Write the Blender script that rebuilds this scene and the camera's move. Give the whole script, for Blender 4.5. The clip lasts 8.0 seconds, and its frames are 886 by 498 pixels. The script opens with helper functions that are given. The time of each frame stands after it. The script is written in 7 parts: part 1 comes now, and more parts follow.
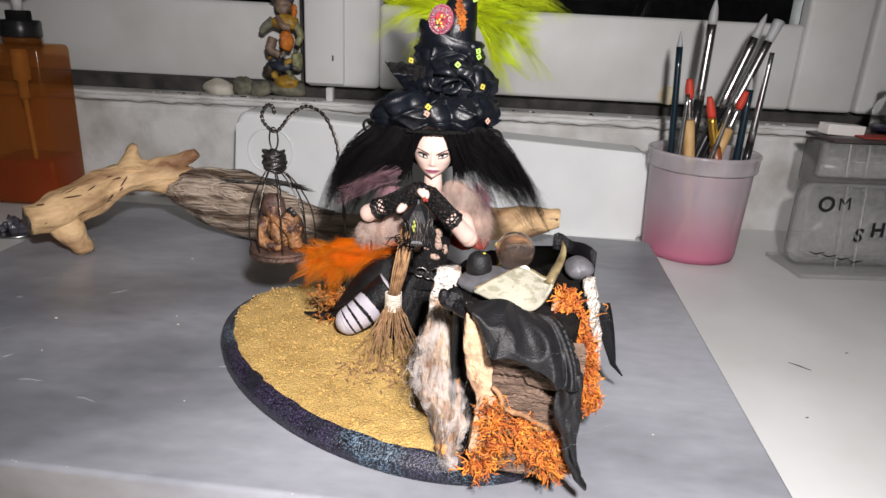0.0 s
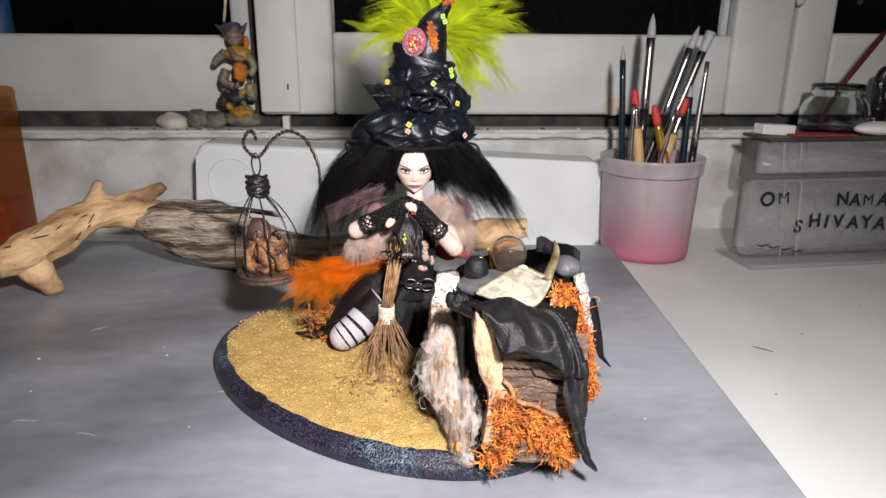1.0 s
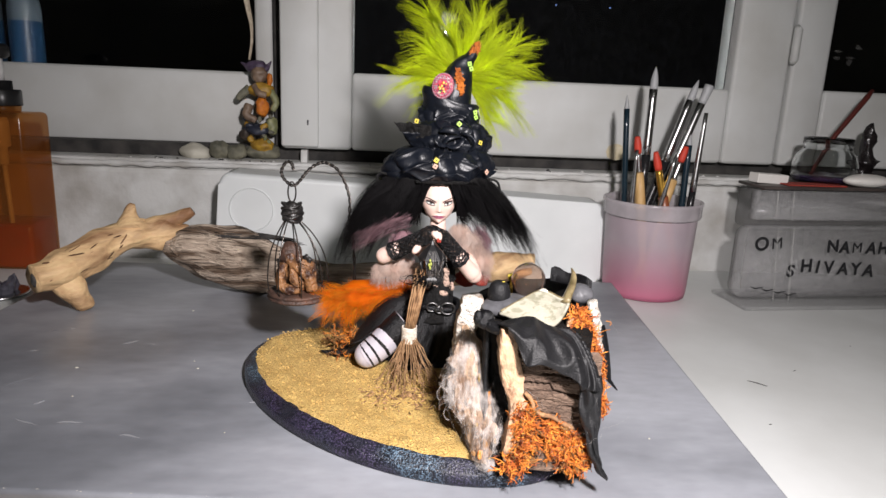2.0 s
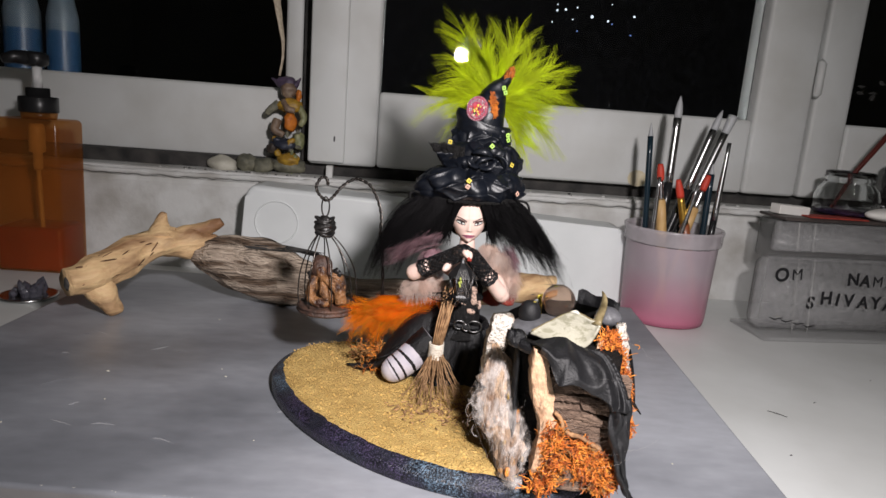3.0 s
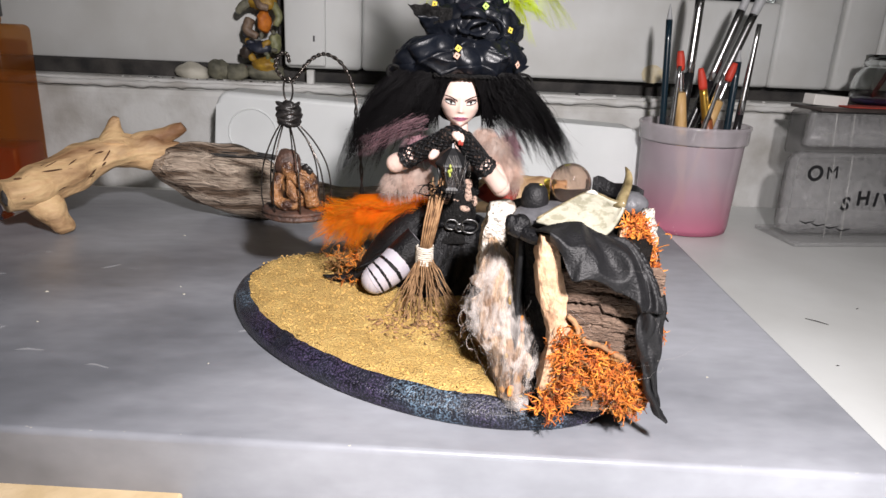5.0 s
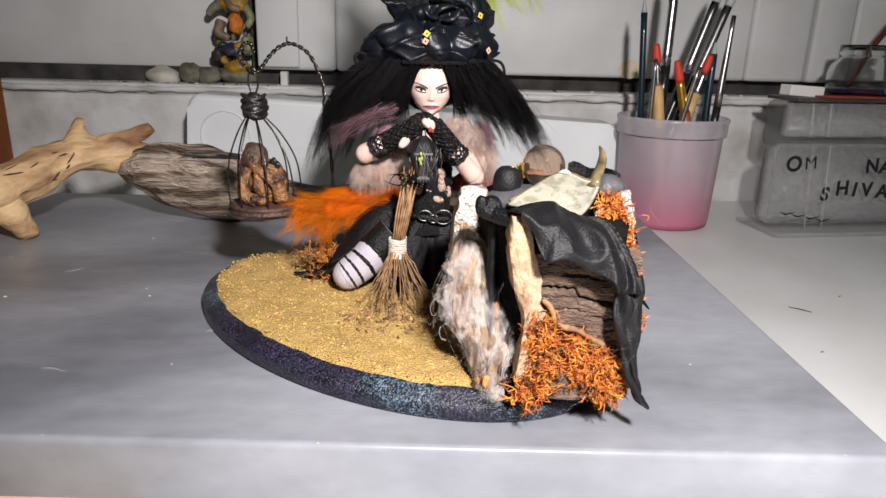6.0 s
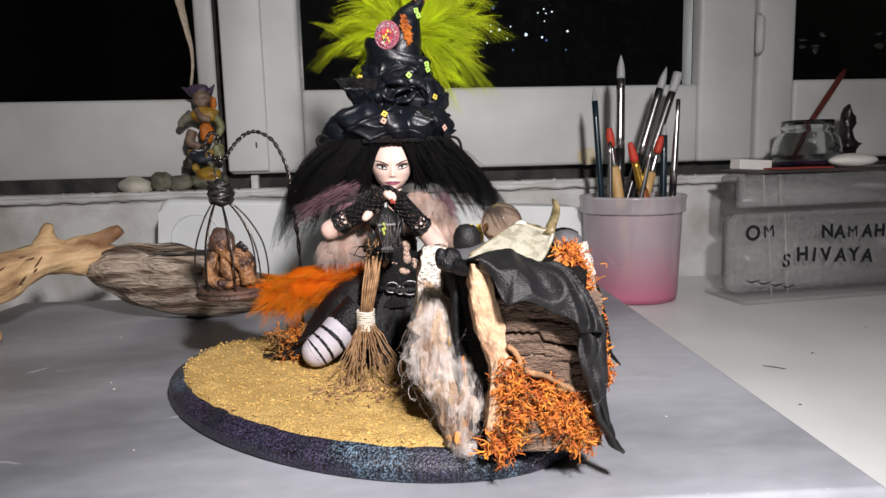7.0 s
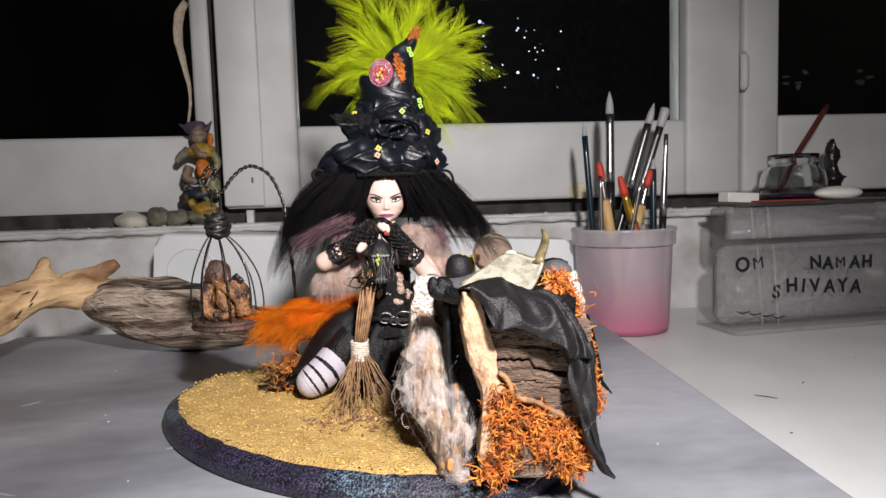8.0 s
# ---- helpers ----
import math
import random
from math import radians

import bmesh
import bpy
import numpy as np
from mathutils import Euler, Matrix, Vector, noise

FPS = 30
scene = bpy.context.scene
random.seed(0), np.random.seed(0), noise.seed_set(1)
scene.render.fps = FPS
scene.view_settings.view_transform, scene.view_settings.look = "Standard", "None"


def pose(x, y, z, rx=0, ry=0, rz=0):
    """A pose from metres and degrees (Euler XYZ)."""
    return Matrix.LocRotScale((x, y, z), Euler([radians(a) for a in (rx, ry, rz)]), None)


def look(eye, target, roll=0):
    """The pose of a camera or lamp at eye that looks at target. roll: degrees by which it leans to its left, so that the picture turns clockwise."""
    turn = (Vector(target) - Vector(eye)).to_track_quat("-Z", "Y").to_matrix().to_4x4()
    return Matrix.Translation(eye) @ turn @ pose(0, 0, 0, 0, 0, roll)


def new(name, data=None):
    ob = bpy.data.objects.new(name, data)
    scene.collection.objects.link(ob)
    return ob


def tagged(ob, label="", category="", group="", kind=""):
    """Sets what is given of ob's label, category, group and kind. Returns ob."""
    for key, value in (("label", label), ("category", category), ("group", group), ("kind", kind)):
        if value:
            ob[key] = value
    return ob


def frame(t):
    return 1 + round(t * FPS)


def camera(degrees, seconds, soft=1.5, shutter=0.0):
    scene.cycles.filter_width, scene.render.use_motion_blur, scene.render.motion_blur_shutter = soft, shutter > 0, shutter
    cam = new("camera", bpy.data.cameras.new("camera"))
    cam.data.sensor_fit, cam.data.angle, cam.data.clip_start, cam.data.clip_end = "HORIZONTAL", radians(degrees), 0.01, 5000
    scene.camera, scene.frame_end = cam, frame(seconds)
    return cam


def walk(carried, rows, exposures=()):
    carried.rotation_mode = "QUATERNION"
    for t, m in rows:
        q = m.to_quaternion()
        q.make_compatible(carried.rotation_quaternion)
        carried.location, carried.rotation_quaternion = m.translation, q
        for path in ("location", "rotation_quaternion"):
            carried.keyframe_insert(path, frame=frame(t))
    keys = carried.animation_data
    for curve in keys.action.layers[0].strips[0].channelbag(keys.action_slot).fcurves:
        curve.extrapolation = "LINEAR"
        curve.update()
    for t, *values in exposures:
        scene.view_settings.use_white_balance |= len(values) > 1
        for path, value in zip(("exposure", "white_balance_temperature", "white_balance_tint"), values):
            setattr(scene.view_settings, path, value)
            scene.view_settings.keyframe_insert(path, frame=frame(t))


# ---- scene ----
cam = camera(67.3, 8.0)
PATH = [
    (0, (0.0297, -0.3010, 0.1648), (-0.0110, 1.5885, -0.4895), 2.86),
    (0.5, (0.0293, -0.3224, 0.1705), (0.0157, 1.5907, -0.4126), 2.97),
    (1, (0.0084, -0.3151, 0.1622), (0.1328, 1.5941, -0.4205), 0.41),
    (1.5, (-0.0080, -0.3358, 0.1609), (0.1481, 1.5878, -0.3639), 2.63),
    (2, (-0.0080, -0.3413, 0.1625), (0.1349, 1.5982, -0.3044), 2.43),
    (3.3, (-0.0209, -0.3479, 0.1629), (0.0846, 1.6069, -0.2467), 4.62),
    (3.5, (-0.0202, -0.3392, 0.1589), (0.0775, 1.6129, -0.2651), 4.41),
    (4, (-0.0113, -0.3025, 0.1399), (0.0743, 1.6132, -0.4283), 3.20),
    (4.5, (-0.0077, -0.2983, 0.1339), (0.0891, 1.6038, -0.4766), 2.71),
    (6, (-0.0009, -0.2891, 0.1204), (0.1451, 1.6185, -0.4626), 1.58),
    (6.5, (0.0090, -0.2979, 0.1138), (0.1674, 1.6591, -0.2671), -1.40),
    (7, (0.0043, -0.2962, 0.1043), (0.2178, 1.6742, -0.1642), -1.52),
    (7.5, (0.0057, -0.2985, 0.1031), (0.2551, 1.6736, -0.1172), -1.83),
    (8, (0.0044, -0.3022, 0.1030), (0.2382, 1.6773, -0.0610), -1.74),
]
walk(cam, [(t, look(eye, target, roll)) for t, eye, target, roll in PATH],
     exposures=[(0, -0.06), (1.0, -0.03), (1.5, -0.05), (2.0, 0.04), (3.3, -0.3), (3.5, -0.3), (4.0, 0.1), (4.5, 0.12), (6.0, -0.10), (6.5, -0.11), (7.0, -0.15), (7.5, -0.17), (8.0, -0.10)])

# ---- light: night room, one small lamp in front, above and to the right of the subject ----
world = bpy.data.worlds.new("night")
world.use_nodes = True
world.node_tree.nodes["Background"].inputs[0].default_value = (0.55, 0.62, 0.8, 1)
world.node_tree.nodes["Background"].inputs[1].default_value = 0.004
scene.world = world
scene.view_settings.exposure = 0.0


def lamp(name, kind, at, watts, colour, radius):
    data = bpy.data.lights.new(name, kind)
    data.energy, data.color, data.shadow_soft_size = watts, colour, radius
    ob = new(name, data)
    ob.location = at
    return ob


torch = lamp("torch_light", "SPOT", (0.077, -0.36, 0.280), 17.6, (1.0, 0.94, 0.945), 0.017)
torch.matrix_basis = look((0.077, -0.36, 0.280), (0.060, 0.03, 0.03))
torch.data.spot_size, torch.data.spot_blend = radians(112), 1.0
# added fill lamp behind the camera with no visible source; it softens the shadows
lamp("fill_light", "POINT", (0.3, -1.1, 1.3), 3.5, (1.0, 0.97, 0.93), 0.08)

# ---- materials ----
SHADERS = {}


def material(name, base, dark=None, scale=60.0, rough=0.6, metal=0.0, bump=0.2, fine=400.0, grain=0.0, stretch=(1, 1, 1),
             contrast=(0.35, 0.7), spread=0.0, sheen=0.0, coat=0.0, depth=0.001, spec=0.5):
    """A painted, woven or grown surface: two colours mixed by a coarse noise, a fine grain, bump on both scales."""
    m = bpy.data.materials.new(name)
    m.use_nodes = True
    n, l = m.node_tree.nodes, m.node_tree.links
    p = n["Principled BSDF"]
    p.inputs["Roughness"].default_value = rough
    p.inputs["Metallic"].default_value = metal
    p.inputs["Sheen Weight"].default_value = sheen
    p.inputs["Specular IOR Level"].default_value = spec
    p.inputs["Coat Weight"].default_value = coat
    co = n.new("ShaderNodeTexCoord")
    mp = n.new("ShaderNodeMapping")
    mp.inputs["Scale"].default_value = stretch
    l.new(co.outputs["Object"], mp.inputs["Vector"])
    big = n.new("ShaderNodeTexNoise")
    big.inputs["Scale"].default_value, big.inputs["Detail"].default_value = scale, 6
    l.new(mp.outputs["Vector"], big.inputs["Vector"])
    small = n.new("ShaderNodeTexNoise")
    small.inputs["Scale"].default_value, small.inputs["Detail"].default_value = fine, 3
    l.new(mp.outputs["Vector"], small.inputs["Vector"])
    ramp = n.new("ShaderNodeValToRGB")
    ramp.color_ramp.elements[0].position, ramp.color_ramp.elements[1].position = contrast
    ramp.color_ramp.elements[0].color = (*(dark or [c * 0.75 for c in base]), 1)
    ramp.color_ramp.elements[1].color = (*base, 1)
    l.new(big.outputs["Fac"], ramp.inputs["Fac"])
    colour = ramp.outputs["Color"]
    if grain:
        mix = n.new("ShaderNodeMixRGB")
        mix.blend_type = "OVERLAY"
        mix.inputs[0].default_value = grain
        l.new(colour, mix.inputs[1])
        l.new(small.outputs["Fac"], mix.inputs[2])
        colour = mix.outputs[0]
    if spread:
        info = n.new("ShaderNodeNewGeometry")
        hue = n.new("ShaderNodeHueSaturation")
        ma = n.new("ShaderNodeMapRange")
        ma.inputs["To Min"].default_value, ma.inputs["To Max"].default_value = 1 - spread, 1 + spread
        l.new(info.outputs["Random Per Island"], ma.inputs["Value"])
        l.new(ma.outputs[0], hue.inputs["Value"])
        l.new(colour, hue.inputs["Color"])
        colour = hue.outputs["Color"]
    l.new(colour, p.inputs["Base Color"])
    if bump:
        add = n.new("ShaderNodeMath")
        add.operation = "ADD"
        l.new(big.outputs["Fac"], add.inputs[0])
        l.new(small.outputs["Fac"], add.inputs[1])
        b = n.new("ShaderNodeBump")
        b.inputs["Strength"].default_value, b.inputs["Distance"].default_value = bump, depth
        l.new(add.outputs[0], b.inputs["Height"])
        l.new(b.outputs["Normal"], p.inputs["Normal"])
    SHADERS[name] = m
    return m


def fibre(name, base, tip=0.35, spread=0.25, rough=0.5, spec=0.4):
    """Feather, hair or thread: partly translucent, each strand a little lighter or darker."""
    m = material(name, base, scale=90, rough=rough, bump=0, spread=spread, spec=spec)
    n, l = m.node_tree.nodes, m.node_tree.links
    p = n["Principled BSDF"]
    tr = n.new("ShaderNodeBsdfTranslucent")
    l.new(p.inputs["Base Color"].links[0].from_socket, tr.inputs["Color"])
    mix = n.new("ShaderNodeMixShader")
    mix.inputs[0].default_value = tip
    l.new(p.outputs[0], mix.inputs[1])
    l.new(tr.outputs[0], mix.inputs[2])
    l.new(mix.outputs[0], n["Material Output"].inputs["Surface"])
    return m


def clear(name, colour, rough=0.02, ior=1.45, see=1.0):
    m = material(name, colour, colour, bump=0, rough=rough)
    p = m.node_tree.nodes["Principled BSDF"]
    p.inputs["Transmission Weight"].default_value = see
    p.inputs["IOR"].default_value = ior
    return m


def filmy(name, base, cover, rough=0.35, dark=None, scale=40):
    """Thin see-through plastic: part of the light goes straight on, the rest is scattered."""
    m = material(name, base, dark, scale=scale, rough=rough, bump=0.05)
    n, l = m.node_tree.nodes, m.node_tree.links
    t = n.new("ShaderNodeBsdfTransparent")
    mix = n.new("ShaderNodeMixShader")
    mix.inputs[0].default_value = cover
    l.new(t.outputs[0], mix.inputs[1])
    l.new(n["Principled BSDF"].outputs[0], mix.inputs[2])
    l.new(mix.outputs[0], n["Material Output"].inputs["Surface"])
    return m


def glow(name, colour, strength):
    m = material(name, colour, bump=0)
    p = m.node_tree.nodes["Principled BSDF"]
    p.inputs["Emission Color"].default_value = (*colour, 1)
    p.inputs["Emission Strength"].default_value = strength
    return m


def veil(name, base, low, high):
    """Patchy gauze: its cover follows a streaky noise."""
    m = filmy(name, base, 0.5, 0.8)
    n, l = m.node_tree.nodes, m.node_tree.links
    mix = [k for k in n if k.bl_idname == "ShaderNodeMixShader"][0]
    co, mp, no, ra = n.new("ShaderNodeTexCoord"), n.new("ShaderNodeMapping"), n.new("ShaderNodeTexNoise"), n.new("ShaderNodeMapRange")
    mp.inputs["Scale"].default_value = (1.5, 1.0, 0.7)
    no.inputs["Scale"].default_value, no.inputs["Detail"].default_value, no.inputs["Distortion"].default_value = 150, 8, 1.0
    ra.inputs["From Min"].default_value, ra.inputs["From Max"].default_value = 0.46, 0.66
    ra.inputs["To Min"].default_value, ra.inputs["To Max"].default_value = low, high
    l.new(co.outputs["Object"], mp.inputs["Vector"])
    l.new(mp.outputs["Vector"], no.inputs["Vector"])
    l.new(no.outputs["Fac"], ra.inputs["Value"])
    wide, rb, mul = n.new("ShaderNodeTexNoise"), n.new("ShaderNodeMapRange"), n.new("ShaderNodeMath")
    wide.inputs["Scale"].default_value, wide.inputs["Detail"].default_value = 130, 4
    rb.inputs["From Min"].default_value, rb.inputs["From Max"].default_value, rb.inputs["To Min"].default_value = 0.32, 0.62, 0.45
    mul.operation = "MULTIPLY"
    l.new(co.outputs["Object"], wide.inputs["Vector"])
    l.new(wide.outputs["Fac"], rb.inputs["Value"])
    l.new(ra.outputs[0], mul.inputs[0])
    l.new(rb.outputs[0], mul.inputs[1])
    l.new(mul.outputs[0], mix.inputs[0])
    return m


web_veil = veil("web_veil", (0.82, 0.75, 0.70), 0.01, 0.30)
slab_grey = material("slab_grey", (0.335, 0.348, 0.382), (0.152, 0.160, 0.178), scale=10, rough=0.33, bump=0.04, fine=120, grain=0.18, stretch=(0.62, 1.25, 1), contrast=(0.36, 0.66))
counter_white = material("counter_white", (0.70, 0.72, 0.71), (0.61, 0.625, 0.61), scale=14, rough=0.38, bump=0.03, fine=300)
paint_white = material("paint_white", (0.62, 0.635, 0.625), (0.49, 0.49, 0.465), scale=11, rough=0.5, bump=0.08, fine=120, contrast=(0.25, 0.6))
plaster = material("plaster", (0.64, 0.645, 0.63), (0.40, 0.385, 0.355), scale=19, rough=0.85, bump=0.7, fine=150, contrast=(0.30, 0.56))
grime = material("grime", (0.07, 0.065, 0.06), (0.02, 0.02, 0.02), scale=50, rough=0.9, bump=0.4)
foam_white = material("foam_white", (0.77, 0.80, 0.80), (0.70, 0.73, 0.73), scale=20, rough=0.45, bump=0.05)
room_paint = material("room_paint", (0.5, 0.47, 0.42), (0.42, 0.39, 0.35), scale=3, rough=0.9, bump=0.1)
room_floor = material("room_floor", (0.22, 0.16, 0.11), (0.14, 0.1, 0.07), scale=5, rough=0.6, bump=0.1)
glass = clear("glass", (0.9, 0.95, 0.95), 0.01, 1.45)
night = material("night", (0.004, 0.005, 0.008), (0.002, 0.002, 0.004), scale=2, rough=1, bump=0)
plate_paint = material("plate_paint", (0.016, 0.018, 0.028), (0.004, 0.004, 0.007), scale=200, rough=0.34, bump=0.6, fine=1300, contrast=(0.38, 0.78))


def flecked(m, hues, scale, flake):
    """Sheen and glints put into a dark paint's colour: coarse patches of hue, broken up into fine flakes."""
    n, l = m.node_tree.nodes, m.node_tree.links
    p = n["Principled BSDF"]
    src = p.inputs["Base Color"].links[0].from_socket
    co, wide, ramp, fine, cut, mul, mix = (n.new(k) for k in ("ShaderNodeTexCoord", "ShaderNodeTexNoise", "ShaderNodeValToRGB", "ShaderNodeTexNoise", "ShaderNodeMapRange", "ShaderNodeMath", "ShaderNodeMixRGB"))
    wide.inputs["Scale"].default_value, wide.inputs["Detail"].default_value = scale, 2
    fine.inputs["Scale"].default_value, fine.inputs["Detail"].default_value = flake, 2
    cut.inputs["From Min"].default_value, cut.inputs["From Max"].default_value = 0.46, 0.66
    for k, (pos, c) in enumerate(hues):
        e = ramp.color_ramp.elements[k] if k < 2 else ramp.color_ramp.elements.new(pos)
        e.position, e.color = pos, (*c, 1)
    l.new(co.outputs["Object"], wide.inputs["Vector"])
    l.new(co.outputs["Object"], fine.inputs["Vector"])
    l.new(wide.outputs["Fac"], ramp.inputs["Fac"])
    l.new(fine.outputs["Fac"], cut.inputs["Value"])
    l.new(cut.outputs[0], mix.inputs[0])
    l.new(src, mix.inputs[1])
    l.new(ramp.outputs["Color"], mix.inputs[2])
    l.new(mix.outputs[0], p.inputs["Base Color"])


# the violet and pale blue hues stand in for the glossy rim's highlights
flecked(plate_paint, ((0.30, (0.03, 0.03, 0.045)), (0.72, (0.04, 0.05, 0.07)), (0.42, (0.08, 0.06, 0.125)), (0.52, (0.05, 0.06, 0.09)), (0.60, (0.15, 0.23, 0.31))), 26, 1300)
sand_mat = material("sand", (0.72, 0.49, 0.165), (0.55, 0.35, 0.105), scale=90, rough=0.95, bump=1.0, fine=1300, grain=0.55, depth=0.002)
grain_mat = material("sand_grain", (0.74, 0.51, 0.185), (0.50, 0.32, 0.10), scale=300, rough=0.95, bump=0.2, spread=0.22, spec=0.1)
bark = material("bark", (0.23, 0.155, 0.11), (0.09, 0.055, 0.038), scale=120, rough=0.9, bump=1.0, fine=900, grain=0.5, stretch=(0.6, 0.6, 2.2), depth=0.002)
# near-black bark: the shade inside the stump is put into this colour
hollow_shade = material("hollow_shade", (0.012, 0.010, 0.009), (0.004, 0.004, 0.004), scale=140, rough=0.9, bump=0.8, fine=800, depth=0.002, spec=0.1)
bark_white = material("bark_white", (0.70, 0.65, 0.58), (0.30, 0.22, 0.16), scale=220, rough=0.9, bump=1.0, fine=700, contrast=(0.34, 0.5), depth=0.003)
wood_tan = material("wood_tan", (0.57, 0.365, 0.225), (0.28, 0.16, 0.09), scale=150, rough=0.8, bump=0.8, fine=700, grain=0.4, stretch=(1, 1, 0.6), contrast=(0.34, 0.52), depth=0.0015)
drift_tan = material("drift_tan", (0.66, 0.45, 0.235), (0.22, 0.11, 0.05), scale=52, rough=0.66, bump=0.42, fine=240, grain=0.35, contrast=(0.30, 0.56), depth=0.003)
along = [k for k in drift_tan.node_tree.nodes if k.bl_idname == "ShaderNodeMapping"][0]  # grain runs along the limb
along.vector_type = "TEXTURE"
along.inputs["Rotation"].default_value = (0, radians(-11), radians(35))
along.inputs["Scale"].default_value = (2.4, 0.75, 0.75)
drift_grey = material("drift_grey", (0.58, 0.47, 0.37), (0.11, 0.070, 0.044), scale=62, rough=0.85, bump=1.0, fine=300, grain=0.4, stretch=(0.22, 2.0, 2.0), contrast=(0.40, 0.60), depth=0.006)
moss_orange = material("moss_orange", (0.78, 0.29, 0.04), (0.48, 0.12, 0.015), scale=160, rough=0.8, bump=0.2, spread=0.32, contrast=(0.4, 0.62))
moss_rust = material("moss_rust", (0.50, 0.12, 0.02), (0.20, 0.045, 0.012), scale=160, rough=0.8, bump=0.2, spread=0.4)
moss_brown = material("moss_brown", (0.34, 0.17, 0.05), (0.14, 0.065, 0.022), scale=200, rough=0.9, bump=0.2, spread=0.35)
cloth_black = material("cloth_black", (0.007, 0.007, 0.008), (0.003, 0.003, 0.004), scale=130, rough=0.42, bump=0.5, fine=1400, spec=0.34, depth=0.0015)
satin_black = material("satin_black", (0.006, 0.008, 0.013), (0.003, 0.004, 0.007), scale=95, rough=0.38, bump=0.14, fine=1500, spec=0.45, depth=0.0014, stretch=(1, 1, 0.5))
leather_black = material("leather_black", (0.010, 0.010, 0.011), (0.004, 0.004, 0.005), scale=230, rough=0.55, bump=0.42, fine=1400, spec=0.38, depth=0.0008)
lace_black = material("lace_black", (0.016, 0.015, 0.015), (0.004, 0.004, 0.004), scale=700, rough=0.7, bump=0.8, fine=1600, depth=0.002, spec=0.25)
net_black = material("net_black", (0.10, 0.065, 0.052), (0.005, 0.005, 0.005), scale=900, rough=0.7, bump=0.8, fine=1800, contrast=(0.54, 0.64), depth=0.002, spec=0.25)
lace_skin = material("lace_skin", (0.60, 0.42, 0.33), (0.10, 0.07, 0.06), scale=900, rough=0.7, bump=0.6, fine=1800, contrast=(0.36, 0.5), depth=0.002)
skin = material("doll_skin", (0.74, 0.555, 0.485), (0.66, 0.47, 0.40), scale=120, rough=0.5, bump=0.05, spec=0.3)
lips = material("lips", (0.42, 0.12, 0.20), rough=0.35, bump=0)
eye_dark = material("eye_dark", (0.02, 0.015, 0.015), rough=0.5, bump=0)
smoky_lid = material("smoky_lid", (0.13, 0.065, 0.06), (0.06, 0.03, 0.03), scale=400, rough=0.5, bump=0)
eye_white = material("eye_white", (0.75, 0.76, 0.72), rough=0.3, bump=0)
stocking_white = material("stocking_white", (0.56, 0.52, 0.55), (0.46, 0.44, 0.50), scale=160, rough=0.8, bump=0.4, fine=1800)
hair_black = fibre("hair_black", (0.0045, 0.004, 0.0045), 0.02, 0.5, 0.50, 0.12)
hair_pink = fibre("hair_pink", (0.50, 0.29, 0.33), 0.4, 0.4)
fluff_white = fibre("fluff_white", (0.95, 0.79, 0.70), 0.55, 0.16)
web_grey = fibre("web_grey", (0.76, 0.71, 0.67), 0.5, 0.5)
web_brown = fibre("web_brown", (0.34, 0.22, 0.15), 0.4, 0.5)
web_base = material("web_base", (0.52, 0.36, 0.23), (0.18, 0.10, 0.055), scale=95, rough=0.7, bump=0.9, fine=500, depth=0.002, contrast=(0.36, 0.62), stretch=(1.6, 1, 0.6))
feather_lime = fibre("feather_lime", (0.84, 0.95, 0.02), 0.6, 0.22)
feather_amber = fibre("feather_amber", (1.0, 0.40, 0.012), 0.55, 0.25)
feather_orange = fibre("feather_orange", (1.0, 0.225, 0.004), 0.55, 0.25)
red_cloth = material("red_cloth", (0.42, 0.05, 0.03), (0.25, 0.03, 0.02), scale=200, rough=0.8, bump=0.5)
twig = material("twig", (0.36, 0.195, 0.09), (0.14, 0.07, 0.032), scale=300, rough=0.8, bump=0.4, spread=0.4)
straw = material("straw", (0.50, 0.30, 0.15), (0.24, 0.13, 0.06), scale=300, rough=0.8, bump=0.4, spread=0.45)
cord_pale = material("cord_pale", (0.78, 0.73, 0.64), (0.58, 0.51, 0.42), scale=300, rough=0.9, bump=0.6, fine=1500)
cord = material("cord", (0.66, 0.58, 0.45), (0.45, 0.37, 0.27), scale=300, rough=0.9, bump=0.6, fine=1500)
wire_dark = material("wire_dark", (0.13, 0.115, 0.105), (0.04, 0.034, 0.03), scale=200, rough=0.28, metal=0.9, bump=0.2)
clay_dark = material("clay_dark", (0.026, 0.024, 0.023), (0.012, 0.011, 0.011), scale=200, rough=0.36, bump=0.5)
rust = material("rust", (0.12, 0.06, 0.04), (0.035, 0.022, 0.018), scale=160, rough=0.55, bump=0.9, fine=700)
idol_clay = material("idol_clay", (0.30, 0.145, 0.06), (0.05, 0.022, 0.014), scale=130, rough=0.34, bump=0.9, fine=600, contrast=(0.40, 0.58), depth=0.002)
silver = material("silver", (0.55, 0.55, 0.55), (0.42, 0.42, 0.42), scale=200, rough=0.26, metal=1.0, bump=0.05)
pewter = material("pewter", (0.20, 0.20, 0.20), (0.11, 0.11, 0.11), scale=400, rough=0.34, metal=1.0, bump=0.2)
gold = material("gold", (0.70, 0.42, 0.08), (0.55, 0.32, 0.06), scale=200, rough=0.3, metal=0.9, bump=0.05)
shell_pearl = material("shell_pearl", (0.36, 0.345, 0.275), (0.25, 0.24, 0.175), scale=300, rough=0.25, bump=0.2, fine=600, coat=0.4, contrast=(0.36, 0.47), stretch=(0.8, 1.5, 1.5))
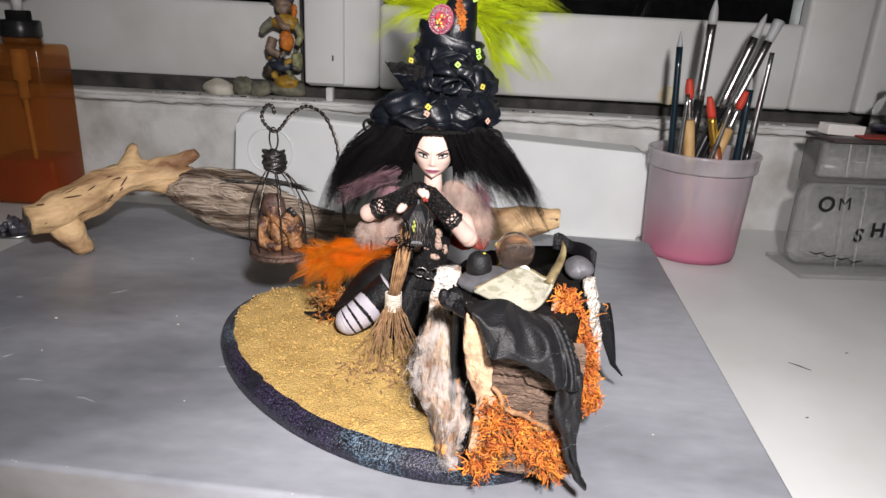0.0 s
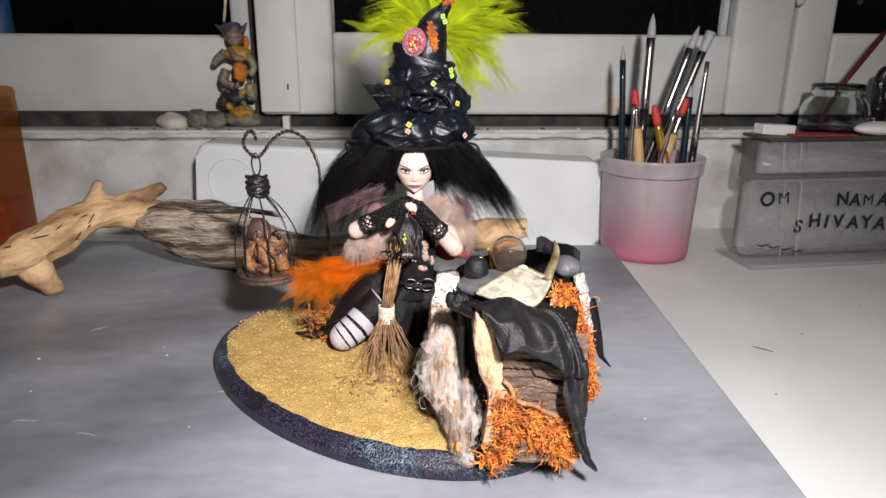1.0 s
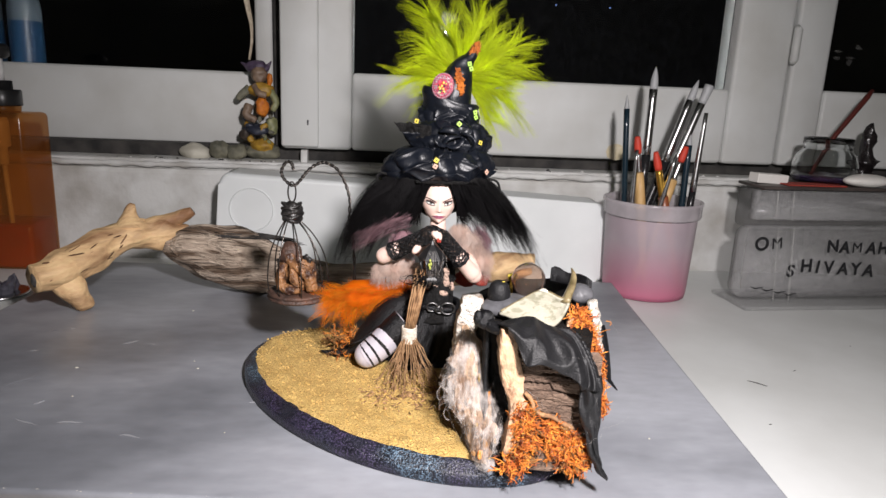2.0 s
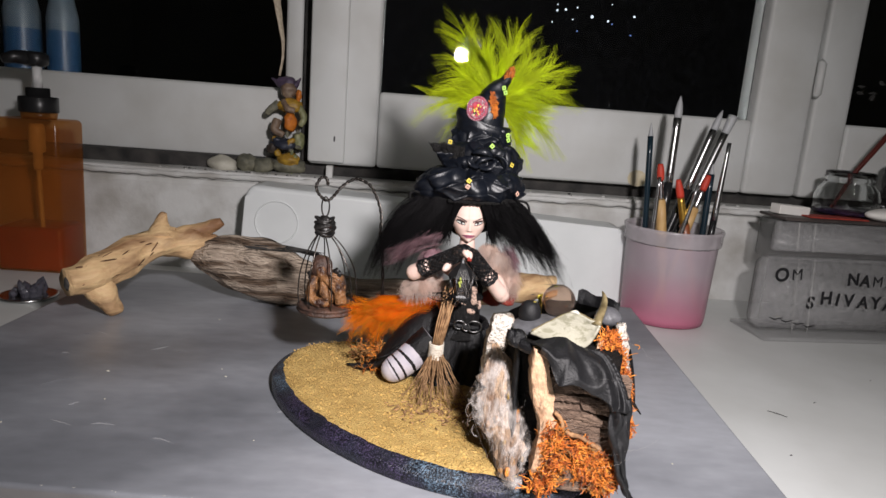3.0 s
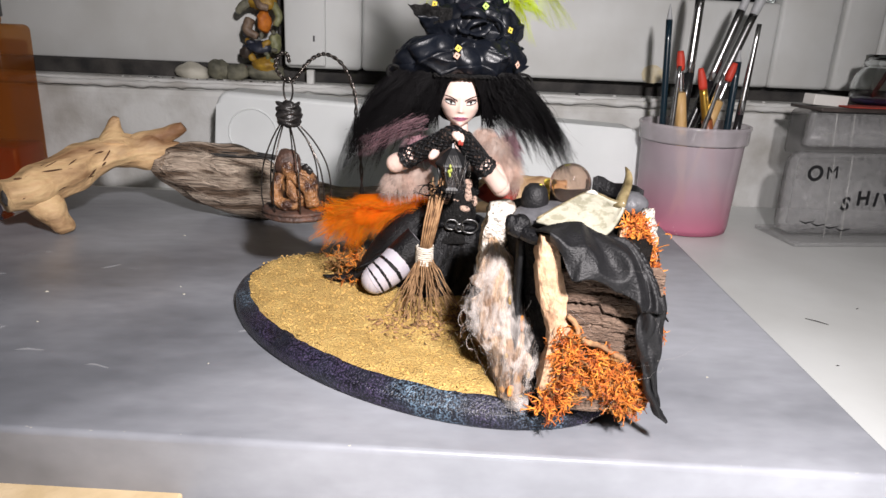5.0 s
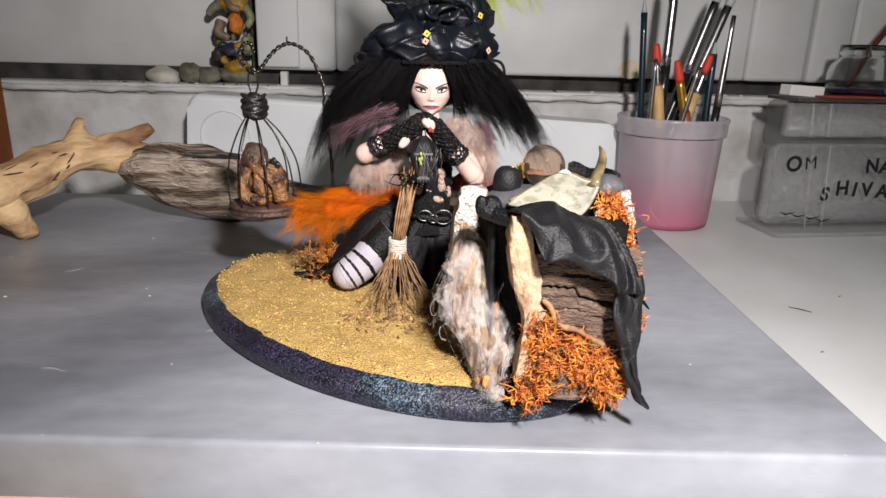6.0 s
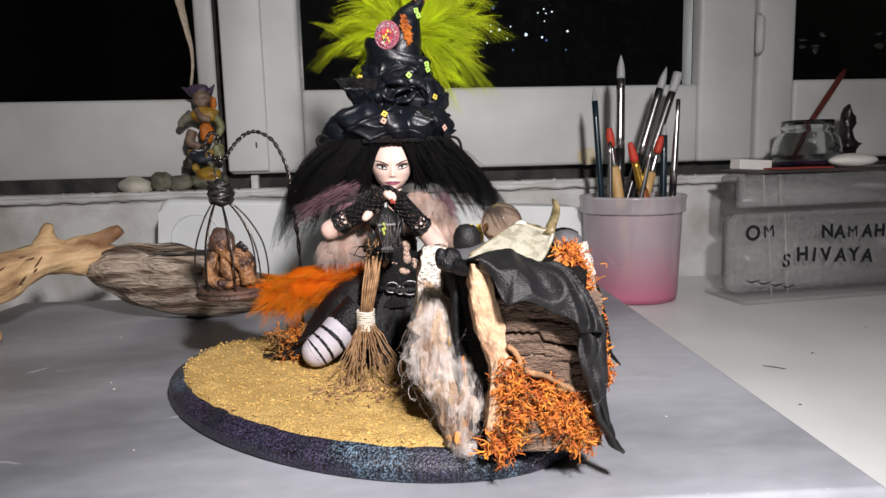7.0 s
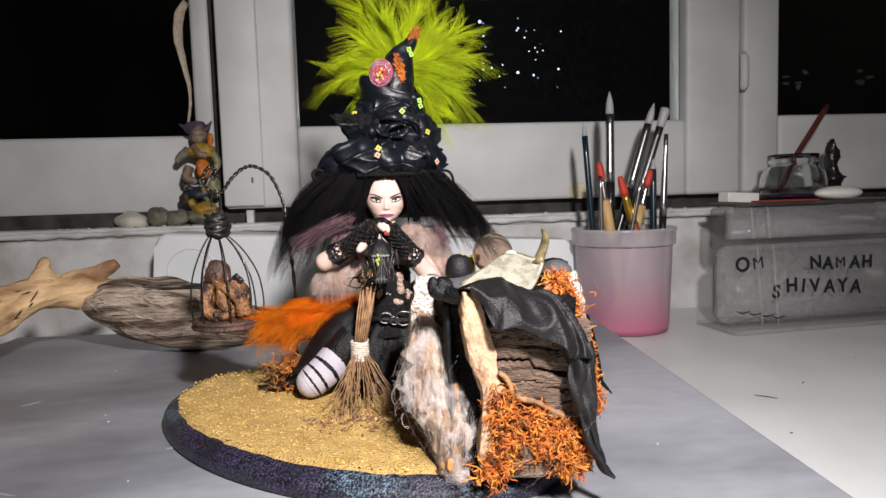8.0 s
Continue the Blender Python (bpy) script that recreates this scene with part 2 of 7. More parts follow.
horn_gold = material("horn_gold", (0.27, 0.215, 0.115), (0.08, 0.06, 0.028), scale=190, rough=0.3, bump=0.2, coat=0.4)
shell_tip = material("shell_tip", (0.16, 0.12, 0.05), (0.04, 0.03, 0.02), scale=200, rough=0.35, bump=0.2)
ball_glass = clear("ball_glass", (0.87, 0.73, 0.63), 0.0, 1.5, 0.975)
stone_grey = material("stone_grey", (0.12, 0.12, 0.13), (0.07, 0.07, 0.075), scale=200, rough=0.5, bump=0.4)
stone_pale = material("stone_pale", (0.60, 0.58, 0.50), (0.42, 0.40, 0.33), scale=60, rough=0.7, bump=0.3)
stone_white = material("stone_white", (0.78, 0.76, 0.72), (0.68, 0.66, 0.62), scale=60, rough=0.5, bump=0.1)
stone_moss = material("stone_moss", (0.22, 0.21, 0.15), (0.08, 0.08, 0.06), scale=90, rough=0.7, bump=0.6)
paint_yellow = material("paint_yellow", (0.46, 0.28, 0.03), (0.22, 0.12, 0.02), scale=120, rough=0.5, bump=0.5)
paint_orange = material("paint_orange", (0.66, 0.21, 0.02), (0.38, 0.10, 0.015), scale=150, rough=0.6, bump=0.5)
paint_skin = material("paint_figurine", (0.27, 0.19, 0.13), (0.12, 0.08, 0.055), scale=110, rough=0.5, bump=0.4)
paint_brown = material("paint_brown", (0.06, 0.045, 0.035), (0.025, 0.018, 0.015), scale=120, rough=0.6, bump=0.5)
flake_yellow = material("flake_yellow", (0.82, 0.66, 0.10), rough=0.4, bump=0)
flake_pink = material("flake_pink", (0.70, 0.44, 0.34), rough=0.4, bump=0)
flake_green = material("flake_green", (0.45, 0.72, 0.14), rough=0.4, bump=0)
glitter_red = material("glitter_red", (0.55, 0.08, 0.13), (0.30, 0.05, 0.09), scale=900, rough=0.25, bump=0.8, fine=1800, coat=0.5, contrast=(0.4, 0.6))
glitter_bead = material("glitter_bead", (0.62, 0.46, 0.50), (0.45, 0.28, 0.34), scale=900, rough=0.15, bump=0, metal=0.5)
pot_plastic = filmy("pot_plastic", (0.52, 0.43, 0.475), 0.70, 0.35, (0.46, 0.38, 0.42), 26)


def dyed(m, low, z0, z1):
    """Dye soaked into the lower part of a plastic wall, paler towards the top."""
    n, l = m.node_tree.nodes, m.node_tree.links
    p = n["Principled BSDF"]
    src = p.inputs["Base Color"].links[0].from_socket
    co, sep, ra, mix = n.new("ShaderNodeTexCoord"), n.new("ShaderNodeSeparateXYZ"), n.new("ShaderNodeMapRange"), n.new("ShaderNodeMixRGB")
    ra.inputs["From Min"].default_value, ra.inputs["From Max"].default_value = z0, z1
    l.new(co.outputs["Object"], sep.inputs[0])
    l.new(sep.outputs["Z"], ra.inputs["Value"])
    l.new(ra.outputs[0], mix.inputs[0])
    mix.inputs[1].default_value = (*low, 1)
    l.new(src, mix.inputs[2])
    l.new(mix.outputs[0], p.inputs["Base Color"])


dyed(pot_plastic, (0.56, 0.16, 0.26), 0.0, 0.056)
pot_liquid = material("pot_liquid", (0.62, 0.13, 0.22), (0.50, 0.13, 0.21), scale=22, rough=0.6, bump=0.1)
brush_black = material("brush_black", (0.016, 0.016, 0.018), rough=0.25, bump=0)
brush_blue = material("brush_blue", (0.010, 0.024, 0.036), rough=0.2, bump=0)
brush_wood = material("brush_wood", (0.60, 0.40, 0.18), (0.48, 0.29, 0.11), scale=120, rough=0.5, bump=0.2, stretch=(3, 3, 0.4))
brush_brown = material("brush_brown", (0.30, 0.09, 0.035), rough=0.35, bump=0.05)
tip_red = material("tip_red", (0.60, 0.05, 0.025), rough=0.6, bump=0.2)
tip_grey = material("tip_grey", (0.40, 0.41, 0.42), rough=0.5, bump=0.1)
soap_body = filmy("soap_body", (0.29, 0.108, 0.027), 0.36, 0.15, (0.25, 0.09, 0.022))
[k for k in soap_body.node_tree.nodes if k.bl_idname == "ShaderNodeBsdfTransparent"][0].inputs[0].default_value = (0.95, 0.66, 0.38, 1)  # amber plastic
soap_liquid = material("soap_liquid", (0.36, 0.012, 0.010), (0.26, 0.008, 0.008), scale=30, rough=0.3, bump=0)
plastic_black = material("plastic_black", (0.015, 0.015, 0.016), rough=0.35, bump=0.05)
plastic_tan = material("plastic_tan", (0.58, 0.40, 0.20), rough=0.45, bump=0.05)
plastic_white = material("plastic_white", (0.78, 0.78, 0.77), rough=0.4, bump=0.05)
acrylic = filmy("acrylic", (0.58, 0.58, 0.58), 0.34, 0.08, (0.34, 0.34, 0.345), 330)
for k in acrylic.node_tree.nodes:  # small bubbles and ripples in the cast sheet
    if k.bl_idname == "ShaderNodeBump":
        k.inputs["Strength"].default_value, k.inputs["Distance"].default_value = 0.55, 0.002
acrylic_dull = filmy("acrylic_dull", (0.26, 0.255, 0.25), 0.34, 0.2, (0.19, 0.19, 0.19), 60)
statuette_dark = material("statuette_dark", (0.022, 0.018, 0.018), (0.01, 0.008, 0.009), scale=150, rough=0.22, bump=0.5)
acrylic_top = material("acrylic_top", (0.075, 0.06, 0.055), (0.04, 0.032, 0.03), scale=40, rough=0.35, bump=0.1)
tape = filmy("tape", (0.62, 0.62, 0.60), 0.35, 0.2)
marker = material("marker", (0.012, 0.012, 0.014), rough=0.5, bump=0)
paper = material("paper", (0.74, 0.73, 0.70), (0.68, 0.66, 0.62), scale=40, rough=0.8, bump=0.05)
card = material("card", (0.66, 0.52, 0.33), (0.52, 0.39, 0.22), scale=50, rough=0.85, bump=0.3)
blue_plastic = material("blue_plastic", (0.02, 0.06, 0.13), (0.015, 0.045, 0.10), scale=20, rough=0.35, bump=0.05)
pale_plastic = filmy("pale_plastic", (0.16, 0.20, 0.24), 0.8, 0.3)
crystal = material("crystal", (0.10, 0.10, 0.12), (0.05, 0.045, 0.06), scale=150, rough=0.15, bump=0.3)
speck_white = glow("speck_white", (0.8, 0.88, 1.0), 1.6)
speck_blue = glow("speck_blue", (0.25, 0.4, 1.0), 0.8)

# ---- building helpers ----
ORIGIN = {}
RNG = random.Random(7)


def U(a, b):
    return RNG.uniform(a, b)


def mesh(name, bm, mats, origin, smooth=True):
    me = bpy.data.meshes.new(name)
    for v in bm.verts:
        v.co -= origin
    if smooth:
        for f in bm.faces:
            f.smooth = True
    bm.to_mesh(me)
    bm.free()
    for m in mats if isinstance(mats, (list, tuple)) else [mats]:
        me.materials.append(m)
    return me


def thing(name, at, label, category, group="", kind=""):
    ob = new(name)
    ob.empty_display_size = 0.01
    ob.location = at
    ORIGIN[ob.name] = Vector(at)
    return tagged(ob, label, category, group, kind)


def part(name, bm, mats, parent, label="", smooth=True):
    o = ORIGIN[parent.name]
    ob = new(name, mesh(name, bm, mats, o, smooth))
    ob.parent = parent
    ORIGIN[ob.name] = o
    return tagged(ob, label)


def solo(name, bm, mats, at, label, category, group="", kind="", smooth=True):
    o = Vector(at)
    ob = new(name, mesh(name, bm, mats, o, smooth))
    ob.location = o
    ORIGIN[ob.name] = o
    return tagged(ob, label, category, group, kind)


def bezier(a, b, c, n):
    a, b, c = Vector(a), Vector(b), Vector(c)
    return [(1 - t) ** 2 * a + 2 * t * (1 - t) * b + t * t * c for t in [i / n for i in range(n + 1)]]


def spline(points, n):
    """A smooth line through points, n steps between each two."""
    P = [Vector(p) for p in points]
    P = [P[0] * 2 - P[1]] + P + [P[-1] * 2 - P[-2]]
    out = []
    for i in range(1, len(P) - 2):
        for k in range(n):
            t = k / n
            out.append(0.5 * (2 * P[i] + (P[i + 1] - P[i - 1]) * t + (2 * P[i - 1] - 5 * P[i] + 4 * P[i + 1] - P[i + 2]) * t * t
                              + (3 * P[i] - P[i - 1] - 3 * P[i + 1] + P[i + 2]) * t ** 3))
    out.append(P[-2])
    return out


def tube(bm, pts, rad, seg=8, mi=0, cap=True, flat=1.0, mark=None):
    """A tube along pts; rad is one radius or one a point; mark(i, n) may give another material to ring i."""
    pts = [Vector(p) for p in pts]
    n = len(pts)
    if isinstance(rad, (int, float)):
        rad = [rad] * n
    side, rings = None, []
    for i, p in enumerate(pts):
        d = (pts[min(i + 1, n - 1)] - pts[max(i - 1, 0)])
        if d.length < 1e-9:
            d = Vector((0, 0, 1))
        d.normalize()
        if side is None:
            side = d.orthogonal().normalized()
        side = (side - d * side.dot(d))
        side = side.normalized() if side.length > 1e-6 else d.orthogonal().normalized()
        up = d.cross(side)
        rings.append([bm.verts.new(p + (side * math.cos(a) + up * math.sin(a) * flat) * rad[i])
                      for a in [2 * math.pi * k / seg for k in range(seg)]])
    for i in range(n - 1):
        m = mark(i, n) if mark else mi
        for k in range(seg):
            f = bm.faces.new((rings[i][k], rings[i][(k + 1) % seg], rings[i + 1][(k + 1) % seg], rings[i + 1][k]))
            f.material_index = m
    if cap:
        for r, m in ((rings[0][::-1], mark(0, n) if mark else mi), (rings[-1], mark(n - 2, n) if mark else mi)):
            f = bm.faces.new(r)
            f.material_index = m
    return rings


def ball(bm, c, r, u=16, v=10, mi=0, lump=0.0, freq=100.0, turn=None):
    r = (r, r, r) if isinstance(r, (int, float)) else r
    c = Vector(c)
    rows = []
    for j in range(1, v):
        th = math.pi * j / v
        row = []
        for i in range(u):
            ph = 2 * math.pi * i / u
            q = Vector((math.sin(th) * math.cos(ph), math.sin(th) * math.sin(ph), math.cos(th)))
            w = Vector((q.x * r[0], q.y * r[1], q.z * r[2]))
            if turn:
                w = turn @ w
            if lump:
                w *= 1 + lump * noise.noise((c + w) * freq)
            row.append(bm.verts.new(c + w))
        rows.append(row)
    top, bot = Vector((0, 0, r[2])), Vector((0, 0, -r[2]))
    if turn:
        top, bot = turn @ top, turn @ bot
    top, bot = bm.verts.new(c + top), bm.verts.new(c + bot)
    fs = []
    for i in range(u):
        k = (i + 1) % u
        fs.append(bm.faces.new((top, rows[0][i], rows[0][k])))
        fs.append(bm.faces.new((bot, rows[-1][k], rows[-1][i])))
        for j in range(v - 2):
            fs.append(bm.faces.new((rows[j][i], rows[j + 1][i], rows[j + 1][k], rows[j][k])))
    for f in fs:
        f.material_index = mi


def block(bm, c, size, bevel=0.001, turn=None, mi=0, seg=2):
    """A box with rounded edges."""
    b = bmesh.new()
    bmesh.ops.create_cube(b, size=1.0)
    for v in b.verts:
        v.co = Vector((v.co.x * size[0], v.co.y * size[1], v.co.z * size[2]))
    if bevel:
        bmesh.ops.bevel(b, geom=list(b.edges), offset=min(bevel, min(size) * 0.45), segments=seg, affect="EDGES", profile=0.5)
    R = turn.to_3x3() if turn else Matrix.Identity(3)
    made = {v: bm.verts.new(R @ v.co + Vector(c)) for v in b.verts}
    for f in b.faces:
        g = bm.faces.new([made[v] for v in f.verts])
        g.material_index = mi
    b.free()


def lathe(bm, c, profile, seg=48, mi=0, cap=(True, True), warp=None, sy=1.0):
    """Rings (radius, height) about an upright axis; warp(angle, j) gives a factor to the radius."""
    c = Vector(c)
    rings = []
    for j, (r, z) in enumerate(profile):
        rings.append([bm.verts.new(c + Vector((r * w * math.cos(a), r * w * sy * math.sin(a), z)))
                      for a in [2 * math.pi * k / seg for k in range(seg)] for w in [warp(a, j) if warp else 1.0]])
    for j in range(len(rings) - 1):
        for k in range(seg):
            f = bm.faces.new((rings[j][k], rings[j][(k + 1) % seg], rings[j + 1][(k + 1) % seg], rings[j + 1][k]))
            f.material_index = mi
    if cap[0]:
        bm.faces.new(rings[0][::-1]).material_index = mi
    if cap[1]:
        bm.faces.new(rings[-1]).material_index = mi
    return rings


def sheet(bm, rows, thick, mi=0):
    """A cloth or shell with thickness, from rows of points."""
    R = [[Vector(p) for p in row] for row in rows]
    h, w = len(R), len(R[0])
    front, back = [], []
    for i in range(h):
        fr, bk = [], []
        for j in range(w):
            du = R[i][min(j + 1, w - 1)] - R[i][max(j - 1, 0)]
            dv = R[min(i + 1, h - 1)][j] - R[max(i - 1, 0)][j]
            nn = du.cross(dv)
            nn = nn.normalized() if nn.length > 1e-12 else Vector((0, -1, 0))
            fr.append(bm.verts.new(R[i][j] + nn * thick / 2))
            bk.append(bm.verts.new(R[i][j] - nn * thick / 2))
        front.append(fr)
        back.append(bk)

    def quad(*v):
        bm.faces.new(v).material_index = mi
    for i in range(h - 1):
        for j in range(w - 1):
            quad(front[i][j], front[i][j + 1], front[i + 1][j + 1], front[i + 1][j])
            quad(back[i][j + 1], back[i][j], back[i + 1][j], back[i + 1][j + 1])
    for j in range(w - 1):
        quad(back[0][j], back[0][j + 1], front[0][j + 1], front[0][j])
        quad(front[-1][j], front[-1][j + 1], back[-1][j + 1], back[-1][j])
    for i in range(h - 1):
        quad(front[i][0], front[i + 1][0], back[i + 1][0], back[i][0])
        quad(back[i][-1], back[i + 1][-1], front[i + 1][-1], front[i][-1])


def rough_up(bm, amp, freq, seed=0.0):
    bm.normal_update()
    shift = Vector((seed, seed * 1.7, -seed))
    moves = [(v, v.normal * amp * noise.noise(v.co * freq + shift)) for v in bm.verts]
    for v, d in moves:
        v.co += d


def strand(bm, a, b, c, r0, r1, n=5, mi=0, curl=0.0):
    pts = bezier(a, b, c, n)
    if curl:
        pts = [p + Vector((U(-1, 1), U(-1, 1), U(-1, 1))) * curl * (i / n) for i, p in enumerate(pts)]
    tube(bm, pts, [r0 + (r1 - r0) * i / n for i in range(n + 1)], 3, mi, cap=False)

# ---- the setting: worktop, sill, window wall, room ----
TOP = -0.026  # height of the white worktop; the grey slab's face is at 0


def structure(name, boxes, mat, label, category, bevel=0.002):
    bm = bmesh.new()
    for c, s in boxes:
        block(bm, c, s, bevel)
    return solo(name, bm, mat, boxes[0][0], label, category, kind="structure", smooth=False)


structure("worktop", [((0.1, 0.02, TOP - 0.018), (2.6, 0.70, 0.036))], counter_white, "glossy white worktop with small scratches and specks", "worktop", 0.003)
structure("wall_below_sill", [((0.1, 0.42, -0.41), (3.4, 0.1, 0.962))], plaster, "dirty white plaster wall under the window sill", "wall", 0.006)
structure("window_sill", [((0.1, 0.44, 0.0755), (3.4, 0.135, 0.009))], plaster, "worn white window sill with grime along its edge", "window sill", 0.003)
structure("wall_above_window", [((0.1, 0.44, 1.28), (3.4, 0.14, 0.5))], room_paint, "plain wall above the windows", "wall")
structure("wall_west", [((-1.65, -1.1, 0.3), (0.1, 3.2, 2.5))], room_paint, "plain painted room wall", "wall")
structure("wall_east", [((1.85, -1.1, 0.3), (0.1, 3.2, 2.5))], room_paint, "plain painted room wall", "wall")
structure("wall_south", [((0.1, -2.75, 0.3), (3.4, 0.1, 2.5))], room_paint, "plain painted room wall", "wall")
structure("ceiling", [((0.1, -1.1, 1.56), (3.6, 3.4, 0.1))], paint_white, "plain white ceiling", "ceiling")
structure("floor", [((0.1, -1.1, -0.92), (3.6, 3.4, 0.06))], room_floor, "brown floor", "floor")
structure("window_seal", [((0.1, 0.424, 0.087), (3.3, 0.04, 0.014)), ((-0.1365, 0.43, 0.53), (0.015, 0.03, 0.9))], grime, "dark grimy gap under and between the sashes", "window frame", 0.001)

bm = bmesh.new()
tube(bm, [(-0.75 + 0.006 * i, 0.3705 + 0.0012 * noise.noise(Vector((i * 0.3, 2, 0))), 0.0745) for i in range(270)], [0.0028 + 0.0012 * noise.noise(Vector((i * 0.22, 0, 0))) for i in range(270)], 14)
rough_up(bm, 0.0022, 130)
solo("sill_edge", bm, plaster, (0.05, 0.37, 0.07), "crumbling plaster edge of the window sill", "sill edge", kind="structure")

bm = bmesh.new()
for k in range(80):  # flaked plaster and dirt along the sill
    x = U(-0.30, 0.42)
    r = U(0.0004, 0.0015) * (1.5 if RNG.random() < 0.1 else 1)
    ball(bm, (x, U(0.3735, 0.3805), 0.0800 + r * 0.3), (r * U(0.8, 1.8), r, r * 0.6), 7, 5, 0 if k % 3 else 1, lump=0.5, freq=500)
solo("sill_dirt", bm, [grime, plaster], (0.05, 0.377, 0.08), "dark crumbs and flaked plaster on the sill", "dirt", kind="stuff")

# small scratches and crumbs on the worktop
bm = bmesh.new()
for x, y, a, ln in [(0.243, 0.068, 2.4, 0.013), (0.283, 0.09, 0.5, 0.003), (0.30, -0.02, 1.9, 0.012), (0.22, 0.01, 0.2, 0.002), (0.33, 0.05, 1.2, 0.002), (0.36, 0.14, 0.7, 0.0025)]:
    d = Vector((math.cos(a), math.sin(a), 0)) * ln / 2
    tube(bm, [Vector((x, y, TOP + 0.0004)) - d, Vector((x, y, TOP + 0.0006)), Vector((x, y, TOP + 0.0004)) + d], [0.00015, 0.0003, 0.00015], 5)
solo("crumbs", bm, grime, (0.28, 0.07, TOP), "dark crumbs and fibres on the white worktop", "crumbs", kind="stuff")


def window(name, label, x0, x1, y, glass_x0, glass_x1, glass_z, bottom, inner=0.018):
    """A painted sash from x0 to x1 with its face at y; the pane lies between glass_x0 and glass_x1, above glass_z."""
    w = thing(name, ((x0 + x1) / 2, y, bottom), label, "window", kind="structure")
    top = 0.98
    t = 0.045
    bm = bmesh.new()
    block(bm, ((x0 + glass_x0) / 2, y + t / 2, (bottom + top) / 2), (glass_x0 - x0, t, top - bottom), 0.004)
    part("stile", bm, paint_white, w)
    bm = bmesh.new()
    block(bm, ((x1 + glass_x1) / 2, y + t / 2, (bottom + top) / 2), (x1 - glass_x1, t, top - bottom), 0.004)
    part("stile", bm, paint_white, w)
    bm = bmesh.new()
    block(bm, ((glass_x0 + glass_x1) / 2, y + t / 2 + 0.0005, (bottom + glass_z) / 2), (glass_x1 - glass_x0 - 0.0004, t, glass_z - bottom), 0.004)
    part("bottom_rail", bm, paint_white, w)
    bm = bmesh.new()
    block(bm, ((glass_x0 + glass_x1) / 2, y + t / 2 + 0.0005, top - 0.03), (glass_x1 - glass_x0 - 0.0004, t, 0.06), 0.004)
    part("top_rail", bm, paint_white, w)
    bm = bmesh.new()
    block(bm, ((glass_x0 + glass_x1) / 2, y + inner, (glass_z + top) / 2 - 0.03), (glass_x1 - glass_x0, 0.004, top - glass_z - 0.06), 0)
    pane = part("pane", bm, glass, w, "dark window pane at night", smooth=False)
    pane.visible_shadow = False
    return w


left = window("window_1", "old white painted window sash with a dark night pane", -1.2, -0.146, 0.425, -1.1, -0.166, 0.172, 0.092)
mid = window("window_2", "old white painted casement, scuffed, with a dark night pane", -0.1315, 0.4135, 0.382, -0.058, 0.352, 0.175, 0.0945)
right = window("window_3", "old white painted window sash with a smeared dark pane", 0.4165, 1.5, 0.382, 0.458, 1.4, 0.178, 0.0945)
# thin grey-blue film: smears plus reflection haze, painted in to lift the black pane
bm = bmesh.new()
block(bm, (0.147, 0.3955, 0.5475), (0.41, 0.0006, 0.745), 0)
haze = part("haze_film", bm, veil("pane_haze", (0.30, 0.33, 0.40), 0.004, 0.010), mid, "faint film for the smears and reflection haze on the pane", smooth=False)
haze.visible_shadow = False
bm = bmesh.new()
block(bm, (-0.1115, 0.3795, 0.53), (0.039, 0.006, 0.866), 0.002)
part("cover_strip", bm, paint_white, mid)
bm = bmesh.new()
tube(bm, [(-0.103, 0.377, 0.120), (-0.103, 0.3762, 0.1225), (-0.103, 0.377, 0.125)], 0.0010, 6)
part("nail", bm, stone_grey, mid)
bm = bmesh.new()
tube(bm, [(0.415, 0.381, 0.205), (0.415, 0.378, 0.208), (0.415, 0.378, 0.24), (0.415, 0.381, 0.243)], [0.003, 0.0045, 0.0045, 0.003], 10)
part("hinge", bm, paint_white, mid)
bm = bmesh.new()
block(bm, (-0.108, 0.388, 0.086), (0.007, 0.012, 0.014), 0.001)
solo("window_wedge", bm, plaster, (-0.108, 0.388, 0.08), "small plaster wedge under the casement", "wedge")
# yellowed stain of old tape on the casement's bottom rail
bm = bmesh.new()
pts = [(0.231 + 0.011 * math.cos(a) * (1 + 0.25 * noise.noise(Vector((math.cos(a) * 2, math.sin(a) * 2, 3)))), 0.3815, 0.103 + 0.009 * math.sin(a)) for a in [2 * math.pi * k / 18 for k in range(18)]]
ring = [bm.verts.new(p) for p in pts]
bm.faces.new(ring)
stain = material("stain", (0.56, 0.48, 0.30), (0.62, 0.56, 0.42), scale=200, rough=0.6, bump=0.1)
part("stain", bm, stain, mid, "yellowed tape stain")
# flat pale cord strap tied to the left sash
bm = bmesh.new()
strap = spline([(-0.166, 0.417, 0.305), (-0.172, 0.413, 0.290), (-0.174, 0.412, 0.268), (-0.171, 0.414, 0.245), (-0.1675, 0.417, 0.222), (-0.168, 0.419, 0.200), (-0.171, 0.420, 0.185)], 5)
tube(bm, strap, [float(r) for r in np.interp(np.linspace(0, 6, len(strap)), range(7), [0.0035, 0.0055, 0.0050, 0.0035, 0.0022, 0.0016, 0.0014])], 12, flat=0.45)
rough_up(bm, 0.0008, 260)
solo("window_strap", bm, cord, (-0.170, 0.42, 0.185), "pale cord strap hanging on the window frame", "strap")

# the night outside, with small glowing balls added for the bright specks in the pane
bm = bmesh.new()
block(bm, (0.1, 3.2, 0.6), (14, 0.02, 8), 0)
solo("backdrop", bm, night, (0.1, 3.2, 0.6), "black night outside the window", "night sky", kind="structure", smooth=False)
bm = bmesh.new()
